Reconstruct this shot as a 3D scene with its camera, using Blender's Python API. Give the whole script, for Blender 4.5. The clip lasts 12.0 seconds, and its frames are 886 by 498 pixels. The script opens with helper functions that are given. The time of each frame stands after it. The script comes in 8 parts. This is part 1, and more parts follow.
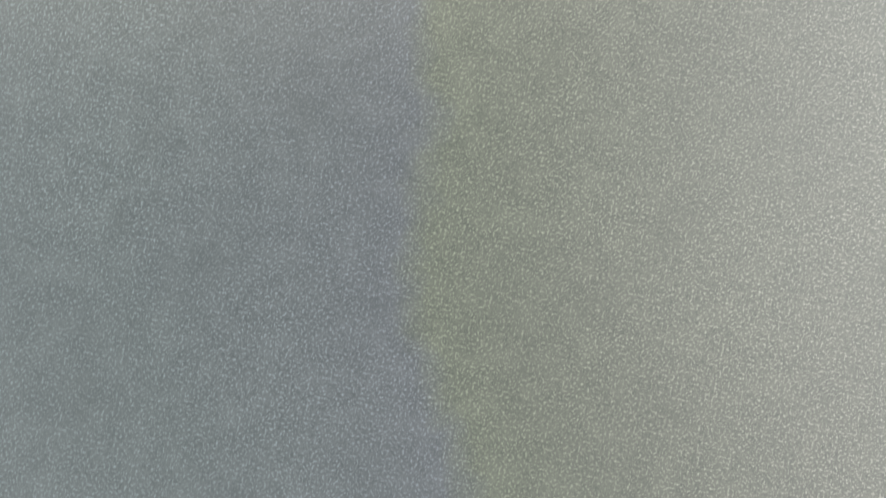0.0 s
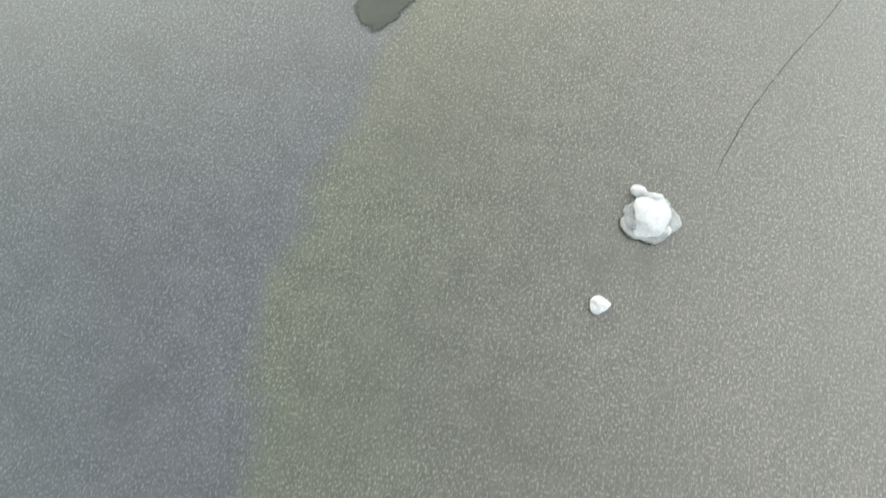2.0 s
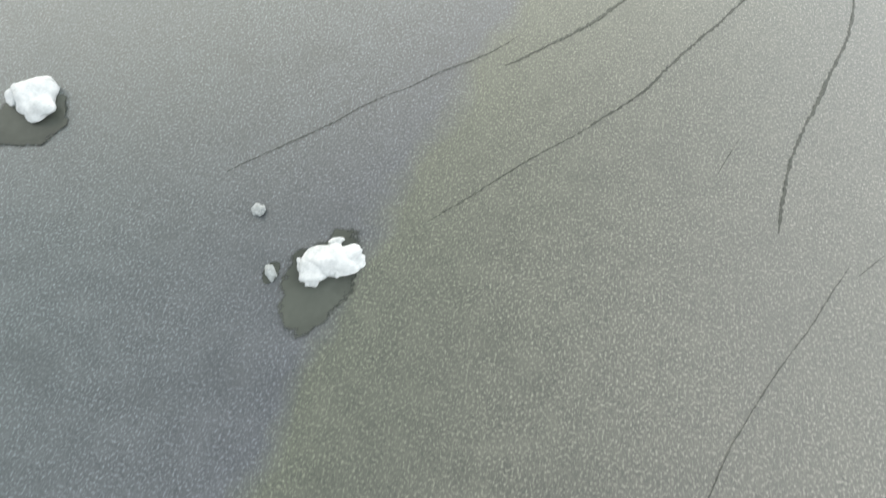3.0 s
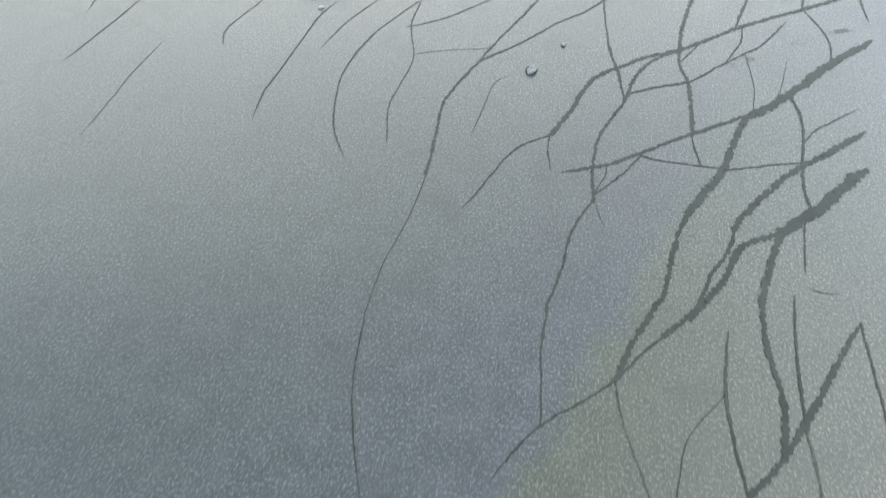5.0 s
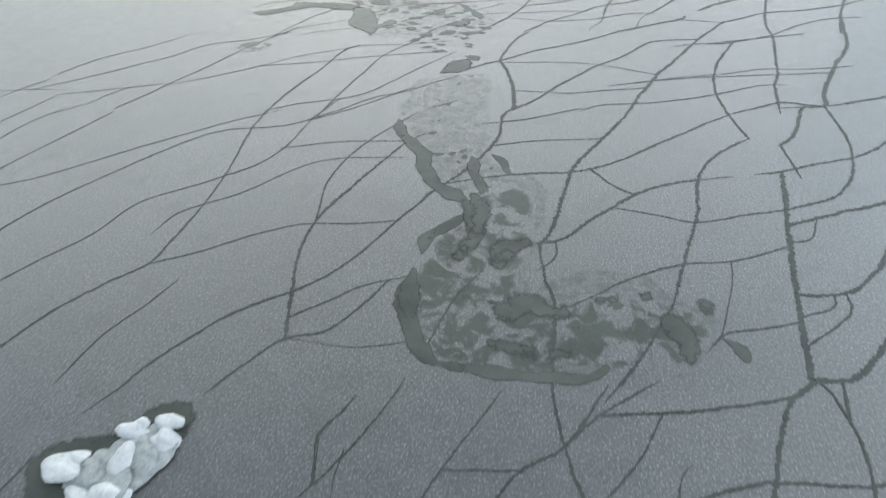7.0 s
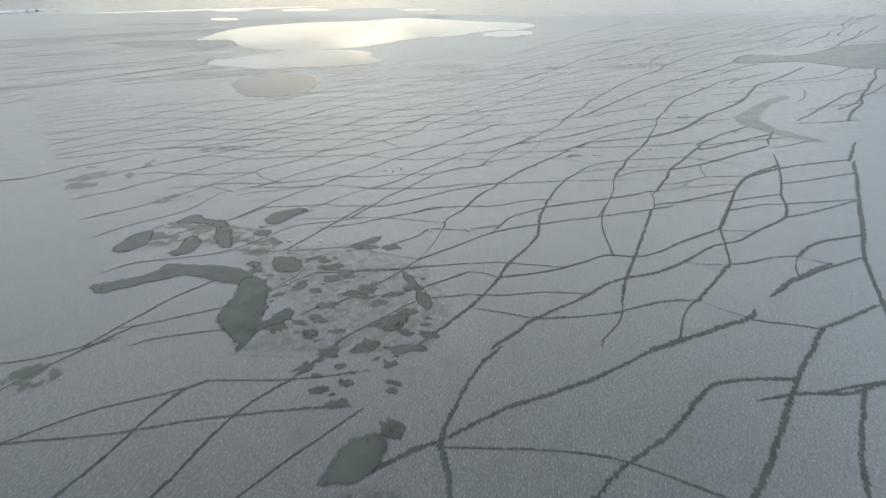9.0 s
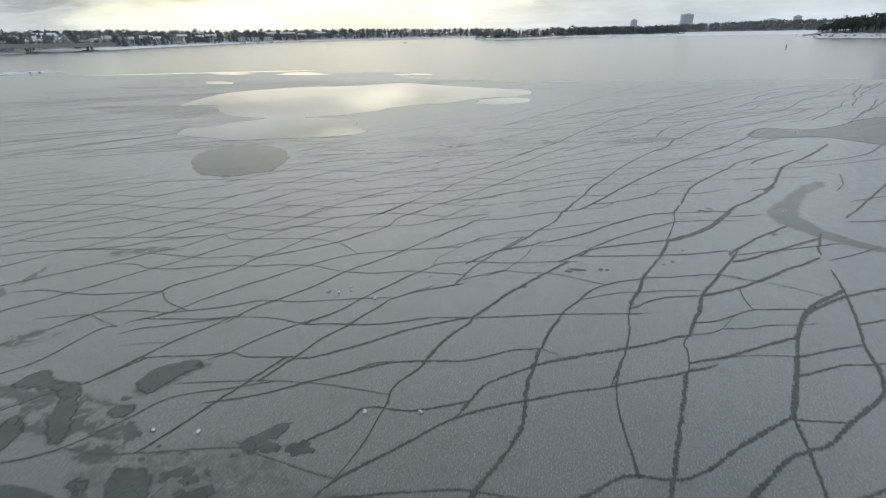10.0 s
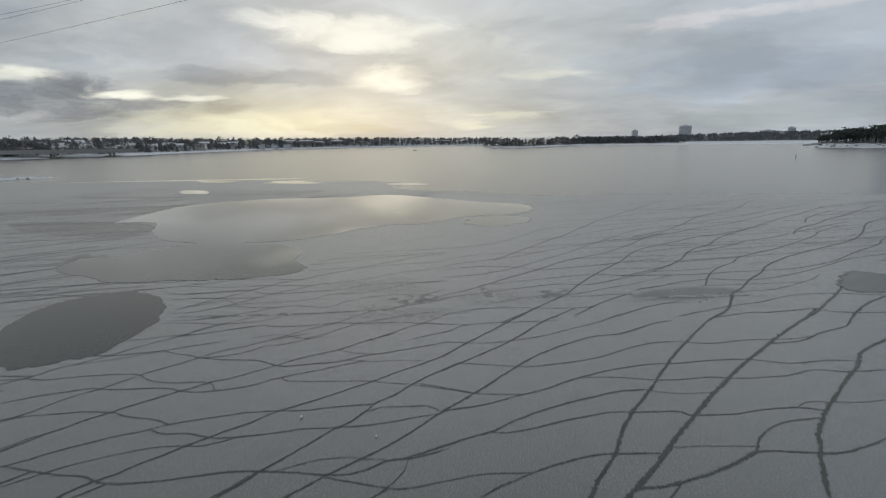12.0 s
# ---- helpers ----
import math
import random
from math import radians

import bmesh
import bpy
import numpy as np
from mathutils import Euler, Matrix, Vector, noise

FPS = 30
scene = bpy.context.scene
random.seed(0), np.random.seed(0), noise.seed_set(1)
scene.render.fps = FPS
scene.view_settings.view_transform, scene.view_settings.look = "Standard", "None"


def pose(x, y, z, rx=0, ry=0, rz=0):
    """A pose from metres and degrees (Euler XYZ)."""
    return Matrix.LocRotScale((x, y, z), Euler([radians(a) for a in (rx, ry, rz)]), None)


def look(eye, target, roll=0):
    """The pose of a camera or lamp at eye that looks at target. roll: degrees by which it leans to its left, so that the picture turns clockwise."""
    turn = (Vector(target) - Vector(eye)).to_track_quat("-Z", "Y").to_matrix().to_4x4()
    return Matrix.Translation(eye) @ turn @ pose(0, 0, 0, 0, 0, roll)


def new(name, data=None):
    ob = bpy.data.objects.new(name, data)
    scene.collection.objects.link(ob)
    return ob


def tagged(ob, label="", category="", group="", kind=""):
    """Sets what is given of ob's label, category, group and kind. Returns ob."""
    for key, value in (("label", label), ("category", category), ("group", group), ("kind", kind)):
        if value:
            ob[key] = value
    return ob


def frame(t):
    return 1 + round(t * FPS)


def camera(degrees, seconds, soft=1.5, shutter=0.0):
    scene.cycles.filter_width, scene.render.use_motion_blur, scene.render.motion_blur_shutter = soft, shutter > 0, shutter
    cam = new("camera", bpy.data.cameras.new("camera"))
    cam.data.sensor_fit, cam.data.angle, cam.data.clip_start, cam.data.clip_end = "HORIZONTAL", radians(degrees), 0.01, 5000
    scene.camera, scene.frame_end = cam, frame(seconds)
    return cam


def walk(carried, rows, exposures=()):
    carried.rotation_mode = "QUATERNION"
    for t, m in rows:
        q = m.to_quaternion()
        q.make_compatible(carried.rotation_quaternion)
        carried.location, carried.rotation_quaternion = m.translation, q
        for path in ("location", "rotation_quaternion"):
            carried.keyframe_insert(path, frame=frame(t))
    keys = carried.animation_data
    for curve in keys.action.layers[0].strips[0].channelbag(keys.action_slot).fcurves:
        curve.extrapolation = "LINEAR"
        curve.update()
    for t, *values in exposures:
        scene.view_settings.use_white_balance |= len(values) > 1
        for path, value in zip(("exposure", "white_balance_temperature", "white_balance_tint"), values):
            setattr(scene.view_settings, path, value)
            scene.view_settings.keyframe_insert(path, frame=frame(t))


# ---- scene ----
cam = camera(84.0, 12.0, 1.15, 0.2)
PATH = [
    (0, (-3.169, 9.452, 8.158), (-3.179, 9.474, 6.239), -12.9),
    (0.5, (-3.03, 11.658, 8.191), (-3.055, 11.768, 6.274), -3.9),
    (1, (-2.853, 13.933, 8.226), (-2.904, 14.15, 6.319), -4.0),
    (1.5, (-2.697, 16.307, 8.25), (-2.768, 16.619, 6.356), -3.4),
    (2, (-2.544, 18.723, 8.269), (-2.633, 19.129, 6.394), -2.7),
    (2.5, (-2.324, 21.146, 8.242), (-2.442, 21.66, 6.396), -3.3),
    (3, (-2.234, 23.693, 8.295), (-2.363, 24.296, 6.477), -2.3),
    (3.5, (-2.075, 26.316, 8.345), (-2.231, 27.007, 6.561), -2.7),
    (3.7, (-2.018, 27.382, 8.358), (-2.185, 28.108, 6.588), -2.7),
    (5.3, (-1.701, 35.86, 8.322), (-1.913, 36.987, 6.684), -1.0),
    (5.5, (-1.614, 37.022, 8.366), (-1.84, 38.186, 6.755), -1.2),
    (6, (-1.486, 40.001, 8.495), (-1.738, 41.25, 6.953), -1.2),
    (6.5, (-1.369, 43.139, 8.632), (-1.649, 44.463, 7.159), -1.4),
    (7, (-1.376, 46.302, 8.717), (-1.674, 47.705, 7.322), -1.2),
    (7.5, (-1.31, 49.469, 8.796), (-1.636, 50.953, 7.495), -1.2),
    (7.7, (-1.278, 50.747, 8.81), (-1.617, 52.264, 7.55), -1.2),
    (9.3, (-1.22, 61.489, 9.207), (-1.622, 63.213, 8.277), -1.3),
    (9.5, (-1.181, 62.929, 9.254), (-1.589, 64.673, 8.363), -1.2),
    (10, (-1.126, 66.55, 9.419), (-1.547, 68.334, 8.618), -1.0),
    (10.5, (-1.037, 70.346, 9.536), (-1.475, 72.164, 8.826), -0.9),
    (11, (-0.96, 74.312, 9.607), (-1.415, 76.159, 8.99), -0.8),
    (11.5, (-0.923, 78.441, 9.626), (-1.394, 80.314, 9.106), -0.8),
    (12, (-1.057, 82.553, 9.688), (-1.541, 84.447, 9.264), -0.7),
]
EXPOSURES = [(0, 1.79, 6750, 6.5), (3.7, 1.67, 6550, 6), (5.3, 1.5, 6050, 5.5), (6.5, 1.32, 6000, 5.2), (7.5, 1.12, 5950, 5), (9.3, 0.72, 5900, 5.5), (10.5, 0.27, 6000, 6.5), (12, -0.19, 6050, 7.5)]
walk(cam, [(t, look(eye, target, roll)) for t, eye, target, roll in PATH], EXPOSURES)


# ---- world and light ----
SUN_BEARING, SUN_HEIGHT = -23.5, 10.0          # degrees east of north, above the horizon
BAY = Vector((-1.06, 82.55, 0.0))                # point on the ice from which the shores are laid out


def at(bearing, dist, z=0.0):
    """A place by bearing (degrees, clockwise from +y) and distance from BAY."""
    a = radians(bearing - 0.5)
    return Vector((BAY.x + math.sin(a) * dist, BAY.y + math.cos(a) * dist, z))


def link(nt, a, b):
    nt.links.new(a, b)


def mathn(nt, op, a, b=None, clamp=False):
    n = nt.nodes.new("ShaderNodeMath")
    n.operation, n.use_clamp = op, clamp
    for i, v in enumerate((a, b)):
        if v is None:
            continue
        if isinstance(v, (int, float)):
            n.inputs[i].default_value = v
        else:
            link(nt, v, n.inputs[i])
    return n.outputs[0]


def mixc(nt, fac, a, b, blend="MIX"):
    n = nt.nodes.new("ShaderNodeMix")
    n.data_type, n.blend_type = "RGBA", blend
    n.clamp_factor = True
    for slot, v in ((0, fac), (6, a), (7, b)):
        if isinstance(v, (int, float)):
            n.inputs[slot].default_value = v
        elif isinstance(v, tuple):
            n.inputs[slot].default_value = (*v, 1.0) if len(v) == 3 else v
        else:
            link(nt, v, n.inputs[slot])
    return n.outputs[2]


def ramp(nt, fac, stops):
    n = nt.nodes.new("ShaderNodeValToRGB")
    el = n.color_ramp.elements
    while len(el) < len(stops):
        el.new(0.5)
    for e, (p, c) in zip(el, stops):
        e.position = p
        e.color = (c, c, c, 1.0) if isinstance(c, (int, float)) else (*c, 1.0)
    link(nt, fac, n.inputs[0])
    return n.outputs[0]


def noise_tex(nt, vec, scale, detail=3.0, rough=0.5, distortion=0.0):
    n = nt.nodes.new("ShaderNodeTexNoise")
    n.inputs["Scale"].default_value = scale
    n.inputs["Detail"].default_value = detail
    n.inputs["Roughness"].default_value = rough
    n.inputs["Distortion"].default_value = distortion
    if vec is not None:
        link(nt, vec, n.inputs["Vector"])
    return n.outputs[0]


def stretched(nt, vec, sx, sy, sz=1.0, rot=0.0):
    n = nt.nodes.new("ShaderNodeMapping")
    n.inputs["Scale"].default_value = (sx, sy, sz)
    n.inputs["Rotation"].default_value = (0, 0, radians(rot))
    link(nt, vec, n.inputs["Vector"])
    return n.outputs[0]


def build_world():
    world = bpy.data.worlds.new("winter_sky")
    scene.world = world
    world.use_nodes = True
    nt = world.node_tree
    nt.nodes.clear()
    out = nt.nodes.new("ShaderNodeOutputWorld")
    bg = nt.nodes.new("ShaderNodeBackground")
    sky = nt.nodes.new("ShaderNodeTexSky")
    sky.sky_type = "NISHITA"
    sky.sun_disc = False
    sky.sun_elevation = radians(SUN_HEIGHT)
    sky.sun_rotation = radians(SUN_BEARING)
    sky.air_density, sky.dust_density = 1.0, 2.0
    coord = nt.nodes.new("ShaderNodeTexCoord").outputs["Generated"]
    sep = nt.nodes.new("ShaderNodeSeparateXYZ")
    link(nt, coord, sep.inputs[0])
    # cloud deck: the direction cast onto a level sheet
    up = mathn(nt, "MAXIMUM", sep.outputs[2], 0.0)
    lift = mathn(nt, "ADD", up, 0.16)
    comb = nt.nodes.new("ShaderNodeCombineXYZ")
    link(nt, mathn(nt, "DIVIDE", sep.outputs[0], lift), comb.inputs[0])
    link(nt, mathn(nt, "DIVIDE", sep.outputs[1], lift), comb.inputs[1])
    deck = stretched(nt, comb.outputs[0], 0.62, 0.95, 1.0, 20)
    big = noise_tex(nt, deck, 1.25, 6.0, 0.52, 0.35)
    fine = noise_tex(nt, deck, 3.4, 5.0, 0.6, 0.2)
    mass = mathn(nt, "ADD", mathn(nt, "MULTIPLY", big, 0.75), mathn(nt, "MULTIPLY", fine, 0.25))
    cover = ramp(nt, mass, [(0.38, 0.0), (0.5, 0.5), (0.62, 1.0)])
    cloud = mixc(nt, cover, (0.38, 0.405, 0.43), (0.54, 0.55, 0.56))
    # the deck is duller overhead and behind
    high = ramp(nt, up, [(0.42, 0.0), (0.77, 1.0)])
    # bearing and height of the direction in degrees, a little stirred
    stir = noise_tex(nt, deck, 2.4, 6.0, 0.56)
    stir2 = noise_tex(nt, stretched(nt, deck, 1, 1, 1, 60), 2.6, 6.0, 0.56)
    bear = mathn(nt, "MULTIPLY", mathn(nt, "ARCTAN2", sep.outputs[0], sep.outputs[1]), 57.2958)
    bear = mathn(nt, "ADD", bear, mathn(nt, "MULTIPLY", mathn(nt, "SUBTRACT", stir, 0.465), 7.0))
    tall = mathn(nt, "MULTIPLY", mathn(nt, "ARCSINE", sep.outputs[2]), 57.2958)
    tall = mathn(nt, "ADD", tall, mathn(nt, "MULTIPLY", mathn(nt, "SUBTRACT", stir2, 0.5), 2.0))
    # heaped cloud low in the sky, in bearing and height
    puff = nt.nodes.new("ShaderNodeCombineXYZ")
    link(nt, mathn(nt, "MULTIPLY", bear, 0.07), puff.inputs[0])
    link(nt, mathn(nt, "MULTIPLY", tall, 0.19), puff.inputs[1])
    heap = noise_tex(nt, puff.outputs[0], 1.0, 6.0, 0.5, 0.3)
    bank_tone = ramp(nt, heap, [(0.36, 0.8), (0.5, 1.0), (0.56, 1.05), (0.66, 1.25)])
    low = ramp(nt, up, [(0.0, 0.55), (0.05, 1.0), (0.3, 0.75), (0.45, 0.0)])
    # sun glow behind the clouds
    sdir = Vector((math.sin(radians(SUN_BEARING)) * math.cos(radians(SUN_HEIGHT)),
                   math.cos(radians(SUN_BEARING)) * math.cos(radians(SUN_HEIGHT)), math.sin(radians(SUN_HEIGHT))))
    dot = nt.nodes.new("ShaderNodeVectorMath")
    dot.operation = "DOT_PRODUCT"
    link(nt, coord, dot.inputs[0])
    dot.inputs[1].default_value = sdir
    near = mathn(nt, "MAXIMUM", dot.outputs["Value"], 0.0)
    wide = mathn(nt, "POWER", near, 8.0)
    lit = ramp(nt, mass, [(0.4, 0.35), (0.52, 0.7), (0.64, 1.0)])
    warm = mixc(nt, mathn(nt, "MULTIPLY", mathn(nt, "MULTIPLY", wide, lit), 0.5, True), cloud, (0.70, 0.67, 0.57))
    # torn edges of the clouds
    tear = nt.nodes.new("ShaderNodeCombineXYZ")
    link(nt, mathn(nt, "MULTIPLY", bear, 0.22), tear.inputs[0])
    link(nt, mathn(nt, "MULTIPLY", tall, 0.62), tear.inputs[1])
    torn = noise_tex(nt, tear.outputs[0], 1.0, 7.0, 0.62, 0.4)

    # banks and openings of the cloud deck: bearing, height, widths, amount, colour
    def bank(base, b, h, sb, sh, k, colour):
        db = mathn(nt, "DIVIDE", mathn(nt, "SUBTRACT", bear, b), sb)
        dh = mathn(nt, "DIVIDE", mathn(nt, "SUBTRACT", tall, h), sh)
        dist = mathn(nt, "ADD", mathn(nt, "MULTIPLY", db, db), mathn(nt, "MULTIPLY", dh, dh))
        fall = mathn(nt, "POWER", 2.718, mathn(nt, "MULTIPLY", dist, -1.0))
        return mixc(nt, mathn(nt, "MULTIPLY", fall, k, True), base, colour)

    def rag(base, b, h, sb, sh, k, colour, blur=0.6):
        """A cloud or a gap in them with a torn edge."""
        db = mathn(nt, "DIVIDE", mathn(nt, "SUBTRACT", bear, b), sb * 1.25)
        dh = mathn(nt, "DIVIDE", mathn(nt, "SUBTRACT", tall, h), sh * 1.25)
        dist = mathn(nt, "ADD", mathn(nt, "MULTIPLY", db, db), mathn(nt, "MULTIPLY", dh, dh))
        body = mathn(nt, "ADD", mathn(nt, "SUBTRACT", 1.0, dist), mathn(nt, "MULTIPLY", mathn(nt, "SUBTRACT", torn, 0.5), 3.4))
        mask = nt.nodes.new("ShaderNodeMapRange")
        mask.interpolation_type = "SMOOTHSTEP"
        mask.inputs["From Min"].default_value, mask.inputs["From Max"].default_value = 0.35 - blur, 0.35 + blur
        link(nt, body, mask.inputs["Value"])
        return mixc(nt, mathn(nt, "MULTIPLY", mask.outputs[0], k, True), base, colour)

    # wide tones: low haze, and unseen higher deck brightened or dulled to grade the ice
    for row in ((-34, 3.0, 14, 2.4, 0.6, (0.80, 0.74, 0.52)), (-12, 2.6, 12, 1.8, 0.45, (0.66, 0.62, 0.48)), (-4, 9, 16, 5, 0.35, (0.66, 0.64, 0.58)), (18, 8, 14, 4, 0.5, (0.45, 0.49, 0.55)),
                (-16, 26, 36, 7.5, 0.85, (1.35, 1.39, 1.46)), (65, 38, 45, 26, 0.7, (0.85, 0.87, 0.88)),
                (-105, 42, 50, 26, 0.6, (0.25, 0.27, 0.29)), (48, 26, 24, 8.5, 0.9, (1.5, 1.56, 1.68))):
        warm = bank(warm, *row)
    white, blaze = (1.2, 1.13, 0.93), (1.35, 1.25, 1.0)
    for row in ((-13.1, 9.7, 7.4, 2.8, 0.5, (0.72, 0.70, 0.63)), (-37.2, 9.0, 11.5, 2.4, 0.8, (0.45, 0.465, 0.485)), (-50.3, 7.6, 2.5, 0.55, 0.7, (0.41, 0.43, 0.45)), (-34.2, 6.8, 8.0, 0.7, 0.8, (0.33, 0.35, 0.37)),
                (-53.2, 6.0, 2.2, 0.5, 1.0, white, 1.0), (-47.9, 4.9, 1.0, 0.5, 0.9, white), (-51.1, 4.1, 5.6, 1.7, 1.0, (0.20, 0.215, 0.24), 0.9), (-44.7, 4.0, 3.0, 0.52, 0.8, (0.28, 0.29, 0.31)),
                (-45.2, 4.8, 1.5, 0.36, 0.95, white, 1.0), (-40.0, 4.6, 2.4, 0.3, 0.8, white, 1.1), (-37.1, 3.8, 2.5, 0.56, 0.7, (0.38, 0.37, 0.33)), (-53.1, 1.6, 5.4, 0.77, 0.6, (0.39, 0.41, 0.41)),
                (-34.6, 2.1, 8.2, 1.2, 0.7, (0.90, 0.84, 0.58), 1.4), (-24.5, 1.6, 4.7, 0.49, 0.6, (0.51, 0.50, 0.38)), (-24.6, 11.4, 5.0, 1.1, 1.0, (1.25, 1.18, 1.0), 2.0), (-21.5, 10.3, 4.0, 0.7, 0.7, (0.95, 0.92, 0.80), 1.0), (-30.5, 12.4, 3.8, 0.8, 0.85, (1.05, 1.0, 0.88), 1.2),
                (-19.4, 11.7, 4.2, 1.0, 0.8, (0.95, 0.91, 0.79), 1.2), (-19.6, 6.8, 2.8, 0.8, 0.85, blaze, 2.0), (-2.3, 7.1, 3.8, 0.5, 0.7, (0.84, 0.80, 0.66), 1.1), (-6.2, 2.9, 3.6, 0.34, 0.75, (0.84, 0.80, 0.62), 1.1),
                (-10.6, 1.8, 2.4, 0.34, 0.7, (0.82, 0.78, 0.58), 1.1), (10.7, 11.2, 4.4, 0.8, 0.7, (0.79, 0.73, 0.71)), (20.0, 11.4, 4.7, 0.5, 0.5, (0.79, 0.73, 0.70)), (16.7, 6.0, 9.5, 2.0, 0.6, (0.42, 0.47, 0.54)),
                (6.5, 8.1, 6.2, 0.75, 0.4, (0.47, 0.51, 0.55)), (18.0, 2.1, 10.0, 1.04, 0.6, (0.45, 0.48, 0.47))):
        warm = rag(warm, *row)
    warm = mixc(nt, low, warm, mixc(nt, 1.0, warm, bank_tone, "MULTIPLY"))
    warm = mixc(nt, mathn(nt, "MULTIPLY", high, 0.85), warm, (0.118, 0.129, 0.140))
    # unseen bright sky high on the right-hand shore's side, added to brighten the ice
    warm = bank(warm, 75, 48, 45, 22, 0.7, (0.8, 0.82, 0.82))
    add = nt.nodes.new("ShaderNodeMix")
    add.data_type, add.blend_type = "RGBA", "ADD"
    add.inputs[0].default_value = 0.004
    link(nt, warm, add.inputs[6])
    link(nt, sky.outputs[0], add.inputs[7])
    link(nt, add.outputs[2], bg.inputs[0])
    bg.inputs[1].default_value = 1.0
    link(nt, bg.outputs[0], out.inputs[0])
    sun = bpy.data.lights.new("sun", "SUN")
    sun.energy, sun.angle, sun.color = 0.5, radians(100), (1.0, 0.9, 0.72)
    lamp = new("sun", sun)
    lamp.matrix_world = look(sdir * 100, (0, 0, 0))


build_world()


# ---- materials ----
def material(name):
    m = bpy.data.materials.new(name)
    m.use_nodes = True
    nt = m.node_tree
    nt.nodes.clear()
    out = nt.nodes.new("ShaderNodeOutputMaterial")
    bsdf = nt.nodes.new("ShaderNodeBsdfPrincipled")
    link(nt, bsdf.outputs[0], out.inputs[0])
    return m, nt, bsdf


def place(nt):
    return nt.nodes.new("ShaderNodeNewGeometry").outputs["Position"]


def bump(nt, bsdf, height, strength, distance):
    b = nt.nodes.new("ShaderNodeBump")
    b.inputs["Strength"].default_value = strength
    b.inputs["Distance"].default_value = distance
    link(nt, height, b.inputs["Height"])
    link(nt, b.outputs[0], bsdf.inputs["Normal"])


def plain(name, colour, rough=0.7, vary=0.25, scale=1.0, spec=0.5, metal=0.0):
    """A matt surface whose tone drifts at two scales."""
    m, nt, bsdf = material(name)
    p = place(nt)
    tone = mathn(nt, "ADD", mathn(nt, "MULTIPLY", noise_tex(nt, p, scale, 4), 0.6),
                 mathn(nt, "MULTIPLY", noise_tex(nt, p, scale * 9, 3), 0.4))
    dark = tuple(c * (1 - vary) for c in colour)
    light = tuple(min(1, c * (1 + vary)) for c in colour)
    link(nt, mixc(nt, ramp(nt, tone, [(0.3, 0.0), (0.7, 1.0)]), dark, light), bsdf.inputs["Base Color"])
    bsdf.inputs["Roughness"].default_value = rough
    bsdf.inputs["Specular IOR Level"].default_value = spec
    bsdf.inputs["Metallic"].default_value = metal
    return m


RIME_IOR = 2.05


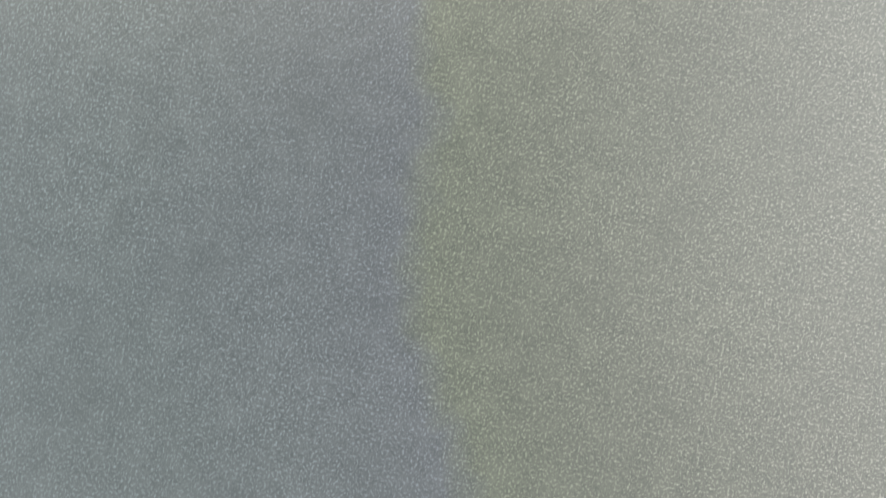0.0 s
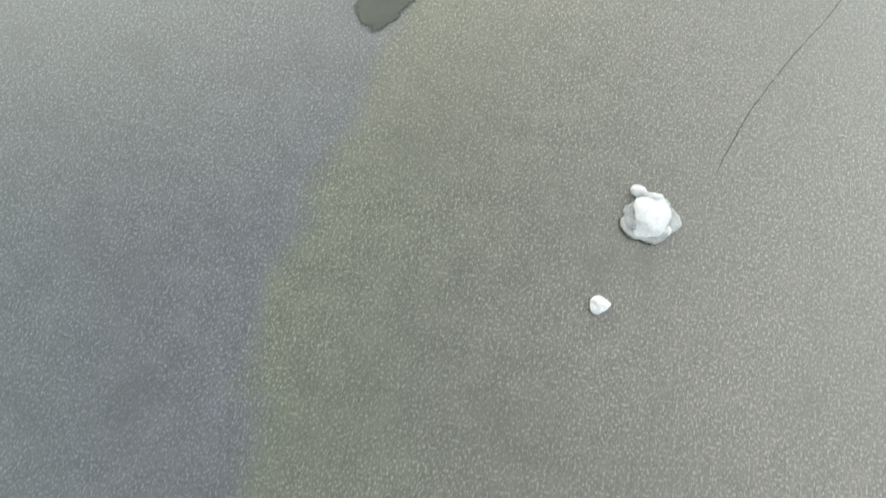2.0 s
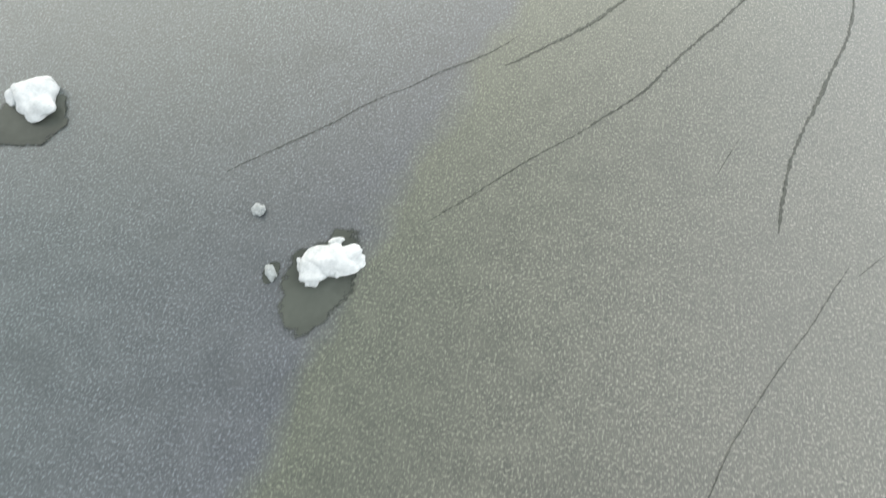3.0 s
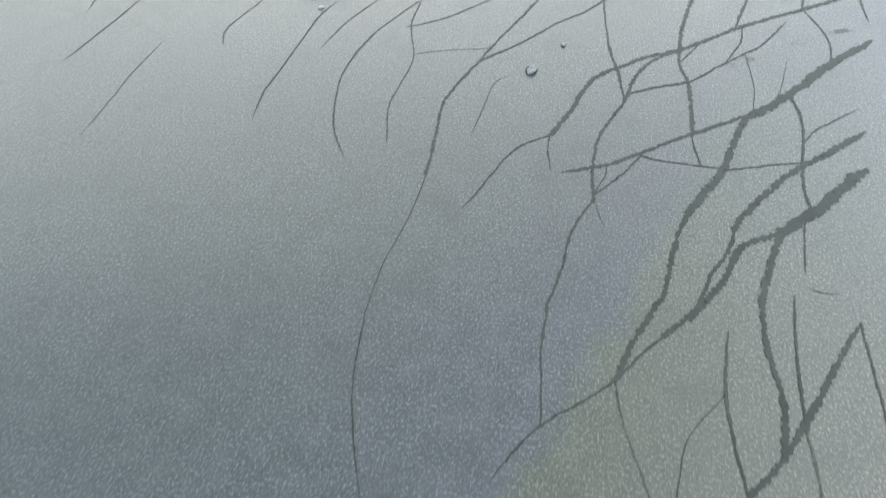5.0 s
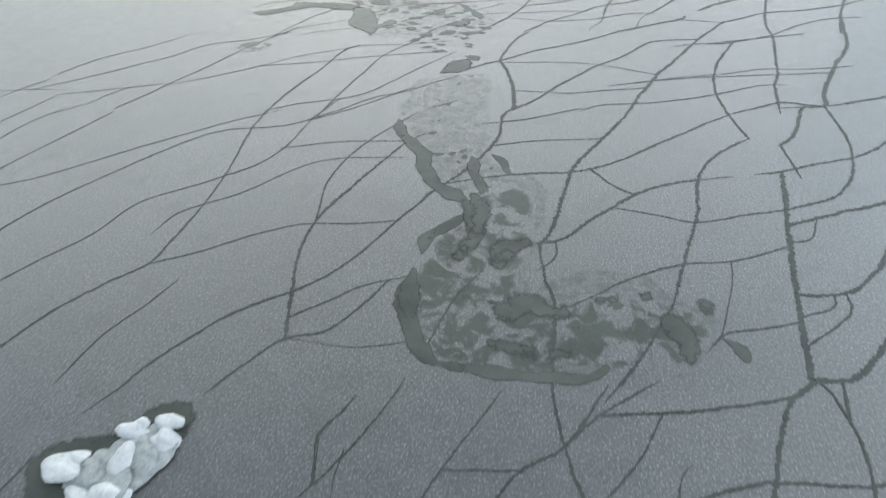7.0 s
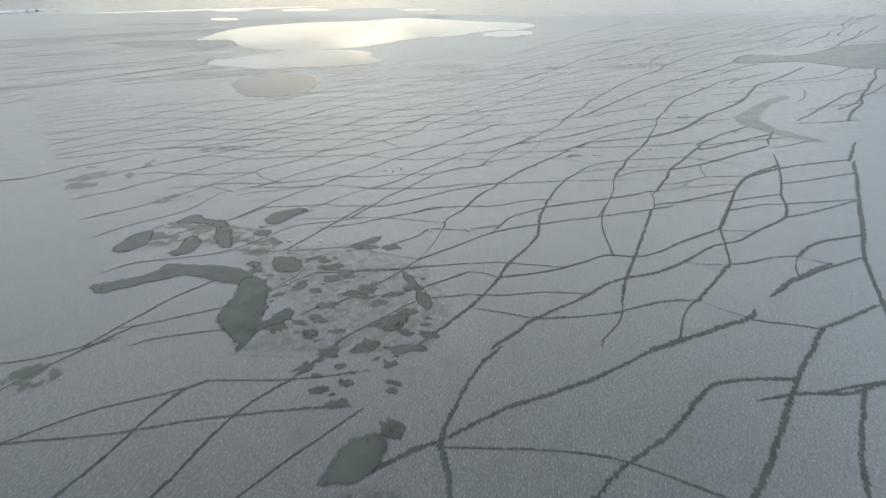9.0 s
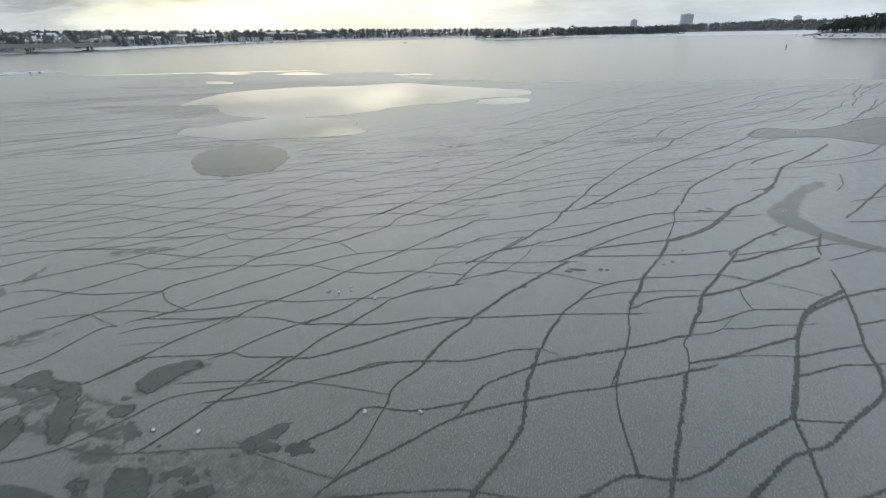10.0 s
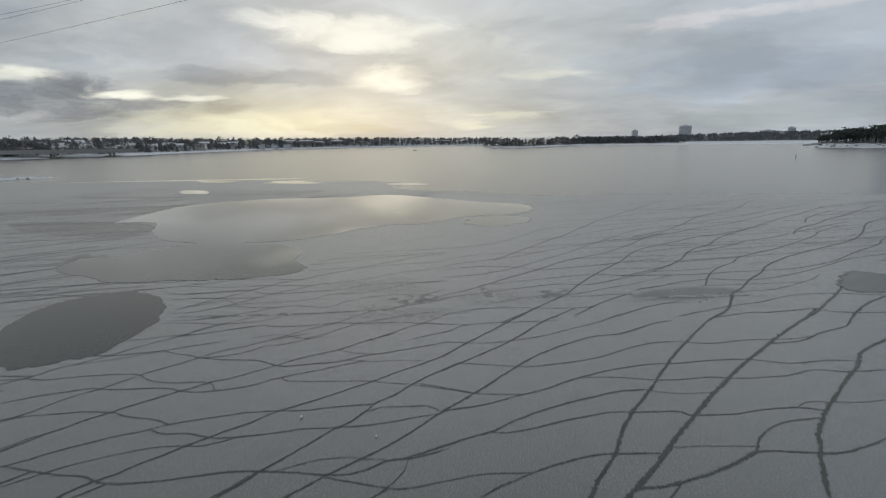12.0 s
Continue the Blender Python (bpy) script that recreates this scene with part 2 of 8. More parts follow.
def frost_look(nt, p):
    """Colour, height and roughness of rime-covered ice, from its place in metres."""
    grain = noise_tex(nt, p, 13.0, 4.0, 0.7)
    fleck = noise_tex(nt, p, 24.0, 2.5, 0.62)
    clump = noise_tex(nt, p, 2.2, 3.0, 0.55)
    drift = noise_tex(nt, p, 0.22, 4.0, 0.55, 0.4)
    base = mixc(nt, ramp(nt, grain, [(0.33, 0.0), (0.68, 1.0)]), (0.034, 0.040, 0.041), (0.102, 0.111, 0.111))
    base = mixc(nt, mathn(nt, "MULTIPLY", ramp(nt, fleck, [(0.52, 0.0), (0.67, 1.0)]), 0.7), base, (0.37, 0.395, 0.405))
    base = mixc(nt, mathn(nt, "MULTIPLY", ramp(nt, clump, [(0.42, 0.0), (0.7, 1.0)]), 0.22), base, (0.17, 0.183, 0.183))
    base = mixc(nt, mathn(nt, "MULTIPLY", ramp(nt, drift, [(0.38, 0.0), (0.62, 1.0)]), 0.25), base, (0.062, 0.07, 0.073))
    # thinner, darker ice in soft spots
    thin = noise_tex(nt, p, 0.75, 4.0, 0.6, 0.5)
    base = mixc(nt, mathn(nt, "MULTIPLY", ramp(nt, thin, [(0.56, 0.0), (0.7, 1.0)]), 0.4), base, (0.052, 0.059, 0.058))
    # warmer tint beside a winding line in the first stretch, cooler across it
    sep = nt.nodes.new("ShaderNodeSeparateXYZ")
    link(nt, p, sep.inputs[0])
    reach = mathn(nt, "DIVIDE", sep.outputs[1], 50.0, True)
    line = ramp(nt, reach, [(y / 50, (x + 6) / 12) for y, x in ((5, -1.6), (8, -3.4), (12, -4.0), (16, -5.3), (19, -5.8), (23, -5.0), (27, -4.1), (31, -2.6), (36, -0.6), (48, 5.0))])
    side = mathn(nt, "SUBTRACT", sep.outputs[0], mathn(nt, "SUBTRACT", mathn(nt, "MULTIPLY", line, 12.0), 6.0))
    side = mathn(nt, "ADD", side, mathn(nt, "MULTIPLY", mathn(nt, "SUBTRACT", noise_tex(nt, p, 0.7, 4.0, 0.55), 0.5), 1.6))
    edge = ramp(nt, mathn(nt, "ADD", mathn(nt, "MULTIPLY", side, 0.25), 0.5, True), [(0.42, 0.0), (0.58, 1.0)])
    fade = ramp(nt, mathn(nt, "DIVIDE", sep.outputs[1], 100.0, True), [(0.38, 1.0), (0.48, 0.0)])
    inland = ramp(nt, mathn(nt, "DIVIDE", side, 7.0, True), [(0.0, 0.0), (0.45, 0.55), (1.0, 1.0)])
    warm_side = mixc(nt, inland, (1.14, 1.16, 0.80), (1.26, 1.13, 0.93))
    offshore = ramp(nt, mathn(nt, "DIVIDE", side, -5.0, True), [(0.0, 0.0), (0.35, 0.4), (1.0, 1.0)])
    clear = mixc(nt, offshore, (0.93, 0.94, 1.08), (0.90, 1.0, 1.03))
    base = mixc(nt, mathn(nt, "MULTIPLY", fade, 0.9), base, mixc(nt, 1.0, base, mixc(nt, edge, clear, warm_side), "MULTIPLY"))
    rough = ramp(nt, clump, [(0.3, 0.3), (0.7, 0.42)])
    height = mathn(nt, "ADD", grain, mathn(nt, "MULTIPLY", fleck, 0.5))
    return base, height, rough


def frosted_ice():
    m, nt, bsdf = material("frosted_ice")
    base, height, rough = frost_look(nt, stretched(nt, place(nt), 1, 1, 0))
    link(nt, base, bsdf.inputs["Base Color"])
    link(nt, rough, bsdf.inputs["Roughness"])
    bsdf.inputs["IOR"].default_value = RIME_IOR
    bump(nt, bsdf, height, 0.2, 0.02)
    return m


def wet_ice(name, colour, rough, ripple=0.03, vary=0.2, frost=None, scale=2.0, ior=1.4, soft=0.0, most=1.0, mixed=False):
    """Bare or flooded ice: darker than frost, glossy. frost: where rime stays bare in islands (low, high of the noise); soft: how widely its rim thins out; most: how far it hides the rime;
    mixed: rime and water lie side by side in one skin."""
    m, nt, bsdf = material(name)
    p = stretched(nt, place(nt), 1, 1, 0)
    tone = noise_tex(nt, p, 0.9, 4.0, 0.55, 0.3)
    small = noise_tex(nt, p, 7.0, 3.0, 0.6)
    dark = tuple(c * (1 - vary) for c in colour)
    light = tuple(c * (1 + vary) for c in colour)
    base = mixc(nt, ramp(nt, tone, [(0.35, 0.0), (0.65, 1.0)]), dark, light)
    base = mixc(nt, mathn(nt, "MULTIPLY", ramp(nt, small, [(0.5, 0.0), (0.75, 1.0)]), 0.15), base, tuple(min(1, c * 1.8) for c in colour))
    gloss = ramp(nt, tone, [(0.3, rough * 0.8), (0.7, rough * 1.25)])
    cover = None
    if frost:
        isle = ramp(nt, noise_tex(nt, p, scale, 5.0, 0.62, 0.6), [(frost[0], 1.0), (frost[1], 0.0)])
        cover = isle
    if soft:
        # the rim of the wet place breaks up and lets the rime through
        rim = nt.nodes.new("ShaderNodeAttribute")
        rim.attribute_name = "inner"
        grit = noise_tex(nt, p, 4.5, 5.0, 0.65, 0.3)
        wet = mathn(nt, "ADD", rim.outputs["Fac"], mathn(nt, "MULTIPLY", mathn(nt, "SUBTRACT", grit, 0.5), 1.4))
        wet = ramp(nt, wet, [(max(0.0, 0.25 - soft), 0.0), (0.25 + soft, 1.0)])
        wet = mathn(nt, "MULTIPLY", wet, mathn(nt, "MULTIPLY", rim.outputs["Fac"], 4.0, True))
        cover = wet if cover is None else mathn(nt, "MULTIPLY", wet, cover)
    if mixed:
        rime, height, dull = frost_look(nt, p)
        share = mathn(nt, "MULTIPLY", cover, most)
        base, gloss, small = mixc(nt, share, rime, base), mixc(nt, share, dull, gloss), mixc(nt, share, height, mathn(nt, "MULTIPLY", small, 0.3))
        link(nt, mathn(nt, "ADD", RIME_IOR, mathn(nt, "MULTIPLY", share, ior - RIME_IOR)), bsdf.inputs["IOR"])
        ripple = 0.2
    else:
        bsdf.inputs["IOR"].default_value = ior
        if cover is None:
            bsdf.inputs["Alpha"].default_value = most
        else:
            link(nt, mathn(nt, "MULTIPLY", cover, most), bsdf.inputs["Alpha"])
    link(nt, base, bsdf.inputs["Base Color"])
    link(nt, gloss, bsdf.inputs["Roughness"])
    bump(nt, bsdf, small, ripple, 0.02)
    return m


FROST = frosted_ice()
CRACK = wet_ice("crack_water", (0.082, 0.091, 0.084), 0.45, 0.03, 0.2, (0.6, 0.74), 5.0, 1.3)
HEALED = wet_ice("healed_crack", (0.095, 0.104, 0.090), 0.4, 0.05, 0.2, None, 5.0, 1.4, 0.0, 0.6)
POOL = wet_ice("melt_pool", (0.075, 0.084, 0.078), 0.035, 0.003, 0.15, None, 2.0, 1.2)
GLAZE = wet_ice("smooth_ice", (0.085, 0.091, 0.093), 0.2, 0.008, 0.1, None, 2.0, 1.16)
SNOW = plain("snow", (0.80, 0.82, 0.85), 0.6, 0.10, 0.6)


def crusted_ice(name, low, high):
    """White or grey lump ice with grains, pits and clearer places."""
    m, nt, bsdf = material(name)
    p = place(nt)
    coarse = noise_tex(nt, p, 4.0, 5.0, 0.6, 0.4)
    fine = noise_tex(nt, p, 26.0, 4.0, 0.7)
    tone = mathn(nt, "ADD", mathn(nt, "MULTIPLY", coarse, 0.65), mathn(nt, "MULTIPLY", fine, 0.35))
    link(nt, mixc(nt, ramp(nt, tone, [(0.36, 0.0), (0.6, 1.0)]), low, high), bsdf.inputs["Base Color"])
    link(nt, ramp(nt, coarse, [(0.35, 0.2), (0.6, 0.6)]), bsdf.inputs["Roughness"])
    bsdf.inputs["IOR"].default_value = 1.31
    bump(nt, bsdf, fine, 0.5, 0.03)
    return m


SNOWCLOD = crusted_ice("white_crusted_ice", (0.56, 0.59, 0.61), (0.78, 0.80, 0.82))
GREYICE = crusted_ice("grey_glassy_ice", (0.24, 0.26, 0.265), (0.50, 0.53, 0.54))
PINE = plain("pine_needles", (0.075, 0.088, 0.078), 0.8, 0.4, 0.3)
# aerial haze over the far shores is put into these three lighter tree colours
FOREST = plain("hazed_conifer", (0.13, 0.14, 0.145), 0.8, 0.45, 0.25)
HAZY = plain("haze_paled_conifer", (0.22, 0.235, 0.25), 0.9, 0.25, 0.1)
BARE = plain("bare_twigs", (0.27, 0.25, 0.24), 0.85, 0.3, 0.3)
SNOWY = plain("snowy_slope", (0.50, 0.51, 0.53), 0.9, 0.45, 0.05)
EARTH = plain("forest_floor", (0.22, 0.225, 0.23), 0.9, 0.35, 0.05)
ROCK = plain("shore_rock", (0.20, 0.19, 0.18), 0.8, 0.3, 0.4)
CONCRETE = plain("concrete", (0.33, 0.33, 0.32), 0.8, 0.15, 0.3)


# ---- ice and water ----
def mesh_object(name, bm, mat, parent=None):
    me = bpy.data.meshes.new(name)
    bm.normal_update()
    bm.to_mesh(me)
    bm.free()
    me.materials.append(mat)
    ob = new(name, me)
    if parent is not None:
        ob.parent = parent
    return ob


def part(name, bm, mat, parent, label=""):
    return tagged(mesh_object(name, bm, mat, parent), label)


def sheet(points, z=0.0, thick=0.0):
    """A level sheet with the given outline."""
    bm = bmesh.new()
    top = [bm.verts.new((x, y, z)) for x, y in points]
    f = bm.faces.new(top)
    f.normal_update()
    if f.normal.z < 0:
        f.normal_flip()
    if thick:
        bmesh.ops.solidify(bm, geom=[f], thickness=thick)
    bmesh.ops.triangulate(bm, faces=bm.faces[:])
    return bm


def ice_sheet():
    bm = sheet([(-4500, -600), (4500, -600), (4500, 4500), (-4500, 4500)])
    return tagged(mesh_object("ground", bm, FROST), "grey frosted lake ice cut by dark cracks", "ice", kind="structure")


ICE = ice_sheet()


# smooth ice beyond the edge of the frosted sheet
def smooth_ice():
    edge = [(-400, 188), (-161, 191), (-138, 189), (-95, 203), (-60, 202), (-36, 199), (-40, 188), (-29, 180), (-18, 177), (-7, 174),
            (18, 179), (52, 183), (120, 189), (400, 202)]
    pts = []
    for (x0, y0), (x1, y1) in zip(edge, edge[1:]):
        n = max(3, int(abs(x1 - x0) / 1.2))
        for i in range(n):
            t = i / n
            x, y = x0 + (x1 - x0) * t, y0 + (y1 - y0) * t
            pts.append((x, y + 3.0 * noise.noise((x * 0.07, 3.0, 0)) + 1.4 * noise.noise((x * 0.3, 8.0, 0))))
    pts += [(4400, 200), (4400, 4400), (-4400, 4400), (-4400, 196)]
    return tagged(mesh_object("water", sheet(pts, 0.006), GLAZE), "smooth grey lake ice reflecting the pale sky", "lake ice", kind="structure")


smooth_ice()


# ---- cracks, wet patches and pools in the ice ----
from mathutils.geometry import delaunay_2d_cdt

RNG = random.Random(7)
WET = wet_ice("wet_patch", (0.094, 0.105, 0.093), 0.42, 0.03, 0.25, (0.62, 0.73), 2.6, 1.34, 0.22)
DAMP = wet_ice("damp_rime", (0.078, 0.088, 0.074), 0.4, 0.03, 0.2, (0.36, 0.64), 3.0, 1.5, 0.48, 0.7, True)
SLUSH = wet_ice("slush", (0.074, 0.085, 0.071), 0.4, 0.05, 0.15, (0.47, 0.56), 1.7, 1.4, 0.3, 0.9, True)
HOLE = wet_ice("melt_hole", (0.085, 0.093, 0.082), 0.2, 0.02, 0.25, None, 2.0, 1.33, 0.14)
DEEP = wet_ice("thaw_water", (0.082, 0.094, 0.085), 0.34, 0.012, 0.35, None, 1.2, 1.3, 0.22)
FILM = wet_ice("water_film", (0.070, 0.078, 0.070), 0.32, 0.02, 0.3, None, 1.2, 1.28, 0.4, 0.9, True)
OVAL = wet_ice("dark_meltwater", (0.034, 0.041, 0.038), 0.2, 0.006, 0.15, None, 2.0, 1.2)
KINDS = {"dark": (WET, 0.009), "slush": (SLUSH, 0.0047), "wet": (WET, 0.009), "oval": (OVAL, 0.012), "pool": (POOL, 0.012), "hole": (HOLE, 0.008), "deep": (DEEP, 0.0105), "film": (FILM, 0.0035), "damp": (DAMP, 0.0045)}
LAYER = [0]


def lift(base):
    """A height of its own for each sheet, so that no two lie in one plane."""
    LAYER[0] += 1
    return base + 0.000008 * LAYER[0]


def flow(points, step):
    """Places along a smooth line through the points, about a step apart."""
    p = [Vector((x, y)) for x, y in points]
    p = [p[0] * 2 - p[1]] + p + [p[-1] * 2 - p[-2]]
    out = []
    for a, b, c, d in zip(p, p[1:], p[2:], p[3:]):
        n = max(2, int((c - b).length / step))
        for i in range(n):
            t = i / n
            out.append(0.5 * ((2 * b) + (c - a) * t + (2 * a - 5 * b + 4 * c - d) * t * t + (3 * b - a - 3 * c + d) * t ** 3))
    out.append(p[-2])
    return out


def ribbon(points, width, z, ragged, wander, step, taper=0.6, joined=(False, False)):
    """A level strip with uneven edges along a line."""
    line = flow(points, step)
    n = len(line)
    verts, faces = [], []
    phase = RNG.random() * 100
    total = step * n
    for i, q in enumerate(line):
        a, b = line[max(0, i - 1)], line[min(n - 1, i + 1)]
        d = (b - a)
        d = d.normalized() if d.length > 1e-6 else Vector((0, 1))
        side = Vector((-d.y, d.x))
        s = i * step
        free = min(s if not joined[0] else total, total - s if not joined[1] else total)
        end = min(1.0, (0.35 if ragged > 0.7 else 0.12) + free / max(0.01, taper * (1 if ragged > 0.7 else 1.6)))
        slow = noise.noise((s * 0.9 + phase, phase, 0.0))
        mid = q + side * wander * (slow + 0.5 * noise.noise((s * 3.1 + phase, 5.0, phase)))
        w = width * 0.5 * end * (1.0 + 0.3 * noise.noise((s * 0.6, phase, 9.0)))
        tooth = min(ragged * w, 0.032 + 0.14 * w) * (1.0 if q.y < 56 else 1.2) if ragged > 0.7 else 0.02
        swell = 0.0 if ragged > 0.7 else ragged * w
        l = w + tooth * RNG.uniform(-0.7, 1.0) + swell * 1.5 * noise.noise((s * 1.4, phase + 3.0, 1.0))
        r = w + tooth * RNG.uniform(-0.7, 1.0) + swell * 1.5 * noise.noise((s * 1.4, phase + 7.0, 2.0))
        verts += [(*(mid + side * l), z), (*(mid - side * r), z)]
        if i:
            k = 2 * i
            faces.append((k - 2, k - 1, k + 1, k))
    return verts, faces


def mark_inner(me, values):
    rim = me.attributes.new("inner", "FLOAT", "POINT")
    for i, v in enumerate(values):
        rim.data[i].value = v


def soft_sheet(name, pts, z, mat, margin):
    """A level sheet whose rim, a margin wide, is marked to fade into the rime."""
    loop = np.array([p[:2] for p in pts])
    nxt = np.roll(loop, -1, axis=0)
    run = nxt - loop
    size = (run ** 2).sum(1) + 1e-12
    low, high = loop.min(0), loop.max(0)
    step = max(margin * 0.9, float((high - low).max()) / 40)

    def rim_gap(q):
        s = np.clip(((q - loop) * run).sum(1) / size, 0, 1)
        return float(np.sqrt((((loop + run * s[:, None]) - q) ** 2).sum(1).min()))

    dots = []
    for x in np.arange(low[0] + step / 2, high[0], step):
        for y in np.arange(low[1] + step / 2, high[1], step):
            q = np.array((x, y))
            cross = ((loop[:, 1] > y) != (nxt[:, 1] > y)) & (x < loop[:, 0] + run[:, 0] * (y - loop[:, 1]) / np.where(abs(run[:, 1]) < 1e-9, 1e-9, run[:, 1]))
            if cross.sum() % 2 and rim_gap(q) > step * 0.4:
                dots.append(Vector((x, y)))
    border = [Vector(p) for p in loop.tolist()]
    verts, _, faces, *_ = delaunay_2d_cdt(border + dots, [], [list(range(len(border)))], 1, 1e-5)
    me = bpy.data.meshes.new(name)
    me.from_pydata([(v.x, v.y, z) for v in verts], [], faces)
    me.materials.append(mat)
    if me.polygons and me.polygons[0].normal.z < 0:
        me.flip_normals()
    mark_inner(me, [min(1.0, rim_gap(np.array(v)) / margin) for v in verts])
    ob = new(name, me)
    ob.parent = ICE
    return ob


CRACKS = []


def crack(width, *points):
    """Notes one dark crack in the ice, open to the water beneath."""
    CRACKS.append((width * 0.86, [Vector(p) for p in points]))


def open_cracks():
    """Builds the cracks; an end that falls just short of a neighbour runs on until it meets it."""
    a = np.array([p for _, line in CRACKS for p in line[:-1]])
    b = np.array([q for _, line in CRACKS for q in line[1:]])
    owner = np.array([k for k, (_, line) in enumerate(CRACKS) for _ in line[1:]])
    run = b - a
    for k, (width, line) in enumerate(CRACKS):
        joined = [False, False]
        for end in (0, 1):
            tip, back = (line[0], line[1]) if end == 0 else (line[-1], line[-2])
            d = (tip - back).normalized()
            reach = min(1.6, 0.7 + max(0.0, tip.y - 50) * 0.02)
            o = np.array(tip - d * 0.15)
            det = run[:, 0] * d.y - run[:, 1] * d.x
            det = np.where(abs(det) < 1e-9, 1e-9, det)
            gap = a - o
            along = (run[:, 0] * gap[:, 1] - run[:, 1] * gap[:, 0]) / det
            across = (d.x * gap[:, 1] - d.y * gap[:, 0]) / det
            hit = (owner != k) & (along > 0) & (along < reach + 0.15) & (across > -0.03) & (across < 1.03)
            if hit.any():
                joined[end] = True
                far = float(along[hit].min()) - 0.15
                if far > 0.05:
                    q = tip + d * (far + 0.02)
                    line = [q, *line] if end == 0 else [*line, q]
        step = max(0.045, width * 0.25, (line[0].y - 60) * 0.0014)
        verts, faces = ribbon(line, width, lift(0.005), 0.9, width * 0.2 + 0.02, step, 0.8, joined)
        me = bpy.data.meshes.new("crack")
        me.from_pydata(verts, [], faces)
        me.materials.append(HEALED if min(p.y for p in line) < 34.5 else CRACK)
        new("crack", me).parent = ICE


def trail(kind, width, *points):
    """A winding band of thawed ice."""
    mat, z = KINDS[kind]
    edge, _ = ribbon(points, width * 1.25, lift(z), 0.5 if width < 1 else 0.22, width * (0.2 if width < 1 else 0.1), 0.1, width)
    verts, faces, inner = [], [], []
    for k in range(0, len(edge), 2):
        l, r = Vector(edge[k]), Vector(edge[k + 1])
        verts += [l, l.lerp(r, 0.3), l.lerp(r, 0.7), r]
        inner += [0.0, 1.0, 1.0, 0.0]
        if k:
            n = 2 * k
            faces += [(n - 4 + a, n - 3 + a, n + 1 + a, n + a) for a in range(3)]
    me = bpy.data.meshes.new("thaw_trail")
    me.from_pydata(verts, [], faces)
    me.materials.append(mat)
    mark_inner(me, inner)
    new("thaw_trail", me).parent = ICE


def outline(centre, a, b, rough, count):
    c, a, b = Vector(centre), Vector(a), Vector(b)
    seed = RNG.random() * 50
    pts = []
    for i in range(count):
        u = 2 * math.pi * i / count
        v = Vector((math.cos(u), math.sin(u), seed))
        r = 1 + rough * (1.1 * noise.noise(v * 1.3) + 0.7 * noise.noise(v * 3.1) + 0.45 * noise.noise(v * 8.0) + 0.3 * noise.noise(v * 19.0))
        pts.append(c + a * math.cos(u) * r + b * math.sin(u) * r)
    return pts


def pool(label, *points):
    """A pool with bays and tongues: a smooth closed line through the points, a little uneven."""
    loop = flow([*points, points[0]], 0.5)[:-1]
    seed = RNG.random() * 40
    pts = [(q.x + 0.5 * noise.noise((q.x * 0.5, q.y * 0.5, seed)) + 0.2 * noise.noise((q.x * 2, q.y * 2, seed)),
            q.y + 0.5 * noise.noise((q.y * 0.5, q.x * 0.5, seed + 9)) + 0.2 * noise.noise((q.x * 2, q.y * 2, seed + 5))) for q in loop]
    tagged(mesh_object("melt_pool", sheet(pts, lift(0.012)), POOL), label, "melt pool", "melt pools on the ice")


def spill(kind, *points):
    """A flooded place with a winding edge through the points."""
    mat, z = KINDS[kind]
    loop = flow([*points, points[0]], 0.12)[:-1]
    seed = RNG.random() * 40
    grow = 0.2 if points[0][1] > 90 else 0.16
    pts = []
    for q in loop:
        v = Vector((q.x, q.y, seed))
        pts.append((q.x + grow * (noise.noise(v * 1.1) + 0.5 * noise.noise(v * 4) + 0.3 * noise.noise(v * 9)), q.y + grow * (noise.noise(v * 1.1 + Vector((9, 0, 0))) + 0.5 * noise.noise(v * 4 + Vector((5, 0, 0))) + 0.3 * noise.noise(v * 9 + Vector((2, 0, 0))))))
    soft_sheet("thaw_pool" if kind == "deep" else "wet_patch", pts, lift(z), mat, 0.9 if points[0][1] > 108 else 0.35 if points[0][1] > 90 else 0.3)


def patch(kind, centre, a, b):
    """A wet or flooded place in the ice, with an uneven edge."""
    mat, z = KINDS[kind]
    size = max(Vector(a).length, Vector(b).length)
    rough = {"dark": 0.42, "slush": 0.4, "wet": 0.32, "film": 0.4, "damp": 0.45, "oval": 0.08, "pool": 0.22, "hole": 0.16}[kind]
    pts = outline(centre, a, b, rough, 40 if size < 0.3 else 72 if size < 2 else 180)
    z = lift(z)
    if kind in ("pool", "oval"):
        pool = mesh_object("melt_pool", sheet(pts, z), mat)
        words = {"pool": "still meltwater pool on the ice mirroring the sky", "oval": "dark oval meltwater pool on grey ice"}[kind]
        tagged(pool, words, "melt pool", "melt pools on the ice")
    else:
        soft_sheet("wet_patch" if kind != "slush" else "slush_patch", pts, z, mat, 0.3 * min(Vector(a).length, Vector(b).length))


def within(x, y, loop):
    odd = False
    for (x0, y0), (x1, y1) in zip(loop, loop[1:] + loop[:1]):
        if (y0 > y) != (y1 > y) and x < x0 + (x1 - x0) * (y - y0) / (y1 - y0):
            odd = not odd
    return odd


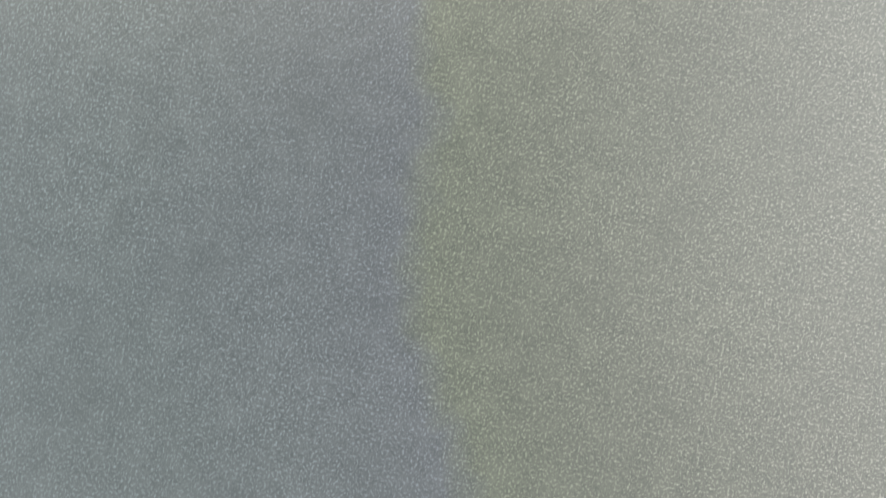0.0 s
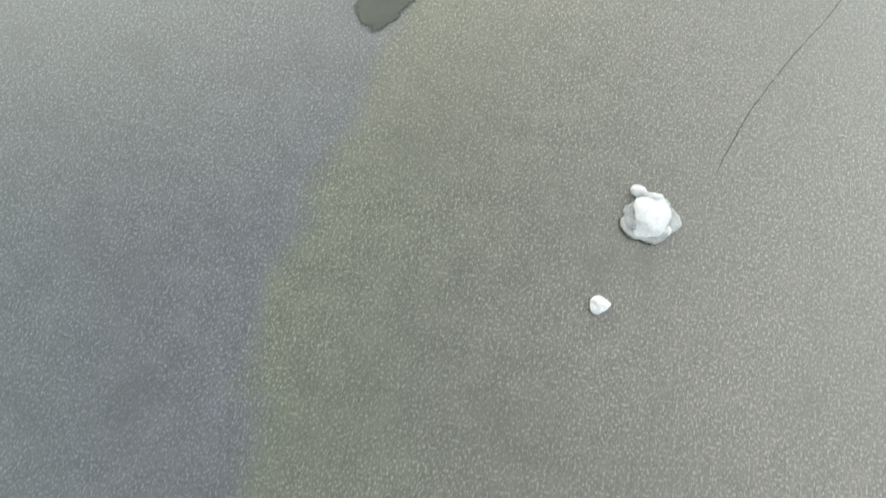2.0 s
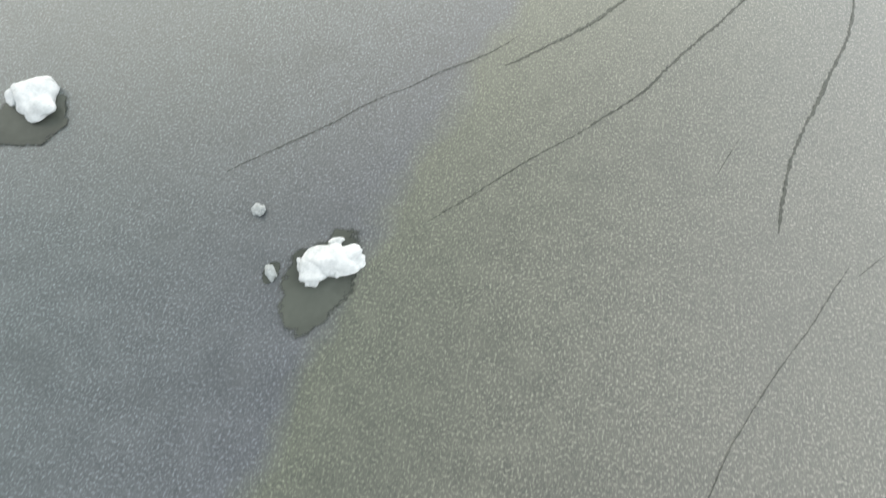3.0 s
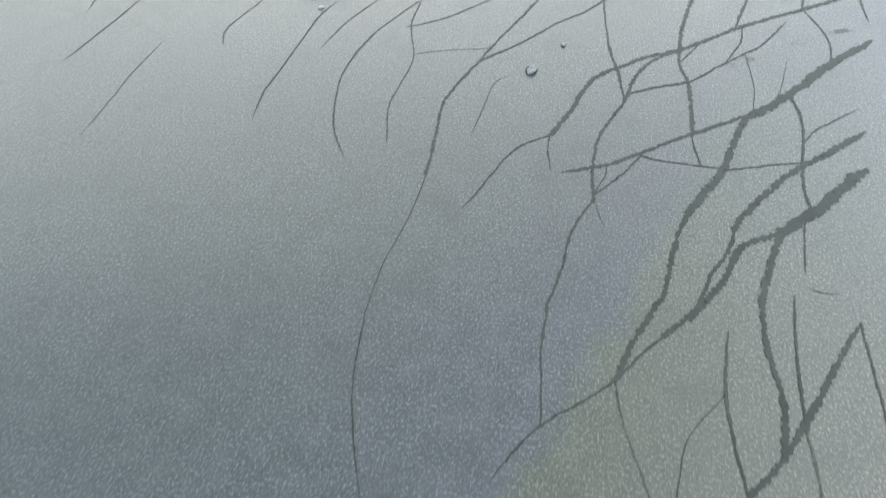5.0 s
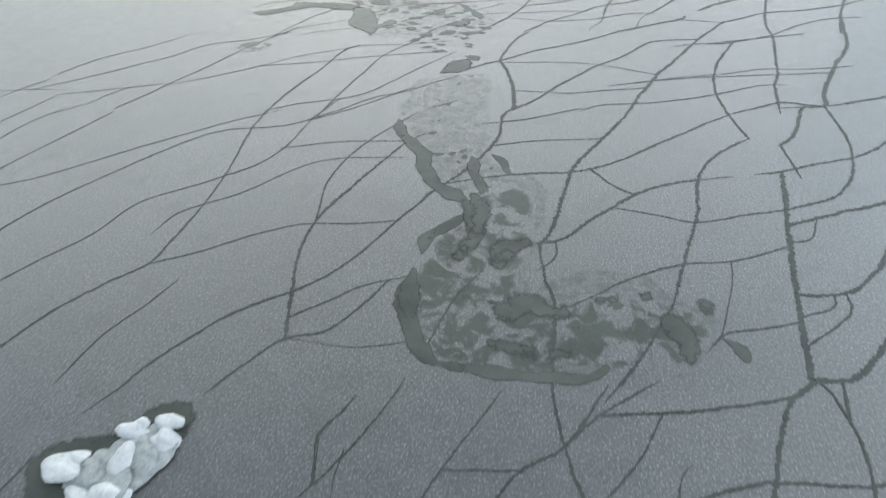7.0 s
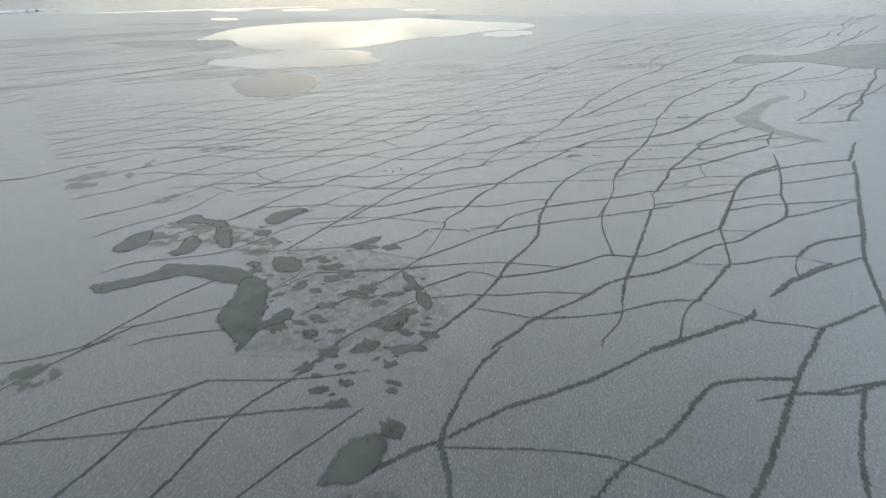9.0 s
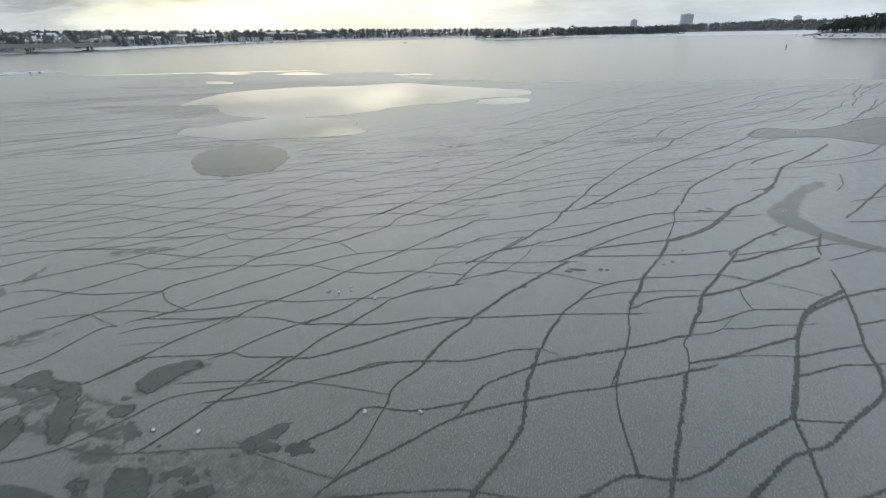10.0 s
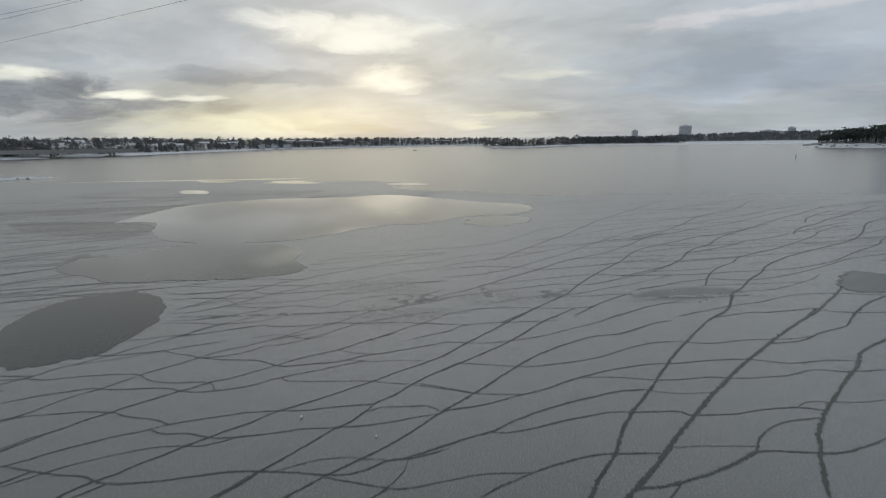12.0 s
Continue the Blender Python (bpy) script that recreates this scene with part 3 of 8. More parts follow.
# cracks that cross the sheet: width, then a line through these places
crack(0.04, (-13.96, 43.80), (-13.59, 45.47), (-13.22, 47.52), (-12.41, 49.29), (-12.24, 49.69))
crack(0.03, (-14.62, 45.95), (-14.73, 47.09), (-14.56, 48.47), (-14.38, 49.43), (-14.29, 49.92))
crack(0.03, (-15.32, 48.75), (-15.41, 50.39), (-15.40, 50.82), (-15.39, 51.26))
crack(0.02, (-11.92, 41.22), (-11.90, 41.54), (-11.86, 42.61), (-11.85, 43.60), (-11.68, 45.04))
crack(0.04, (-9.97, 45.06), (-10.15, 45.84), (-9.67, 47.37), (-9.44, 48.48))
crack(0.03, (-9.15, 49.40), (-8.94, 49.81), (-8.72, 50.22))
crack(0.04, (-8.03, 42.39), (-8.12, 43.40), (-7.97, 44.62), (-7.75, 46.69), (-7.44, 47.60))
crack(0.03, (-7.24, 45.34), (-6.82, 46.72), (-6.13, 48.06))
crack(0.04, (-5.47, 41.50), (-5.97, 42.40), (-6.22, 43.38), (-6.32, 44.60), (-6.00, 46.07), (-5.21, 47.63), (-4.74, 48.33), (-3.95, 49.63), (-3.37, 50.92), (-3.26, 51.32))
crack(0.04, (-4.97, 47.94), (-5.00, 46.79), (-4.64, 45.36), (-4.76, 44.22), (-4.84, 43.36), (-4.63, 42.19))
crack(0.04, (-5.09, 46.66), (-4.18, 47.19), (-3.61, 47.71), (-2.73, 48.65), (-2.07, 49.93), (-1.34, 51.39))
crack(0.02, (-4.54, 45.54), (-3.89, 45.78), (-2.94, 46.00))
crack(0.03, (-4.50, 49.69), (-4.31, 49.01))
crack(0.02, (-3.97, 37.66), (-3.97, 38.03), (-3.91, 39.00), (-3.69, 39.92), (-3.52, 41.32))
crack(0.07, (-3.52, 41.32), (-3.51, 42.81), (-3.51, 43.83), (-2.88, 45.45), (-2.10, 47.25), (-1.41, 48.81), (-0.92, 49.82), (-0.13, 50.46), (0.49, 51.51), (0.70, 51.87))
crack(0.06, (-2.88, 45.45), (-1.99, 46.30), (-0.95, 47.44), (-0.24, 48.13), (0.50, 48.99), (1.36, 49.64))
crack(0.06, (-0.41, 51.85), (-0.13, 50.49), (0.32, 49.35), (0.42, 48.12), (0.54, 46.61), (0.72, 45.67), (0.83, 44.88))
crack(0.04, (0.35, 49.40), (1.15, 50.43), (1.65, 51.39))
crack(0.04, (-0.10, 50.46), (0.52, 51.21), (1.33, 51.86), (1.73, 52.19))
crack(0.06, (1.75, 49.84), (2.71, 50.26), (3.43, 50.51), (5.00, 50.76), (5.96, 51.33), (6.69, 51.82), (7.94, 52.99), (9.41, 54.20))
crack(0.06, (0.52, 51.21), (1.86, 51.51), (4.06, 52.23), (4.62, 52.63))
crack(0.09, (4.64, 52.64), (4.04, 52.07), (3.34, 50.36), (2.65, 48.25), (2.42, 46.91), (2.37, 46.12), (2.51, 45.49), (2.50, 44.58), (2.42, 43.59))
crack(0.04, (2.42, 43.59), (2.43, 43.10), (2.48, 42.82))
crack(0.07, (5.06, 52.07), (5.00, 50.76), (4.43, 49.24), (4.03, 48.02))
crack(0.05, (-0.68, 38.23), (-0.67, 38.61), (-0.56, 38.89), (-0.45, 39.33), (-0.26, 40.31), (0.17, 41.24))
crack(0.08, (0.17, 41.24), (0.13, 42.06), (0.27, 43.08), (0.81, 44.30), (1.16, 45.38), (1.66, 46.20), (2.36, 46.80))
crack(0.11, (-0.87, 42.99), (-0.45, 43.86), (-0.16, 44.64), (0.14, 45.21), (0.73, 45.76), (1.53, 46.33), (2.41, 46.81), (3.09, 47.33), (4.03, 48.02), (5.41, 48.88), (6.05, 49.28), (7.07, 49.91), (8.25, 50.60))
crack(0.04, (-0.87, 42.99), (-0.88, 42.54), (-0.77, 41.91))
crack(0.04, (-0.87, 42.99), (-1.47, 42.58), (-1.86, 42.05), (-2.35, 40.98), (-2.59, 40.54))
crack(0.06, (0.97, 44.79), (1.71, 45.15), (2.51, 45.49), (3.32, 46.19), (4.07, 46.88), (4.54, 47.30), (5.48, 48.59))
crack(0.04, (4.16, 47.93), (4.06, 47.39), (3.83, 46.94))
crack(0.04, (2.61, 46.64), (2.90, 47.09))
crack(0.08, (-0.58, 41.88), (0.11, 42.12), (0.65, 42.40), (1.32, 42.85), (2.42, 43.59), (3.23, 44.09), (4.00, 44.60))
crack(0.24, (7.58, 48.06), (6.18, 46.75), (5.32, 45.80), (4.55, 45.00), (3.80, 44.41))
crack(0.16, (3.80, 44.41), (3.36, 43.53), (2.98, 42.55), (2.57, 41.87), (2.09, 41.13))
crack(0.09, (2.09, 41.13), (1.82, 40.47), (1.66, 39.79), (1.46, 38.98))
crack(0.05, (1.22, 42.70), (0.85, 42.12), (0.48, 41.69), (0.17, 41.35))
crack(0.03, (0.43, 42.18), (0.41, 41.92), (0.22, 41.47))
crack(0.04, (1.20, 42.69), (1.73, 42.59), (2.99, 42.58))
crack(0.04, (3.09, 42.56), (4.07, 42.86), (4.78, 43.04))
crack(0.14, (6.41, 44.33), (5.46, 43.48), (4.76, 42.97), (3.90, 42.10), (3.26, 41.33), (2.99, 40.87))
crack(0.07, (2.99, 40.87), (2.83, 40.40), (2.44, 39.75), (2.28, 39.38))
crack(0.26, (6.14, 43.08), (5.68, 42.64), (4.75, 41.69), (3.91, 40.93))
crack(0.13, (3.91, 40.93), (3.30, 40.63), (2.98, 40.33), (2.63, 39.61), (2.17, 39.04))
crack(0.12, (3.91, 40.93), (3.61, 40.21), (3.26, 39.23))
crack(0.06, (4.97, 45.07), (5.02, 44.39), (4.76, 42.97), (4.63, 42.23), (4.65, 41.67))
crack(0.04, (4.42, 41.21), (4.29, 40.51), (4.20, 40.05))
crack(0.04, (4.96, 43.73), (5.36, 44.22), (6.47, 45.09))
crack(0.05, (7.82, 50.28), (7.72, 48.95))
crack(0.04, (6.06, 49.26), (6.35, 48.29), (6.41, 47.56), (6.24, 46.95))
crack(0.07, (6.82, 51.84), (6.38, 50.57), (6.03, 49.33))
crack(0.02, (4.09, 46.59), (4.13, 45.52), (3.99, 44.83))
crack(0.02, (5.13, 46.77), (4.85, 45.81), (4.59, 45.17))
crack(0.04, (4.19, 39.71), (4.42, 39.65), (4.73, 39.68))
crack(0.02, (0.22, 41.02), (0.39, 40.52))
crack(0.02, (-1.87, 45.15), (-2.34, 44.71), (-2.49, 44.00), (-2.71, 42.65))
crack(0.04, (-24.40, 60.77), (-24.16, 63.00))
crack(0.04, (-21.98, 58.13), (-21.65, 59.53), (-21.38, 60.83), (-20.96, 61.61), (-20.76, 62.00))
crack(0.03, (-23.72, 60.02), (-21.62, 60.79), (-20.05, 61.11), (-19.65, 61.19))
crack(0.04, (-18.82, 54.69), (-19.09, 56.26), (-18.97, 58.46), (-18.53, 59.64), (-18.38, 60.04))
crack(0.04, (-20.54, 56.57), (-20.13, 58.04), (-19.65, 60.00))
crack(0.04, (-18.16, 53.97), (-17.81, 54.78), (-15.94, 56.00), (-14.08, 57.90), (-12.09, 59.78), (-10.80, 60.80), (-10.48, 61.06))
crack(0.04, (-17.94, 54.94), (-17.27, 57.18), (-16.54, 59.56), (-16.42, 59.96))
crack(0.05, (-15.35, 50.91), (-15.16, 51.94), (-15.16, 53.59), (-14.75, 54.94), (-13.81, 56.73), (-12.63, 58.56), (-11.71, 59.46), (-9.72, 60.15), (-8.45, 61.33), (-8.14, 61.62))
crack(0.04, (-14.39, 49.86), (-13.94, 51.34), (-13.23, 52.81), (-12.53, 54.03), (-12.26, 55.19), (-11.73, 55.85))
crack(0.06, (-12.59, 49.20), (-12.13, 50.13), (-11.61, 51.51), (-11.01, 52.47), (-10.39, 53.24), (-10.30, 54.10), (-10.26, 55.52), (-10.39, 57.09), (-10.82, 59.51), (-10.88, 60.48), (-10.90, 60.97))
crack(0.04, (-10.39, 53.24), (-9.29, 53.90), (-8.21, 54.75), (-7.14, 55.33), (-5.77, 55.62), (-4.76, 55.88))
crack(0.05, (-11.44, 56.08), (-10.51, 56.88), (-9.65, 57.79), (-9.23, 58.88), (-9.01, 60.74), (-8.87, 61.21), (-8.73, 61.69))
crack(0.04, (-10.97, 54.29), (-10.82, 55.09), (-10.30, 55.61), (-9.45, 56.33), (-8.66, 57.37), (-7.75, 58.30), (-6.23, 58.74), (-5.04, 58.93))
crack(0.04, (-9.20, 58.80), (-7.49, 59.46), (-5.24, 59.86))
crack(0.05, (-6.93, 55.90), (-7.17, 57.43), (-6.79, 59.27), (-5.92, 60.98), (-5.42, 61.79))
crack(0.08, (-6.04, 51.69), (-6.49, 53.12), (-6.82, 54.40), (-6.83, 55.76), (-6.17, 57.78), (-5.42, 59.71), (-4.85, 60.46))
crack(0.06, (-8.82, 49.96), (-8.54, 50.72), (-7.81, 51.82), (-7.14, 52.52), (-6.50, 52.99), (-5.76, 53.76), (-5.18, 54.73), (-4.74, 55.79), (-4.18, 56.96))
crack(0.05, (-7.07, 50.21), (-6.56, 51.07), (-6.06, 51.75), (-5.25, 52.11), (-4.71, 52.94), (-4.40, 53.60))
crack(0.04, (-6.18, 52.33), (-5.50, 52.92), (-4.86, 53.52), (-3.63, 54.12))
crack(0.02, (-5.91, 51.77), (-4.42, 51.82), (-3.27, 52.23))
crack(0.03, (-10.18, 49.84), (-10.02, 51.10), (-9.59, 52.09), (-9.32, 52.89))
crack(0.10, (-2.09, 62.71), (-2.46, 62.00), (-2.51, 60.38), (-3.20, 58.64), (-3.96, 57.41), (-4.18, 56.96))
crack(0.06, (-3.35, 61.24), (-1.49, 62.01), (-0.07, 62.83), (0.29, 63.03))
crack(0.10, (1.93, 63.26), (1.57, 62.39), (0.81, 60.91), (0.02, 59.35), (-0.32, 57.66), (-0.54, 56.34), (-0.84, 55.70))
crack(0.08, (-0.84, 55.70), (-0.77, 55.14), (-0.62, 54.38), (-0.40, 53.80), (-0.39, 52.15), (-0.36, 51.39))
crack(0.08, (-0.93, 55.68), (-0.27, 55.99), (0.56, 56.99), (1.74, 58.24), (2.77, 58.94), (3.52, 59.24))
crack(0.03, (3.52, 59.24), (4.64, 59.61))
crack(0.07, (5.21, 59.81), (6.08, 60.14), (7.19, 60.70), (8.43, 61.30), (9.39, 62.06), (10.05, 62.68))
crack(0.07, (5.19, 63.44), (5.53, 61.96))
crack(0.08, (5.51, 61.87), (4.26, 60.63), (3.56, 59.25), (3.35, 57.94), (3.18, 57.27), (2.68, 55.73), (2.23, 54.25))
crack(0.07, (-3.65, 57.82), (-2.58, 58.29), (-1.10, 58.79), (0.03, 59.05), (1.17, 59.73), (2.17, 60.62), (3.68, 62.03), (5.18, 63.34), (6.23, 64.01), (6.58, 64.23))
crack(0.05, (-2.57, 60.03), (-1.20, 60.59), (0.81, 61.04))
crack(0.06, (0.50, 59.24), (1.13, 58.53), (1.73, 58.17))
crack(0.04, (1.26, 57.49), (2.28, 57.37), (3.27, 57.28), (4.50, 57.80), (5.57, 58.20))
crack(0.07, (7.12, 64.57), (6.97, 63.71))
crack(0.07, (8.64, 64.72), (8.63, 62.58), (8.38, 61.29), (7.89, 60.06), (7.10, 59.05), (5.66, 58.22))
crack(0.11, (6.40, 61.59), (7.10, 62.57), (7.80, 64.24), (8.20, 64.40))
crack(0.12, (10.00, 65.19), (11.21, 65.79), (12.33, 66.73))
crack(0.07, (6.42, 61.67), (6.47, 60.67), (6.54, 59.84))
crack(0.12, (6.08, 60.14), (5.36, 56.74), (4.90, 54.36), (4.59, 52.73))
crack(0.05, (-0.36, 53.57), (0.53, 54.20), (1.30, 54.83), (2.59, 55.58), (3.87, 55.93), (5.23, 56.66))
crack(0.04, (5.44, 56.90), (5.96, 57.13), (6.28, 57.78))
crack(0.09, (5.60, 57.61), (6.89, 58.26), (8.41, 59.03), (9.07, 59.55), (9.90, 60.10))
crack(0.06, (8.50, 59.05), (8.22, 58.11), (7.90, 57.46))
crack(0.08, (9.11, 57.95), (7.98, 57.47), (7.26, 56.37), (6.41, 55.46), (5.77, 55.17), (5.10, 55.06))
crack(0.10, (8.56, 56.00), (6.94, 54.49), (5.94, 53.36), (5.36, 52.87), (4.59, 52.73))
crack(0.05, (6.14, 55.24), (6.09, 54.80), (5.77, 54.40), (4.99, 53.72))
crack(0.05, (4.94, 54.37), (5.66, 54.77), (5.84, 55.19))
crack(0.09, (11.11, 65.62), (10.80, 64.31), (10.05, 62.68), (10.08, 60.98))
crack(0.05, (4.94, 54.26), (4.08, 53.88), (3.21, 53.58), (2.72, 53.00))
crack(0.03, (3.77, 55.78), (3.66, 55.11), (3.27, 53.97))
crack(0.06, (0.62, 51.47), (1.48, 52.79), (1.97, 53.74))
crack(0.06, (-3.06, 51.99), (-2.64, 53.53), (-2.13, 54.51))
crack(0.06, (-16.58, 60.14), (-15.99, 61.49), (-15.73, 62.32), (-15.03, 63.94), (-14.55, 65.46), (-13.99, 66.89), (-13.34, 68.10), (-13.12, 68.50))
crack(0.04, (-19.49, 60.79), (-17.81, 61.47), (-16.11, 62.21), (-15.38, 62.46), (-14.15, 63.34), (-12.93, 64.39), (-11.68, 65.60), (-10.18, 66.57))
crack(0.04, (-18.36, 59.72), (-17.75, 60.45), (-17.51, 61.15), (-17.21, 61.58))
crack(0.05, (-20.91, 62.15), (-20.13, 64.00), (-18.77, 65.52), (-17.78, 67.11))
crack(0.05, (-20.24, 61.52), (-18.95, 62.72), (-17.97, 63.89), (-17.13, 64.76), (-16.27, 66.11), (-14.50, 67.08), (-12.98, 68.22))
crack(0.05, (-10.95, 60.99), (-9.92, 61.68), (-8.58, 62.27), (-7.65, 62.98), (-6.71, 64.52), (-5.81, 66.00), (-5.07, 67.09))
crack(0.05, (-8.13, 61.67), (-7.31, 62.60), (-6.15, 63.32), (-5.36, 64.15), (-4.60, 64.77))
crack(0.07, (-10.87, 60.84), (-10.72, 62.43), (-10.24, 64.55), (-9.91, 66.51), (-9.42, 67.12))
crack(0.07, (-8.93, 60.88), (-8.77, 62.24), (-8.41, 64.44), (-7.99, 66.44), (-7.21, 67.76), (-6.90, 68.50), (-6.75, 68.87))
crack(0.05, (-12.36, 64.63), (-10.35, 65.30), (-8.97, 65.92), (-6.90, 66.67), (-5.62, 67.09))
crack(0.04, (-9.44, 67.17), (-7.18, 67.66), (-5.33, 68.35))
crack(0.05, (-5.21, 62.03), (-4.21, 62.88))
crack(0.10, (-4.69, 65.22), (-3.66, 66.14), (-3.08, 66.56), (-1.88, 67.63), (-0.38, 68.66), (0.98, 69.69), (1.94, 70.60), (2.35, 70.90))
crack(0.09, (8.24, 75.99), (9.00, 76.51), (9.38, 76.76))
crack(0.15, (-3.07, 66.47), (-2.63, 65.45), (-2.34, 64.30), (-2.14, 62.75))
crack(0.10, (-3.08, 66.56), (-2.97, 67.45), (-2.58, 69.09), (-2.33, 69.52), (-2.09, 69.95))
crack(0.09, (-2.12, 62.59), (-1.38, 63.46), (-0.60, 64.69), (0.26, 65.87), (0.99, 66.82), (1.96, 67.81), (2.94, 69.22), (3.65, 69.76), (5.00, 70.10))
crack(0.04, (-2.85, 66.42), (-0.35, 66.81), (0.88, 66.80), (1.87, 66.58), (2.45, 66.42))
crack(0.05, (-2.17, 63.96), (-1.04, 64.05), (-0.30, 64.07), (1.18, 64.56), (2.67, 65.01))
crack(0.12, (2.09, 63.68), (2.45, 64.60), (3.20, 66.27), (4.27, 68.21), (5.50, 70.46), (6.65, 72.28))
crack(0.05, (2.94, 65.70), (4.33, 66.26), (5.72, 66.71), (7.18, 67.38), (8.16, 67.55), (9.53, 67.83), (10.96, 68.34))
crack(0.06, (0.13, 62.76), (0.95, 63.37), (2.18, 63.69), (3.26, 64.05), (4.94, 64.80), (6.14, 65.51), (7.14, 65.99), (7.88, 66.12))
crack(0.10, (6.52, 69.57), (5.87, 68.25), (5.29, 66.43), (5.10, 64.90), (5.17, 63.93), (5.21, 63.45))
crack(0.08, (4.10, 69.16), (5.12, 69.59), (6.45, 69.92), (8.18, 70.91), (8.71, 71.27), (10.23, 72.69), (11.68, 73.67), (13.37, 74.14))
crack(0.11, (6.68, 72.41), (7.91, 73.25), (9.07, 74.10), (10.91, 74.74), (12.92, 75.77), (14.51, 76.91))
crack(0.11, (9.78, 76.78), (8.78, 73.07), (8.54, 70.70), (7.98, 68.17), (7.71, 66.86), (7.32, 65.83), (7.11, 64.26))
crack(0.09, (6.26, 64.11), (7.22, 64.60), (8.02, 64.58))
crack(0.16, (12.08, 73.00), (11.37, 70.40), (10.15, 68.11), (9.10, 65.97), (8.77, 64.88))
crack(0.06, (7.96, 64.41), (8.66, 64.60), (9.56, 64.96))
crack(0.06, (-23.24, 76.46), (-21.83, 77.79), (-21.57, 78.12))
crack(0.06, (-20.91, 74.62), (-20.23, 75.39), (-19.12, 76.60), (-18.05, 78.43), (-17.84, 78.80))
crack(0.05, (-19.07, 73.18), (-18.30, 74.60), (-16.91, 76.24), (-16.52, 78.23), (-15.99, 78.60))
crack(0.06, (-16.78, 73.23), (-15.83, 74.09), (-14.96, 75.17), (-14.43, 75.67), (-14.00, 76.38), (-13.78, 76.74))
crack(0.05, (-16.42, 71.08), (-15.97, 71.75), (-15.49, 72.07), (-14.32, 72.55), (-13.45, 72.96), (-12.70, 73.55), (-12.01, 74.59), (-11.43, 75.67), (-10.24, 76.28), (-9.17, 76.80))
crack(0.05, (-9.93, 71.22), (-9.49, 72.08), (-9.38, 73.06))
crack(0.07, (-8.33, 70.13), (-7.91, 70.67), (-7.36, 71.07), (-6.89, 71.71), (-6.40, 72.43), (-6.01, 73.10), (-5.50, 74.11), (-4.19, 75.54), (-3.16, 76.66), (-1.62, 77.56), (-0.39, 78.18), (1.08, 78.84), (3.03, 79.82))
crack(0.06, (-6.87, 68.87), (-6.64, 69.28), (-6.18, 69.98), (-5.65, 70.68), (-5.17, 71.33), (-4.89, 71.58), (-4.31, 71.89), (-3.44, 72.23))
crack(0.04, (-3.44, 72.23), (-2.49, 72.36), (-1.09, 72.81), (-0.09, 72.93))
crack(0.04, (-4.93, 72.39), (-4.31, 72.97), (-3.73, 73.51), (-3.24, 73.58), (-2.66, 73.42))
crack(0.05, (-8.87, 72.52), (-7.31, 72.91), (-6.07, 73.26), (-3.87, 74.11))
crack(0.04, (-3.85, 74.06), (-2.80, 74.38), (-1.98, 74.41), (-1.17, 74.44))
crack(0.04, (-12.66, 73.50), (-11.65, 73.52), (-10.28, 73.88), (-9.12, 74.26), (-7.73, 74.60), (-6.70, 74.89))
crack(0.03, (-7.40, 74.30), (-6.41, 74.15), (-5.48, 74.06))
crack(0.03, (-11.80, 76.25), (-9.43, 76.87), (-7.57, 77.14), (-5.85, 77.12))
crack(0.06, (-10.34, 75.69), (-8.95, 76.33), (-7.62, 77.29), (-6.79, 77.84), (-6.37, 78.12))
crack(0.07, (-3.17, 76.73), (-2.74, 77.91), (-2.39, 78.38), (-1.74, 78.92), (-1.42, 79.19))
crack(0.07, (-10.55, 74.29), (-9.61, 76.79), (-9.46, 77.20), (-9.30, 77.60))
crack(0.06, (-6.75, 75.04), (-6.06, 75.82), (-5.67, 76.49), (-4.43, 76.62), (-3.23, 77.18))
crack(0.07, (-5.22, 76.69), (-5.27, 77.43), (-4.81, 78.33), (-4.66, 78.72))
crack(0.03, (-5.22, 76.69), (-5.32, 75.32), (-5.54, 74.24))
crack(0.10, (-4.54, 69.29), (-4.05, 70.11), (-3.62, 70.93), (-3.29, 71.53), (-2.94, 72.37), (-2.64, 73.30), (-2.32, 74.48), (-1.76, 75.71))
crack(0.10, (-1.76, 75.71), (-1.47, 76.72), (-1.46, 78.16), (-1.35, 79.02), (-1.30, 79.45))
crack(0.03, (-3.29, 71.56), (-2.50, 71.51), (-1.34, 71.36))
crack(0.08, (1.24, 79.69), (1.08, 78.84))
crack(0.05, (1.08, 78.84), (1.04, 77.55), (1.27, 75.73))
crack(0.10, (3.13, 79.84), (2.84, 78.61), (2.26, 76.51), (2.07, 75.75), (1.79, 74.79), (1.55, 74.04), (1.33, 72.75))
crack(0.04, (1.33, 72.75), (1.29, 72.20), (1.13, 71.58), (0.70, 70.81), (0.60, 70.34))
crack(0.09, (3.03, 79.82), (3.79, 80.24), (4.17, 80.46))
crack(0.09, (10.59, 88.46), (10.15, 86.30), (9.47, 83.85), (9.01, 82.51), (8.75, 81.12), (8.37, 80.05))
crack(0.10, (8.37, 80.05), (7.80, 79.39), (6.80, 78.50), (6.01, 77.61), (5.41, 77.22), (4.83, 76.87), (3.57, 75.52), (2.67, 74.72), (1.72, 74.25), (0.94, 73.69))
crack(0.11, (0.94, 73.69), (0.48, 73.17), (-0.10, 72.46), (-0.77, 71.86), (-1.02, 71.55), (-1.34, 71.31), (-1.62, 70.85), (-2.15, 70.14), (-2.38, 69.72))
crack(0.12, (14.12, 88.01), (11.62, 86.89), (10.02, 85.96), (8.96, 85.09), (8.61, 84.80))
crack(0.15, (6.50, 80.93), (5.96, 79.59), (5.47, 78.41))
crack(0.07, (5.47, 78.41), (5.38, 77.12), (5.17, 75.71))
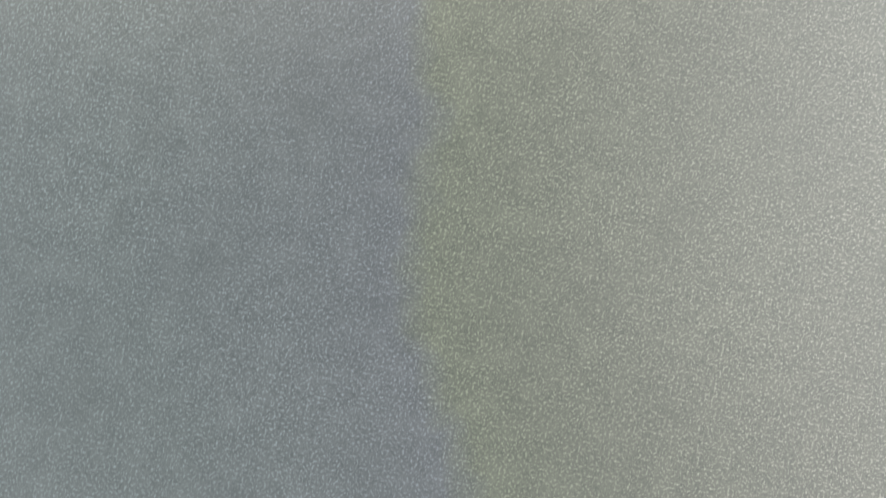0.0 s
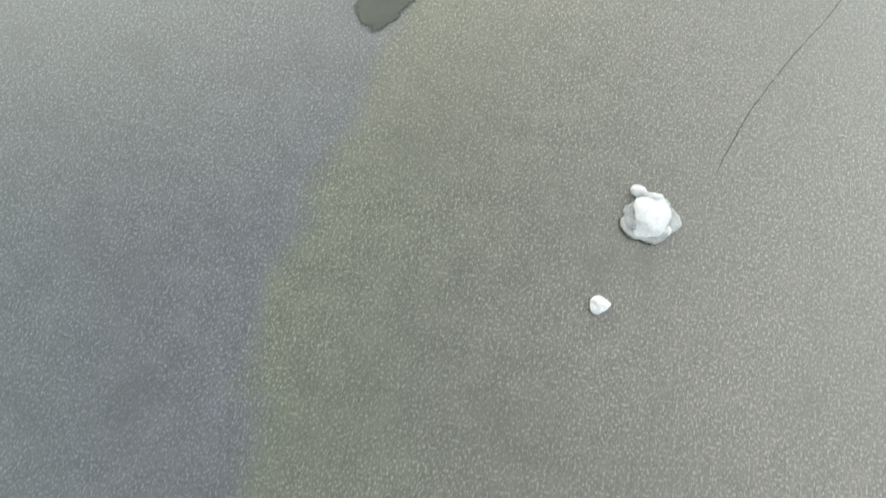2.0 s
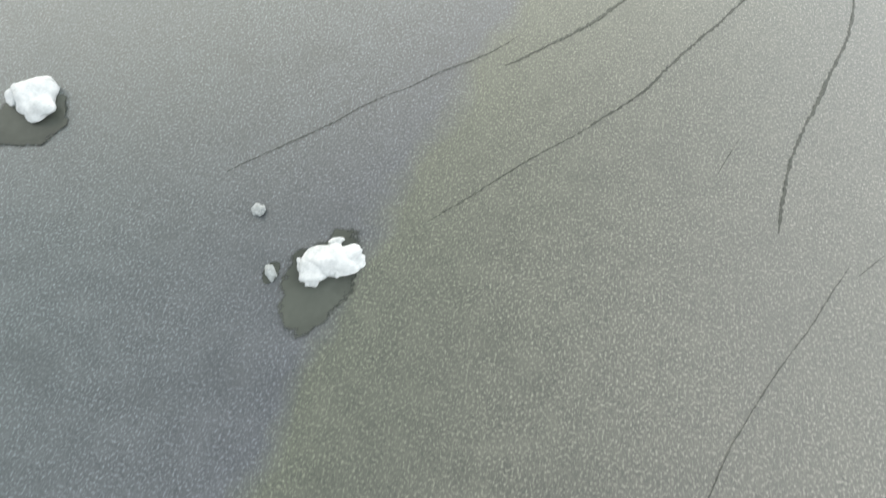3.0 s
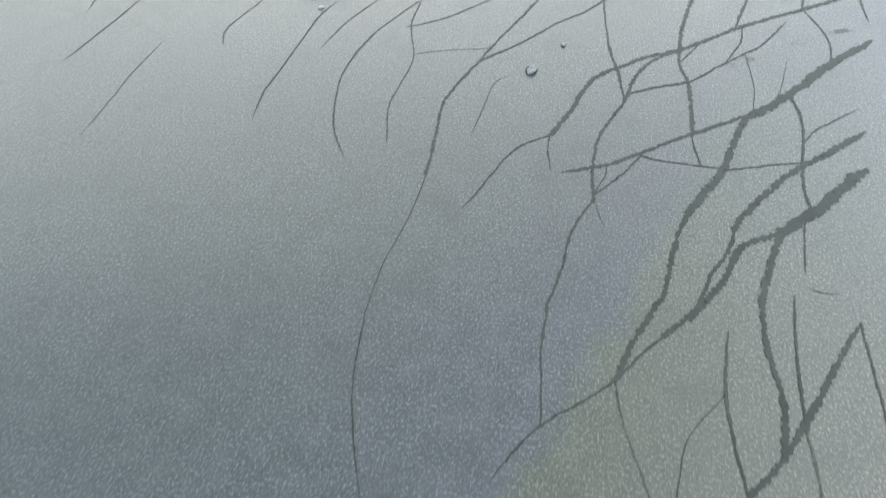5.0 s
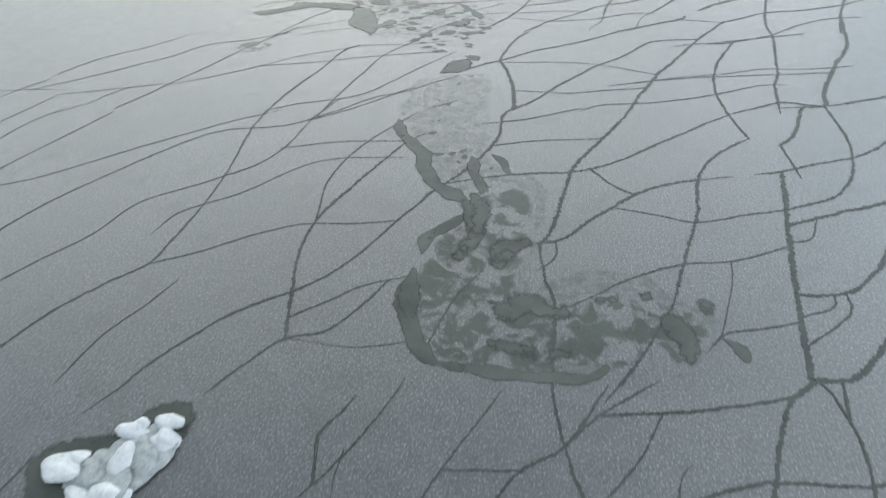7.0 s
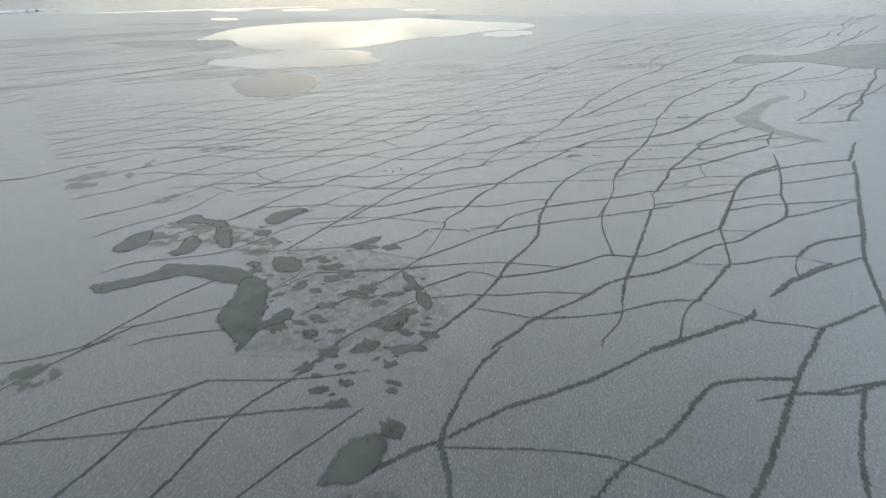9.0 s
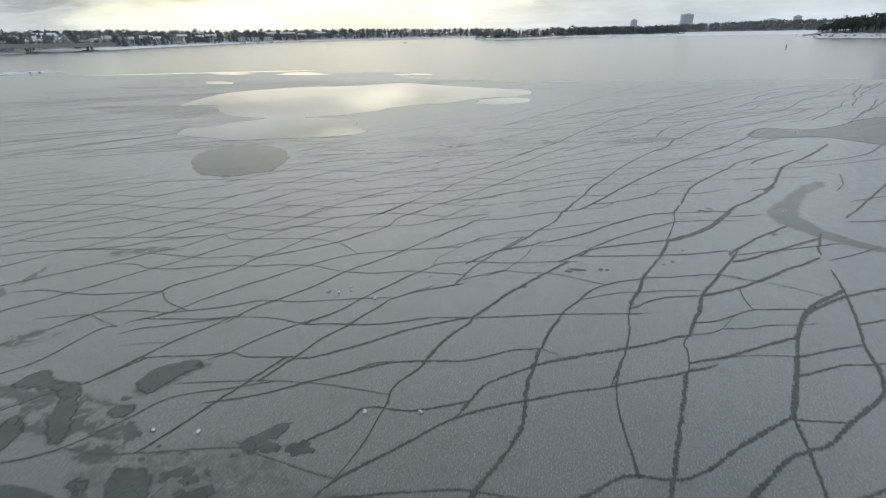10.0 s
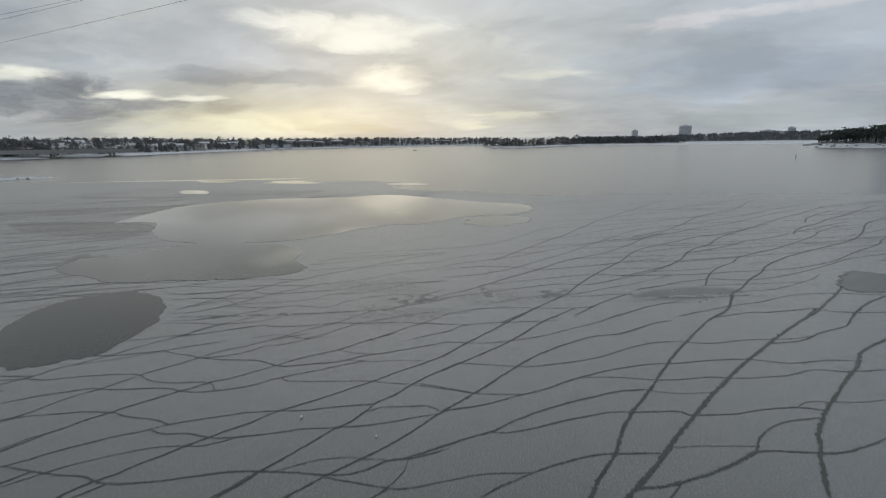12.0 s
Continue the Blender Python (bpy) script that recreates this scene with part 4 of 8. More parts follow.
crack(0.11, (5.17, 75.71), (4.48, 74.63), (3.74, 73.44), (3.56, 73.21))
crack(0.05, (3.56, 73.21), (3.15, 72.58), (2.74, 71.23))
crack(0.09, (5.47, 78.41), (5.00, 78.05), (3.96, 77.20))
crack(0.08, (3.96, 77.20), (2.94, 76.20), (2.06, 75.67), (0.93, 75.53), (0.10, 74.83), (-1.00, 74.11), (-2.65, 73.37))
crack(0.07, (5.17, 75.71), (5.91, 75.99), (6.83, 76.51), (7.64, 76.73))
crack(0.13, (7.64, 76.73), (8.30, 77.55), (9.03, 78.14), (9.62, 78.41))
crack(0.04, (7.64, 76.73), (7.28, 75.89), (7.20, 75.40))
crack(0.03, (7.64, 76.73), (7.98, 76.53), (8.44, 76.37))
crack(0.18, (5.85, 73.87), (6.41, 74.48), (7.09, 75.16), (8.62, 76.41))
crack(0.15, (5.18, 73.09), (4.88, 72.60), (3.90, 71.92), (2.94, 71.27), (1.90, 70.58))
crack(0.06, (4.91, 72.52), (5.46, 72.48), (6.01, 72.48), (6.51, 72.43))
crack(0.02, (3.69, 73.24), (4.21, 72.89), (4.88, 72.60))
crack(0.07, (3.56, 73.21), (3.03, 73.14), (2.32, 72.86), (1.61, 72.44), (1.06, 72.10))
crack(0.05, (0.53, 71.90), (-0.37, 71.60), (-1.34, 71.31))
crack(0.07, (7.15, 81.62), (8.08, 82.10), (9.01, 82.51))
crack(0.07, (6.14, 80.21), (7.74, 81.14), (8.78, 81.42), (11.31, 82.25))
crack(0.08, (9.54, 83.86), (11.12, 84.69), (13.00, 85.72))
crack(0.08, (8.32, 80.04), (9.31, 80.54), (10.31, 81.21), (11.08, 81.77))
crack(0.03, (3.65, 75.54), (4.32, 75.54), (5.15, 75.66))
crack(0.05, (6.80, 78.50), (5.59, 78.37))
crack(0.14, (15.76, 91.36), (13.87, 87.63))
crack(0.07, (10.96, 89.46), (11.96, 90.12), (13.80, 91.46))
crack(0.11, (0.38, 88.12), (0.91, 88.86), (2.51, 89.69), (4.41, 90.59))
crack(0.13, (3.89, 88.71), (4.44, 90.33), (4.57, 90.73))
crack(0.09, (-3.08, 88.03), (-2.01, 88.76), (-1.69, 89.09), (-1.37, 89.43))
crack(0.13, (7.56, 90.23), (8.82, 91.76), (10.22, 93.18), (10.98, 93.93))
crack(0.12, (12.06, 92.97), (11.16, 91.07), (10.99, 90.53), (10.83, 89.99))
crack(0.08, (9.39, 95.14), (10.17, 95.43))
crack(0.06, (-6.79, 104.76), (-4.42, 105.14), (-2.03, 106.56), (-0.92, 107.59), (0.86, 109.25), (1.92, 110.60), (2.18, 110.94))
crack(0.11, (-6.38, 103.15), (-4.89, 106.31), (-3.94, 108.20), (-3.21, 109.67), (-3.02, 110.04))
crack(0.11, (-6.03, 101.74), (-4.72, 103.65), (-3.50, 105.63), (-2.14, 108.60), (-1.27, 109.96), (-1.05, 110.30))
crack(0.10, (-5.20, 98.48), (-4.14, 100.38), (-3.13, 102.40), (-1.92, 104.47), (0.19, 106.83), (1.89, 107.82), (3.81, 109.73), (4.75, 110.29))
crack(0.08, (-4.68, 96.41), (-3.95, 97.06), (-3.26, 97.56), (-2.76, 98.21), (-1.84, 99.18), (-0.85, 100.02), (0.21, 100.78), (1.31, 101.53), (2.18, 101.83))
crack(0.06, (-3.26, 97.56), (-2.69, 97.66), (-1.78, 98.19), (-0.84, 98.84), (0.15, 99.45), (0.76, 99.78), (1.75, 100.01), (3.15, 100.42), (3.59, 100.24), (5.08, 100.67), (6.17, 101.23), (7.41, 101.64), (8.23, 101.67))
crack(0.04, (-5.64, 100.23), (-4.09, 100.07), (-2.57, 100.37))
crack(0.04, (-4.26, 94.74), (-3.25, 95.31), (-2.12, 95.63))
crack(0.07, (-5.21, 98.52), (-3.93, 99.18), (-2.97, 99.96), (-1.73, 100.93), (-0.41, 102.22), (1.02, 103.34), (2.75, 104.30), (3.97, 104.69), (6.00, 105.51), (7.21, 105.78), (8.77, 105.78), (10.57, 106.48), (11.94, 106.67))
crack(0.06, (-5.55, 102.54), (-3.30, 102.76), (-2.09, 103.03), (0.36, 104.36), (1.69, 105.61), (3.10, 106.75), (4.46, 107.26), (6.00, 107.40), (7.72, 108.21), (9.90, 108.84), (11.14, 109.48))
crack(0.06, (-0.41, 102.32), (0.96, 102.63), (2.53, 102.79), (3.66, 103.04), (5.06, 103.57), (6.15, 103.71), (8.05, 104.40), (9.41, 105.25), (10.71, 105.38), (12.36, 105.92))
crack(0.12, (-0.11, 95.03), (0.16, 95.86), (0.75, 97.37), (1.01, 98.39), (1.29, 99.33), (1.83, 100.64), (2.40, 101.88), (2.88, 102.97), (3.47, 104.46), (4.26, 106.19), (5.07, 107.76), (6.49, 110.49), (7.53, 111.97), (7.80, 112.33))
crack(0.16, (0.87, 95.26), (1.43, 96.16), (2.31, 97.74), (2.85, 98.82), (3.69, 100.27), (4.65, 101.94), (5.70, 103.61), (6.49, 104.86), (7.71, 106.64), (8.84, 108.24), (10.53, 110.53), (12.14, 112.63), (12.39, 113.02), (12.64, 113.40))
crack(0.03, (2.18, 101.83), (3.42, 101.79), (4.71, 102.18))
crack(0.06, (-3.08, 94.32), (-2.68, 94.82), (-2.09, 95.38), (-1.47, 96.00), (-0.81, 96.48), (0.22, 97.10), (1.26, 97.40), (2.30, 97.65))
crack(0.03, (2.53, 98.03), (3.60, 98.35), (5.00, 98.67))
crack(0.11, (1.15, 95.72), (2.02, 96.05), (3.05, 96.67), (4.00, 97.42), (5.07, 98.39))
crack(0.07, (5.07, 98.39), (5.35, 98.51), (6.10, 98.63), (6.93, 98.76), (7.81, 99.03), (8.92, 99.75), (9.74, 100.42))
crack(0.06, (5.09, 98.45), (5.43, 99.25), (6.14, 100.10), (6.85, 100.62), (7.98, 101.07))
crack(0.15, (6.25, 96.54), (6.58, 97.63), (7.24, 99.51), (7.98, 101.07), (8.44, 101.76), (9.25, 103.00), (10.39, 104.68), (11.29, 105.95), (12.61, 108.06), (14.85, 110.23))
crack(0.04, (7.41, 101.64), (7.98, 102.19), (9.00, 102.42), (10.01, 102.65), (10.88, 103.02))
crack(0.09, (8.84, 108.03), (10.34, 108.72), (11.58, 109.96), (13.07, 111.09), (13.56, 111.61), (14.53, 113.15), (14.77, 113.48), (15.00, 113.82))
crack(0.06, (-7.06, 105.83), (-5.98, 107.31), (-3.34, 108.33), (-1.24, 108.97))
crack(0.05, (-19.73, 124.31), (-17.46, 127.75), (-13.78, 132.27), (-13.51, 132.60))
crack(0.03, (-0.73, 37.56), (-0.69, 36.85), (-0.67, 36.30))
crack(0.04, (1.41, 38.24), (1.01, 37.84), (0.53, 37.28), (-0.67, 36.30), (-1.18, 35.67), (-1.34, 35.41))
crack(0.03, (0.55, 37.28), (0.68, 36.56), (1.00, 35.64), (1.30, 34.49))
crack(0.05, (2.58, 38.56), (2.47, 37.99), (2.38, 37.35), (2.42, 36.52), (2.51, 35.81))
crack(0.02, (2.35, 37.35), (1.72, 36.57), (1.48, 35.80), (1.32, 35.08))
crack(0.09, (4.97, 39.13), (4.46, 38.40), (3.72, 37.27), (3.15, 36.48), (2.51, 35.81))
crack(0.05, (2.51, 35.81), (1.87, 34.80), (1.70, 34.06))
crack(0.06, (2.66, 34.79), (2.20, 34.36), (1.66, 33.99), (0.88, 33.25), (0.14, 32.73), (-0.66, 31.85), (-1.62, 31.03), (-2.27, 30.52))
crack(0.03, (-2.08, 31.30), (-2.63, 30.79), (-3.55, 30.13), (-3.99, 29.78), (-4.77, 29.22), (-5.42, 28.64), (-6.21, 28.01), (-7.12, 27.29))
crack(0.05, (3.58, 36.96), (3.59, 36.07), (3.42, 35.29), (3.38, 33.94))
crack(0.09, (6.11, 36.57), (5.68, 36.12), (4.94, 35.42), (4.57, 35.07), (3.38, 33.94), (2.47, 32.95))
crack(0.05, (2.47, 32.95), (1.83, 32.10), (0.93, 30.93), (0.46, 30.31), (-0.44, 29.39))
crack(0.03, (-0.44, 29.39), (-1.05, 28.86), (-1.80, 28.21), (-2.59, 27.46), (-3.19, 26.90))
crack(0.04, (4.93, 38.48), (4.88, 37.25), (4.88, 36.29), (4.91, 35.46))
crack(0.06, (4.66, 35.13), (4.70, 34.37), (4.80, 33.48), (4.66, 32.60), (4.39, 31.87), (3.87, 30.62), (3.53, 29.87), (3.22, 28.91), (3.02, 27.73))
crack(0.03, (5.92, 38.37), (5.67, 37.89))
crack(0.02, (4.19, 27.30), (3.49, 26.13), (2.93, 25.32), (2.21, 24.09), (1.76, 23.08), (1.58, 22.63))
crack(0.02, (4.85, 27.64), (4.34, 27.14))
crack(0.02, (2.39, 29.60), (1.96, 28.71))
crack(0.08, (10.96, 100.00), (12.79, 101.35))
crack(0.09, (10.68, 102.71), (11.83, 103.21), (15.99, 104.34))
crack(0.16, (13.19, 107.36), (14.29, 109.08), (18.23, 113.18))
crack(0.22, (11.74, 100.12), (13.05, 102.20), (15.36, 107.10), (18.26, 110.74), (22.14, 116.34))
crack(0.09, (12.51, 105.71), (17.05, 107.33), (22.20, 110.13), (26.31, 112.96))
crack(0.12, (14.19, 95.50), (15.80, 97.58), (18.06, 100.63), (20.66, 104.14), (23.03, 106.24))
crack(0.11, (14.14, 94.96), (15.81, 95.46), (18.23, 96.41))
crack(0.09, (15.90, 98.81), (17.73, 99.87), (20.70, 101.47))
crack(0.07, (18.34, 105.58), (17.32, 102.83), (16.41, 101.34), (16.18, 100.97))
crack(0.12, (16.14, 108.24), (19.59, 109.79), (23.26, 112.57), (26.50, 116.86))
crack(0.04, (-7.11, 91.65), (-6.63, 92.51), (-6.13, 93.47), (-5.83, 93.94))
crack(0.08, (-7.37, 91.34), (-6.38, 91.82), (-5.39, 92.44), (-4.62, 92.82))
crack(0.10, (-6.83, 88.64), (-6.28, 89.71), (-5.62, 90.79), (-5.24, 91.61))
crack(0.07, (-5.24, 91.61), (-4.40, 91.95), (-3.60, 92.23), (-2.40, 93.05), (-1.32, 93.71), (-0.57, 93.98), (0.20, 94.41), (0.80, 94.95))
crack(0.06, (-5.24, 91.61), (-4.54, 92.50))
crack(0.03, (-6.01, 91.90), (-5.34, 91.64))
crack(0.05, (-4.88, 88.67), (-4.45, 89.30), (-3.85, 89.71), (-3.22, 90.29), (-2.61, 90.55), (-1.66, 90.84), (-0.55, 91.48), (0.45, 92.03), (1.31, 92.56), (2.33, 92.82))
crack(0.04, (-5.25, 88.38), (-4.62, 88.83), (-3.74, 89.29), (-3.07, 89.51), (-2.48, 89.69))
crack(0.05, (0.79, 94.83), (1.57, 95.01), (2.00, 95.49), (2.37, 96.09))
crack(0.09, (-2.67, 88.97), (-2.31, 89.58), (-1.81, 90.73), (-1.52, 91.18), (-0.90, 92.44), (-0.57, 93.98))
crack(0.08, (-0.57, 93.98), (-0.17, 94.96), (0.03, 95.45))
crack(0.14, (-1.38, 89.21), (-0.24, 90.05), (0.69, 90.90), (1.55, 91.89), (2.50, 92.86), (3.49, 93.74), (4.32, 94.41), (5.54, 94.85))
crack(0.07, (5.54, 94.85), (6.75, 95.22), (7.68, 95.50), (8.59, 95.70))
crack(0.06, (5.22, 93.34), (6.17, 93.67), (7.02, 93.89), (7.81, 93.99), (8.91, 94.21))
crack(0.13, (6.12, 96.41), (5.54, 94.85))
crack(0.06, (5.54, 94.85), (5.34, 93.57), (4.94, 92.16), (4.47, 90.63))
crack(0.29, (4.50, 90.54), (5.84, 91.68), (6.87, 92.85), (7.71, 94.11), (8.59, 95.70))
crack(0.19, (8.59, 95.70), (9.22, 96.73), (10.32, 97.95), (11.33, 99.26), (12.10, 100.38))
crack(0.05, (8.15, 94.74), (9.32, 95.00))
crack(0.03, (5.39, 93.64), (6.42, 94.35))
crack(0.07, (-5.53, 83.58), (-4.45, 84.25))
crack(0.05, (-15.60, 78.10), (-15.07, 78.63), (-14.15, 79.04), (-13.25, 79.51), (-12.85, 79.72))
crack(0.07, (-9.66, 80.01), (-8.54, 80.26), (-7.73, 80.38), (-6.79, 80.61), (-6.07, 80.94))
crack(0.06, (-13.88, 76.82), (-13.66, 77.34), (-13.28, 78.27), (-12.66, 79.32), (-12.43, 79.81))
crack(0.02, (-14.91, 77.58), (-14.18, 77.91), (-13.24, 78.07))
crack(0.05, (-13.88, 77.09), (-12.84, 77.41), (-11.76, 77.70), (-10.99, 77.97), (-10.42, 77.90), (-9.98, 77.97), (-9.01, 78.18))
crack(0.05, (-11.53, 77.48), (-11.04, 78.02), (-10.65, 78.74), (-10.14, 79.44), (-9.66, 80.01), (-9.23, 80.48))
crack(0.08, (-9.12, 77.33), (-8.84, 78.07), (-8.28, 78.28), (-7.62, 78.74), (-6.75, 79.49), (-5.82, 80.34), (-5.04, 80.92), (-3.83, 81.60))
crack(0.06, (-8.84, 78.07), (-8.73, 78.46), (-8.39, 79.45), (-7.86, 80.31), (-7.68, 80.81))
crack(0.06, (-6.69, 77.95), (-6.20, 78.39), (-5.70, 78.59), (-4.64, 78.85), (-3.83, 79.00), (-3.26, 79.21), (-2.56, 79.63), (-2.04, 79.97), (-1.22, 80.21))
crack(0.10, (-4.79, 78.29), (-4.66, 78.90), (-4.53, 79.39), (-4.22, 80.36), (-3.74, 81.25), (-3.59, 81.72))
crack(0.11, (-3.60, 81.77), (-2.96, 82.99), (-2.54, 83.83), (-1.90, 84.79), (-1.19, 85.85), (-0.20, 87.26))
crack(0.10, (-0.63, 82.12), (-0.85, 81.53), (-1.03, 80.74), (-1.15, 80.22))
crack(0.05, (-1.15, 80.22), (-1.24, 79.57), (-1.28, 79.14))
crack(0.08, (-0.63, 82.12), (-0.40, 82.85), (0.11, 83.65), (0.67, 84.68), (1.64, 85.54), (2.70, 86.04))
crack(0.13, (4.02, 89.17), (3.61, 88.06), (2.83, 86.32), (2.46, 85.06), (2.02, 83.78))
crack(0.05, (2.02, 83.78), (1.82, 82.70), (1.74, 81.76), (1.53, 80.72), (1.20, 79.69))
crack(0.07, (1.89, 83.42), (2.25, 83.69), (2.82, 84.23), (3.73, 84.71), (4.78, 85.03))
crack(0.04, (0.64, 84.05), (1.53, 84.55), (2.42, 84.83), (3.85, 85.26), (4.80, 85.40))
crack(0.06, (2.72, 86.19), (3.94, 86.45), (5.13, 86.92), (5.79, 87.06))
crack(0.03, (5.79, 87.06), (6.65, 86.78), (7.32, 86.75), (8.17, 86.43), (8.94, 86.07))
crack(0.15, (4.77, 85.00), (6.17, 85.85), (7.32, 86.75), (8.69, 88.04), (9.79, 88.93), (10.71, 89.75))
crack(0.13, (6.53, 88.25), (5.50, 86.36), (4.81, 85.03), (4.37, 83.75), (4.01, 82.82), (3.65, 81.97))
crack(0.05, (3.65, 81.97), (3.41, 81.47), (3.45, 80.95), (3.29, 80.15))
crack(0.11, (-1.42, 79.23), (-0.91, 79.56), (-0.12, 79.99), (0.70, 80.40), (1.54, 80.81), (2.41, 81.25), (3.19, 81.77), (3.65, 81.97))
crack(0.02, (-1.15, 80.22), (-0.66, 80.05), (-0.39, 79.90))
crack(0.06, (4.14, 82.91), (4.82, 83.15), (5.40, 83.59), (5.99, 84.04), (6.36, 84.25), (7.31, 84.46), (8.11, 84.63))
crack(0.04, (6.34, 85.88), (6.25, 84.96), (6.30, 84.29))
crack(0.03, (3.82, 82.11), (4.42, 82.30), (4.87, 82.66), (5.14, 83.06))
crack(0.04, (4.95, 82.68), (5.83, 82.87), (6.35, 83.16), (7.56, 83.47), (8.17, 83.69))
crack(0.17, (9.40, 85.78), (8.60, 85.05), (8.01, 84.28), (7.44, 83.22), (7.11, 82.52))
crack(0.09, (7.11, 82.52), (6.80, 81.69), (6.49, 80.86))
crack(0.10, (7.14, 82.59), (6.29, 82.10), (5.28, 81.45), (4.48, 80.92), (3.35, 80.38))
crack(0.03, (4.89, 81.06), (5.83, 81.30), (7.03, 81.43))
crack(0.05, (-13.43, 68.60), (-13.18, 69.36), (-12.88, 70.20), (-12.40, 70.99), (-11.93, 71.69), (-11.62, 72.22))
crack(0.04, (-13.38, 68.56), (-12.66, 68.92), (-11.80, 69.50), (-10.78, 70.18))
crack(0.04, (-12.51, 67.88), (-11.98, 68.34), (-11.06, 68.78), (-10.22, 69.11))
crack(0.05, (-9.92, 71.10), (-9.45, 71.77), (-9.17, 72.15), (-8.61, 72.70), (-7.50, 72.95), (-6.10, 73.33), (-5.17, 73.64))
crack(0.04, (-6.98, 71.41), (-6.08, 71.67), (-5.05, 72.26), (-4.43, 72.83))
crack(0.16, (7.32, 111.58), (8.36, 113.28), (9.43, 116.32), (10.19, 117.49), (11.15, 119.33), (11.79, 120.50), (13.09, 122.51), (13.98, 124.42), (15.53, 126.62), (17.35, 128.84), (20.94, 132.52), (24.88, 136.39), (27.40, 139.79), (29.55, 143.47), (31.20, 146.70), (33.30, 149.90), (37.74, 154.71))
crack(0.12, (8.46, 118.77), (8.84, 120.04), (9.73, 122.15), (10.96, 124.17), (11.96, 125.31), (12.79, 127.08), (14.40, 128.91), (17.02, 131.51), (19.37, 134.25), (23.14, 139.00), (24.84, 141.92), (27.89, 145.35), (29.83, 147.24))
crack(0.12, (-3.58, 109.20), (-2.59, 110.91), (-1.82, 112.38), (-0.98, 113.86), (0.14, 117.03), (1.43, 120.11), (3.42, 124.18), (4.07, 126.20), (5.29, 128.74), (7.07, 131.09), (9.52, 133.75), (10.90, 135.48), (12.82, 137.07), (14.83, 138.73), (18.90, 143.35), (21.52, 146.17))
crack(0.14, (2.95, 119.12), (4.73, 120.95), (6.47, 122.89), (7.53, 124.42), (8.61, 126.67), (9.17, 128.32), (10.31, 130.45), (11.99, 132.57), (13.59, 135.98), (16.15, 139.64), (19.88, 144.68), (24.39, 151.02), (29.09, 156.82), (33.48, 162.73))
crack(0.12, (9.98, 128.94), (11.71, 130.48), (14.26, 133.01), (15.79, 134.94), (19.14, 137.63), (21.63, 140.32), (25.06, 143.73), (28.03, 146.92), (30.85, 149.47))
crack(0.17, (21.64, 139.67), (22.77, 142.24), (24.83, 145.18), (27.38, 148.02), (29.70, 151.47), (32.68, 154.83), (37.12, 160.34), (40.42, 164.44))
crack(0.15, (25.84, 147.75), (27.52, 151.56), (30.13, 155.42), (33.58, 159.77))
crack(0.12, (5.53, 135.08), (9.31, 139.78), (10.86, 142.29), (12.28, 144.95), (14.56, 149.81), (17.63, 154.39), (21.83, 159.65), (23.71, 163.12), (26.54, 169.22), (29.71, 172.83))
crack(0.11, (4.78, 133.14), (8.89, 137.30), (10.52, 138.95), (13.51, 142.38), (17.31, 145.84), (21.11, 150.46), (25.39, 155.68), (29.16, 159.64))
crack(0.10, (9.70, 142.08), (12.91, 145.06), (17.00, 149.29), (21.38, 153.44), (24.37, 156.59))
crack(0.07, (7.57, 129.42), (8.89, 130.42), (10.98, 131.33), (13.84, 133.19))
crack(0.07, (7.05, 126.36), (8.79, 127.58), (11.69, 128.60), (15.17, 129.97), (18.95, 133.13))
crack(0.08, (6.77, 124.66), (9.78, 126.07), (12.69, 127.48))
crack(0.06, (6.23, 121.43), (8.10, 122.16), (9.87, 123.04))
crack(0.11, (2.58, 119.36), (6.03, 120.24), (8.20, 120.85), (10.77, 122.03), (13.34, 123.06), (15.56, 124.03), (17.66, 125.53), (20.14, 127.74), (22.84, 131.02), (24.61, 132.99), (26.89, 135.44), (28.35, 137.90), (30.48, 140.68))
crack(0.10, (3.34, 115.79), (5.56, 117.46), (6.99, 118.61), (9.07, 119.78), (10.88, 119.86), (12.50, 120.49), (14.38, 121.80), (16.56, 123.72), (19.08, 126.18), (21.52, 128.62), (25.65, 131.35))
crack(0.06, (12.82, 125.11), (14.23, 125.77), (15.38, 126.20))
crack(0.06, (7.89, 117.81), (10.16, 118.56), (12.09, 119.25), (14.04, 119.94))
crack(0.06, (10.77, 117.23), (12.32, 117.94), (14.23, 119.56), (15.97, 121.37), (16.91, 122.80))
crack(0.08, (5.20, 111.11), (6.60, 112.19), (8.80, 113.79), (10.68, 114.95), (12.83, 116.68), (14.68, 117.44), (16.38, 117.80), (18.71, 117.94))
crack(0.06, (5.07, 114.55), (7.61, 115.21), (10.48, 116.30))
crack(0.08, (7.63, 111.64), (9.36, 112.69), (10.29, 112.89), (12.69, 114.01), (13.36, 114.26), (14.01, 113.80), (16.79, 114.21))
crack(0.16, (12.29, 112.66), (13.27, 114.03), (14.48, 115.88), (15.46, 117.24), (16.44, 118.81), (17.86, 121.02))
crack(0.14, (14.53, 113.15), (15.44, 114.50), (16.80, 116.16), (18.78, 118.07))
crack(0.09, (10.57, 147.26), (17.36, 153.29), (21.13, 157.18))
crack(0.11, (12.19, 156.90), (19.35, 164.49), (24.92, 170.53), (29.12, 173.57))
crack(0.10, (21.55, 153.99), (30.51, 164.18), (40.22, 175.15))
crack(0.12, (33.76, 163.40), (39.42, 168.24), (46.43, 173.67))
crack(0.10, (31.33, 153.15), (36.95, 158.65), (42.29, 163.51))
crack(0.06, (18.55, 132.05), (22.36, 134.83), (28.63, 137.11))
